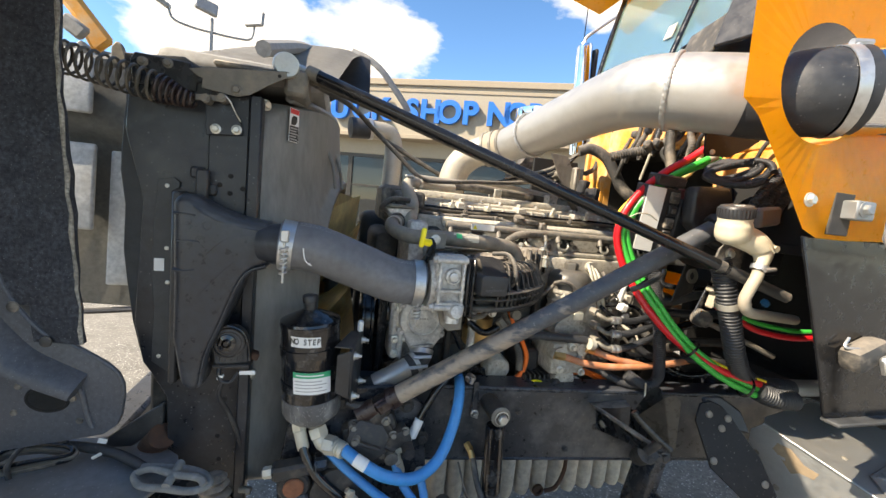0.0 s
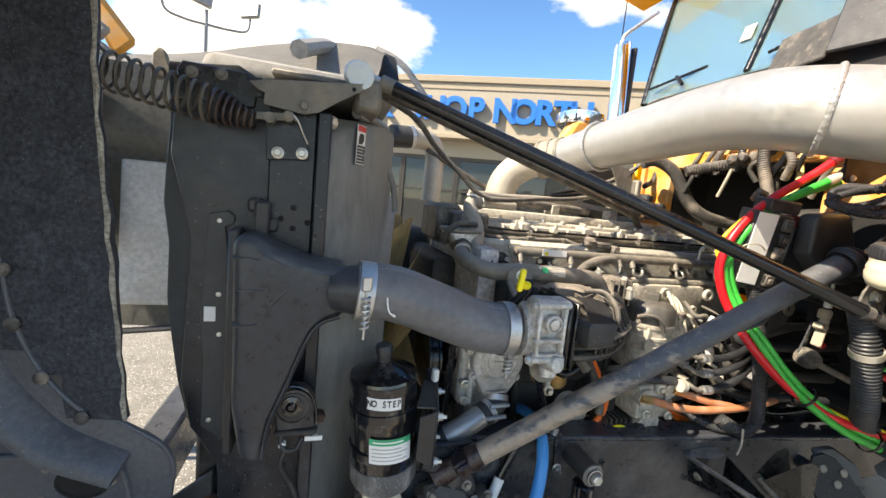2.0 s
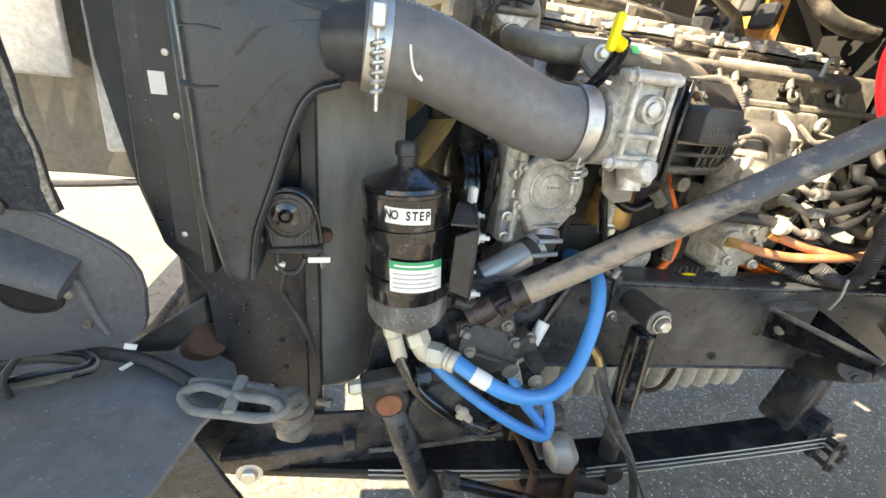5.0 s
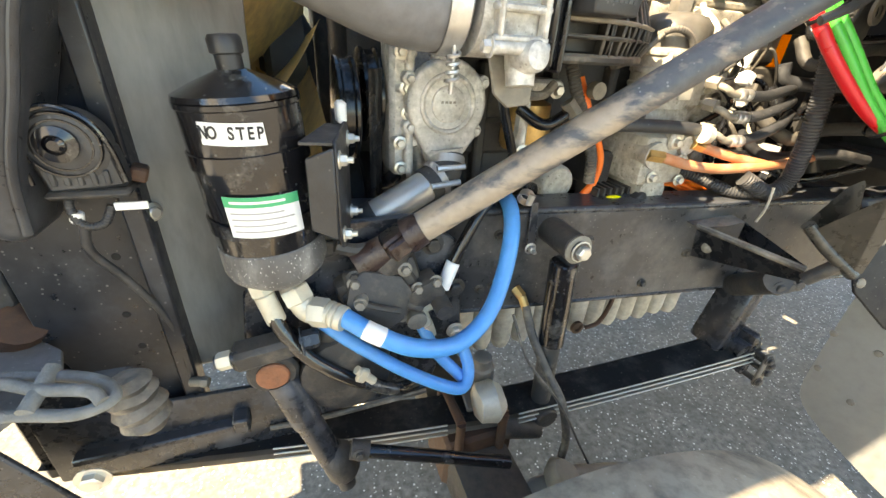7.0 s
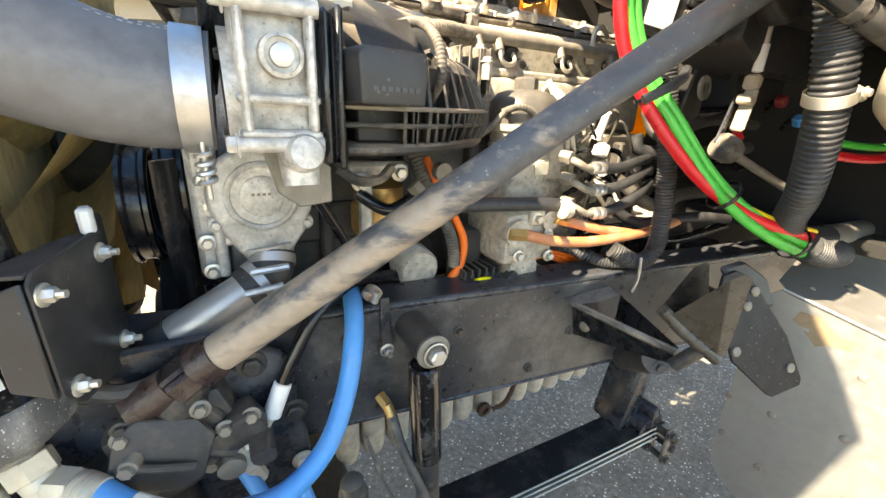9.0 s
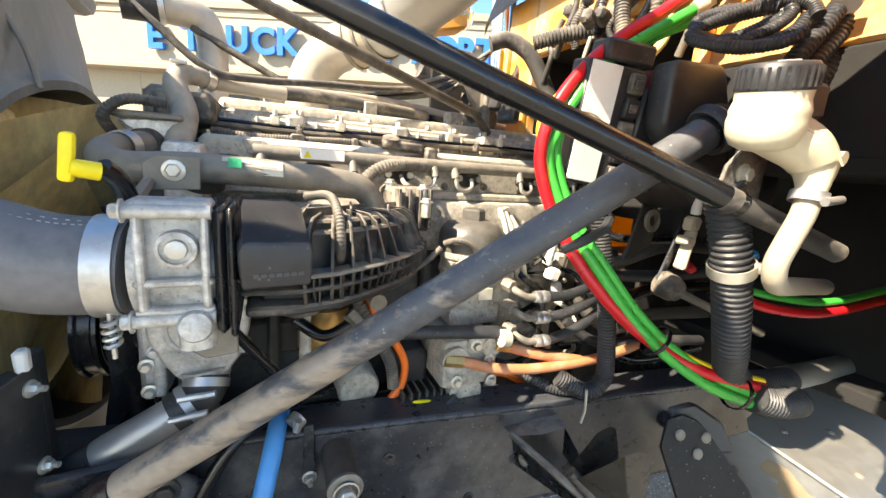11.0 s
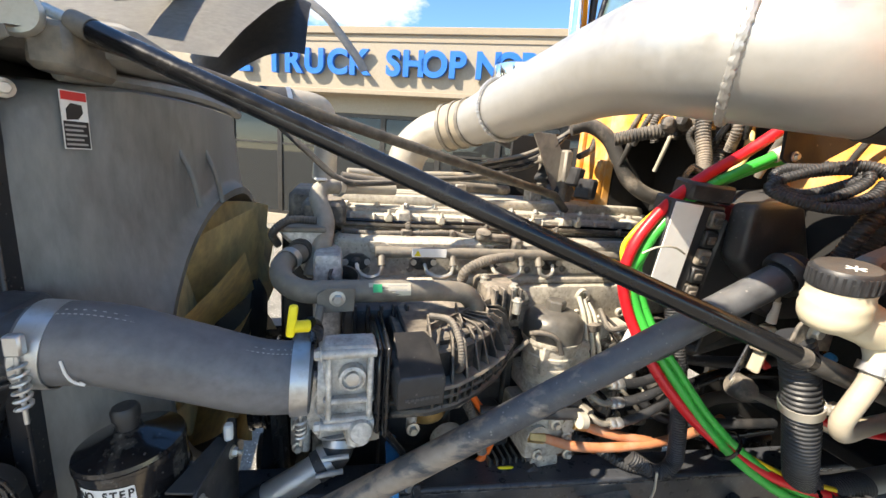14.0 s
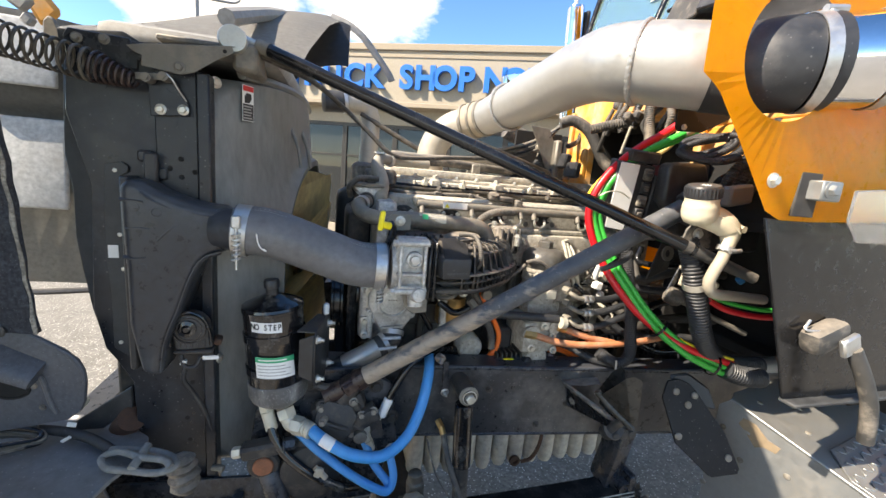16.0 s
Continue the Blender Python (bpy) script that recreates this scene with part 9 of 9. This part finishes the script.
for k in range(7):
    z = 1.16 + 0.055 * k
    h = thing("under_cab_hose", (1.3, 1.1, z), "black hose under the cab", "hose", group="under-cab hoses")
    part("hose", hose([(1.08 + 0.02 * k, 1.20, z + 0.03), (1.18, 1.16 + random.uniform(-0.03, 0.03), z + random.uniform(-0.03, 0.03)), (1.32, 1.12 + random.uniform(-0.04, 0.04), z + random.uniform(-0.04, 0.04)), (1.50, 1.10, z + random.uniform(-0.05, 0.05))], random.uniform(0.008, 0.02), 6, 10), (rod_black, rubber, engine_dark)[k % 3], h)
for q, m_, lbl in (((1.30, 1.04, 1.42), red_cable, "red"), ((1.36, 1.0, 1.50), dark_red, "dark red"), ((1.42, 0.98, 1.46), blue_hose_m, "blue")):
    h = thing("loose_connector", q, f"small {lbl} plastic connector among dark hoses", "connector")
    part("body", lump(box((0.03, 0.02, 0.02), q, (20, 30, 10), 0.004), 0.002, 50), m_, h)
    part("tail", hose([q, V(q) + V(0.03, 0.03, 0.0), V(q) + V(0.08, 0.06, -0.02)], 0.005, 5, 8), rod_black, h)
vl = thing("engine_loom_drop", (1.05, 1.04, 1.3), "black corrugated loom dropping to the rail", "wiring loom")
part("loom", conduit([(0.99, 1.06, 1.60), (1.01, 1.05, 1.53), (1.03, 1.04, 1.44), (1.05, 1.03, 1.34), (1.07, 1.03, 1.24), (1.085, 1.04, 1.17), (1.05, 1.05, 1.14), (0.99, 1.08, 1.17)], 0.019, 0.007, 14), rubber, vl)
part("tail", conduit([(1.07, 1.05, 1.14), (1.0, 1.10, 1.13), (0.93, 1.16, 1.155), (0.88, 1.2, 1.16)], 0.015, 0.007, 12), rubber, vl)
part("tie", hose([(1.03, 1.03, 1.16), (1.035, 1.03, 1.11), (1.04, 1.04, 1.07)], 0.003, 5, 6), fitting_cream, vl)

# ---- washer bottle, conduit ----
wr = thing("clutch_fluid_bottle", (1.0, 0.78, 1.6), "yellowed translucent fluid bottle with black ribbed cap", "fluid bottle")
AX = V(-0.16, -0.10, 1).normalized()
CT = V(0.938, 0.752, 1.722)
cap_ = part("cap", lathe([(0.0375, 0), (0.0385, 0.003), (0.0380, 0.024), (0.034, 0.029), (0.030, 0.0295), (0.0, 0.0305)], CT, AX, 36), black_plastic, wr, "black ribbed screw cap")
cm_ = turned(AX).to_3x3()
for a in [2 * math.pi * k / 30 for k in range(30)]:
    q = CT + cm_ @ V(0.0383 * math.cos(a), 0.0383 * math.sin(a), 0.003)
    part("grip_rib", rod(q, q + AX * 0.021, 0.0018, seg=6), black_plastic, cap_)
part("cap_symbol", join(*[slab([(-0.011, -0.0012), (0.011, -0.0012), (0.011, 0.0012), (-0.011, 0.0012)], 0.0006, Matrix.Translation(CT + AX * 0.0304 + V(-0.006, -0.012, -0.002)) @ cm_.to_4x4() @ pose(0, 0, 0, 0, 0, a), 0) for a in (0, 60, 120)]), white_label, wr, "white printed symbol")
part("bowl", lathe([(0.020, -0.066), (0.032, -0.060), (0.038, -0.048), (0.040, -0.034), (0.0385, -0.026), (0.0395, -0.022), (0.0372, -0.014), (0.036, -0.010), (0.037, 0.002)], CT, AX, 36), cream_plastic, wr, "yellowed bottle bowl", smooth=60)
tk = sweep(glide([(0.946, 0.757, 1.682), (0.975, 0.752, 1.676), (1.005, 0.742, 1.664), (1.022, 0.735, 1.645), (1.020, 0.730, 1.625), (1.012, 0.726, 1.604)], 6), [0.031 + 0.003 * math.sin(q * 0.2) - 0.014 * max(0.0, (q - 18) / 12) for q in range(31)], 20, flat=0.85)
part("tank_arm", tk, cream_plastic, wr, smooth=60)
part("seam", sweep(glide([(0.93, 0.722, 1.690), (0.97, 0.722, 1.680), (1.005, 0.713, 1.665), (1.024, 0.708, 1.645)], 5), 0.0015, 6), cream_plastic, wr)
part("lug", lump(join(box((0.022, 0.02, 0.03), (1.042, 0.735, 1.652), (0, 15, 0), 0.005), rod((1.042, 0.735, 1.655), (1.042, 0.715, 1.655), 0.008)), 0.001, 60), cream_plastic, wr)
part("outlet", hose([(1.013, 0.727, 1.612), (1.008, 0.726, 1.585), (0.995, 0.728, 1.552), (0.990, 0.732, 1.522), (1.005, 0.736, 1.498), (1.04, 0.745, 1.485), (1.12, 0.76, 1.475), (1.25, 0.78, 1.46)], 0.0135, 8, 16), beige_hose, wr, "beige outlet hose")
cw_ = part("clamp", band((1.013, 0.727, 1.612), (1.010, 0.7265, 1.600), 0.0175), steel, wr)
part("clamp_screw", rod((1.0, 0.705, 1.602), (1.03, 0.703, 1.606), 0.005, seg=10), steel, cw_)
bw = thing("bottle_bracket", (1.0, 0.8, 1.63), "dark bracket plate with hex bolt behind the bottle", "bracket")
part("plate", slab([(0.955, 1.602), (1.050, 1.592), (1.050, 1.66), (1.03, 1.68), (1.005, 1.675), (0.965, 1.640)][::-1], 0.006, side((0, 0.806, 0)), 0.002), dusty_plastic, bw)
part("bolt", bolt((1.000, 0.800, 1.629), (0, -1, 0), 0.010, 0.009), zinc, bw)
part("support", span_box((1.02, 0.812, 1.60), (1.045, 0.83, 1.74), 0.004), black_paint, bw)
part("grey_box", lump(box((0.10, 0.03, 0.05), (1.10, 0.80, 1.735), (0, -8, 12), 0.006), 0.001, 30), shroud_plastic, bw, "grey plastic cover piece")
cd = thing("grey_conduit", (1.1, 0.85, 1.45), "dusty black corrugated conduit running down to the step", "conduit")
part("conduit", conduit([(0.985, 0.815, 1.615), (1.005, 0.81, 1.57), (1.030, 0.805, 1.50), (1.068, 0.81, 1.42), (1.12, 0.825, 1.34), (1.205, 0.86, 1.27), (1.28, 0.86, 1.23), (1.42, 0.86, 1.215)], 0.027, 0.010, 20, 0.10), rubber, cd)
part("clip", join(band((1.030, 0.805, 1.502), (1.037, 0.806, 1.486), 0.0295), box((0.045, 0.016, 0.016), (1.066, 0.785, 1.498), (0, 5, 10), 0.004), bolt((1.062, 0.778, 1.500), (0, -1, 0), 0.006, 0.006)), zinc, cd, "zinc P-clip")
part("grey_tube", rod((1.30, 0.865, 1.218), (1.75, 0.87, 1.20), 0.026, seg=16), light_tin, cd)
gl = thing("air_line_sleeve", (1.27, 0.83, 1.21), "black loom sleeve round the air lines' end", "sleeve")
part("sleeve", conduit([(1.245, 0.835, 1.225), (1.30, 0.825, 1.205), (1.38, 0.82, 1.195)], 0.030, 0.009, 16), rubber, gl)

# ---- orange side panel with hole, rubber elbow, black skirt ----
pan = thing("cowl_side_panel", (0.95, 0.58, 1.7), "glossy orange moulded side panel with round hole", "body panel")
pb = bmesh.new()
outl = [(0.695, 2.35), (0.715, 1.935), (0.755, 1.915), (0.83, 1.83), (0.90, 1.745), (0.945, 1.69), (1.06, 1.69), (1.25, 1.70), (1.55, 1.72), (1.75, 1.8), (1.75, 2.35)]
hc, hr = V(0.895, 1.985, 0), 0.115
seg = 48
vo, vi, vo2 = [], [], []
for k in range(seg):
    a = 2 * math.pi * k / seg
    d = V(math.cos(a), math.sin(a), 0)
    best = None
    for p, q in zip(outl, outl[1:] + outl[:1]):
        p, q = V(*p, 0), V(*q, 0)
        e = q - p
        den = d.x * e.y - d.y * e.x
        if abs(den) < 1e-9:
            continue
        t = ((p.x - hc.x) * e.y - (p.y - hc.y) * e.x) / den
        u = ((p.x - hc.x) * d.y - (p.y - hc.y) * d.x) / den
        if t > 0 and -1e-6 <= u <= 1 + 1e-6 and (best is None or t < best):
            best = t
    o = hc + d * best
    vo.append(pb.verts.new((o.x, 0.60, o.y)))
    i = hc + V(math.cos(a) * hr, math.sin(a) * hr * 0.98, 0)
    vi.append(pb.verts.new((i.x, 0.585, i.y)))
for k in range(seg):
    pb.faces.new((vo[k], vo[(k + 1) % seg], vi[(k + 1) % seg], vi[k]))
bmesh.ops.solidify(pb, geom=list(pb.faces), thickness=-0.012)
part("panel", pb, orange_paint, pan, smooth=0)
part("bolt", bolt((0.925, 0.594, 1.766), (0, -1, 0), 0.010, 0.009), zinc, pan)
part("hinge_plate", join(span_box((1.02, 0.565, 1.735), (1.075, 0.597, 1.775), 0.003), bolt((1.04, 0.565, 1.757), (0, -1, 0), 0.011, 0.010)), light_tin, pan, "bright hinge bracket")
# dark slab drawn for the gap's shade
part("hinge_gap", span_box((0.995, 0.592, 1.70), (1.055, 0.60, 1.79), 0.002), room_dark, pan)
rbe = thing("intake_elbow", (0.95, 0.6, 1.98), "matt black rubber intake elbow with steel band clamps", "intake elbow")
part("elbow", hose([(0.872, 0.70, 1.982), (0.892, 0.665, 1.980), (0.915, 0.633, 1.982), (0.947, 0.612, 1.984)], 0.086, 8, 36), rubber, rbe)
part("band", band((0.946, 0.6125, 1.984), (0.964, 0.602, 1.986), 0.0875), steel, rbe, "steel band clamp")
part("band_screw", join(rod((0.936, 0.582, 2.071), (0.971, 0.572, 2.073), 0.008, seg=8), box((0.03, 0.016, 0.012), (0.953, 0.579, 2.065))), steel, rbe)
part("collar", rod((0.962, 0.603, 1.986), (0.980, 0.593, 1.988), 0.0865, seg=36), rubber, rbe)
part("sleeve", rod((0.979, 0.594, 1.988), (1.05, 0.552, 1.994), 0.083, seg=36), chrome, rbe, "polished steel sleeve")
part("second_band", band((1.04, 0.558, 1.993), (1.055, 0.549, 1.995), 0.0845), steel, rbe)
part("outer_tube", rod((1.055, 0.549, 1.995), (1.14, 0.495, 2.003), 0.0845, seg=36), chrome, rbe, "polished steel tube")
sk = thing("side_skirt", (1.25, 0.6, 1.45), "black sheet steel skirt under the orange panel", "body panel")
part("sheet", slab([(0.95, 1.692), (1.75, 1.70), (1.75, 1.245), (1.135, 1.275), (1.10, 1.36)][::-1], 0.008, side((0, 0.615, 0)), 0.002), rod_black, sk)
part("lip", span_box((1.14, 0.58, 1.262), (1.75, 0.62, 1.272), 0.003), sheet_rubber, sk)
cs_ = part("clear_shield", slab([(1.06, 1.76), (1.5, 1.80), (1.5, 1.66), (1.10, 1.66), (1.06, 1.70)][::-1], 0.006, side((0, 0.54, 0)), 0.002), clear_plastic, sk, "clear plastic shield strip")
cs_.visible_shadow = False
lt = thing("hood_latch", (1.2, 0.55, 1.4), "grey rubber hood latch with steel handle", "latch")
part("pad", lump(box((0.10, 0.05, 0.055), (1.175, 0.585, 1.44), (0, -22, 0), 0.015, 2), 0.002, 20), dusty_rubber, lt)
part("plate", box((0.05, 0.014, 0.045), (1.21, 0.555, 1.43), (0, -25, 0), 0.004), steel, lt)
part("strap", hose([(1.225, 0.555, 1.42), (1.255, 0.54, 1.36), (1.285, 0.53, 1.29), (1.31, 0.53, 1.20)], 0.016, 6, 10), dusty_rubber, lt)
part("wire", hose([(1.135, 0.595, 1.475), (1.12, 0.59, 1.455), (1.15, 0.575, 1.455)], 0.003, 5, 6), steel, lt)

# ---- step well at the cab's foot ----
fd = thing("step_well", (1.5, 0.85, 0.9), "riveted bare aluminium step well panel", "panel")
EDGE = V(-0.215, 0.95, 0.225).normalized()
FM = facing((1.556, 0.939, 1.025), -EDGE, (-0.03, 0, 1))
part("front_sheet", slab([(-0.027, -0.049), (0.0, 0.0), (0.52, 0.0), (0.52, -0.76), (0.426, -0.75), (0.248, -0.713), (0.165, -0.68), (0.125, -0.645), (0.10, -0.58), (0.034, -0.318)], 0.004, FM @ Matrix.Translation((0, 0, -0.004)), 0.001), light_tin, fd, "bare aluminium front sheet")
TM = facing((1.556, 0.939, 1.025), -EDGE, (1, 0, -0.05))
part("top_sheet", slab([(0.0, 0.004), (0.52, 0.004), (0.52, 0.85), (-0.02, 0.85), (-0.02, 0.05)], 0.004, TM, 0.001), light_tin, fd)
part("edge", rod(V(1.556, 0.939, 1.025), V(1.556, 0.939, 1.025) - EDGE * 0.52, 0.006, seg=10), light_tin, fd, "bright folded edge")
part("tan_stain", lump(slab([(0.06, -0.035), (0.10, -0.025), (0.15, -0.05), (0.19, -0.045), (0.185, -0.075), (0.15, -0.085), (0.13, -0.105), (0.08, -0.075), (0.055, -0.065)], 0.0006, FM, 0), 0.002, 60), stain_tan, fd, "tan dried mud stain")
for u, v in ((0.115, -0.19), (0.055, -0.385), (0.02, -0.12), (0.16, -0.36), (0.24, -0.12), (0.30, -0.30), (0.10, -0.52), (0.22, -0.55)):
    part("rivet", lathe([(0.011, 0), (0.010, 0.003), (0.005, 0.005)], FM @ V(u, v, 0.0), (-0.97, -0.21, 0), 12), dusty_steel, fd)
for u, v in ((0.05, 0.10), (0.12, 0.25), (0.2, 0.12)):
    part("rivet", lathe([(0.010, 0), (0.009, 0.003), (0.005, 0.005)], TM @ V(u, v, 0.004), (0, -0.2, 1), 12), dusty_steel, fd)
mp = thing("rubber_flap", (1.35, 0.93, 0.95), "black steel gusset flap with dusty bolt heads", "flap")
PM = facing((1.266, 0.965, 1.103), (0.97, -0.22, 0.0), (0.0, 0.3, 0.95))
part("flap", slab([(0.0, 0.0), (0.04, 0.010), (0.08, -0.005), (0.115, -0.04), (0.16, -0.10), (0.215, -0.17), (0.268, -0.29), (0.262, -0.308), (0.165, -0.325), (0.15, -0.318), (0.03, -0.215), (0.0, -0.12), (-0.02, -0.06)], 0.008, PM @ Matrix.Translation((0, 0, -0.008)), 0.002), flap_black, mp)
part("arm", join(rod((1.30, 0.965, 1.03), (1.32, 1.14, 1.03), 0.02), span_box((1.27, 1.125, 0.98), (1.36, 1.138, 1.08), 0.004)), black_paint, mp)
part("back_pad", lump(slab([(0.02, 0.02), (0.09, 0.03), (0.17, -0.02), (0.20, -0.10), (0.06, -0.08)], 0.02, PM @ Matrix.Translation((0, 0, -0.035)), 0.008), 0.004, 20), rubber, mp)
for u, v in ((0.03, -0.035), (0.075, -0.08), (0.04, -0.19), (0.225, -0.255), (0.10, -0.045)):
    part("bolt", lathe([(0.013, 0), (0.013, 0.003), (0.011, 0.005), (0.006, 0.006)], PM @ V(u, v, 0.0), PM.to_3x3() @ V(0, 0, 1), 14), dusty_steel, mp)
NEARER = Matrix.Translation((0.246, 0.533, 1.454)) @ Matrix.Scale(0.86, 4) @ Matrix.Translation((-0.246, -0.533, -1.454))
for o in list(fd.children) + [c for c in mp.children if not c.name.startswith("arm")]:
    o.data.transform(NEARER)
stp = thing("tread_step", (1.4, 0.6, 1.05), "bright diamond tread plate on the step well's top", "step")
TRM = NEARER @ TM @ Matrix.Translation((0, 0, 0.0042))
part("tread", slab([(0.27, 0.10), (0.355, 0.006), (0.515, 0.006), (0.515, 0.84), (0.27, 0.84)], 0.006, TRM, 0.0015), light_tin, stp)
lugs = bmesh.new()
for i in range(7):
    for j in range(24):
        a, b = 0.290 + 0.034 * i, 0.025 + 0.034 * j
        if b < 0.12 - 1.1 * (a - 0.27):
            continue
        bar = box((0.025, 0.007, 0.005), (a, b, 0.0075), (0, 0, 45 if (i + j) % 2 else -45), 0.0015)
        me = bpy.data.meshes.new("tmp")
        bar.to_mesh(me)
        bar.free()
        lugs.from_mesh(me)
        bpy.data.meshes.remove(me)
lugs.transform(TRM)
tagged(part("tread_pattern", lugs, light_tin, stp), kind="stuff")
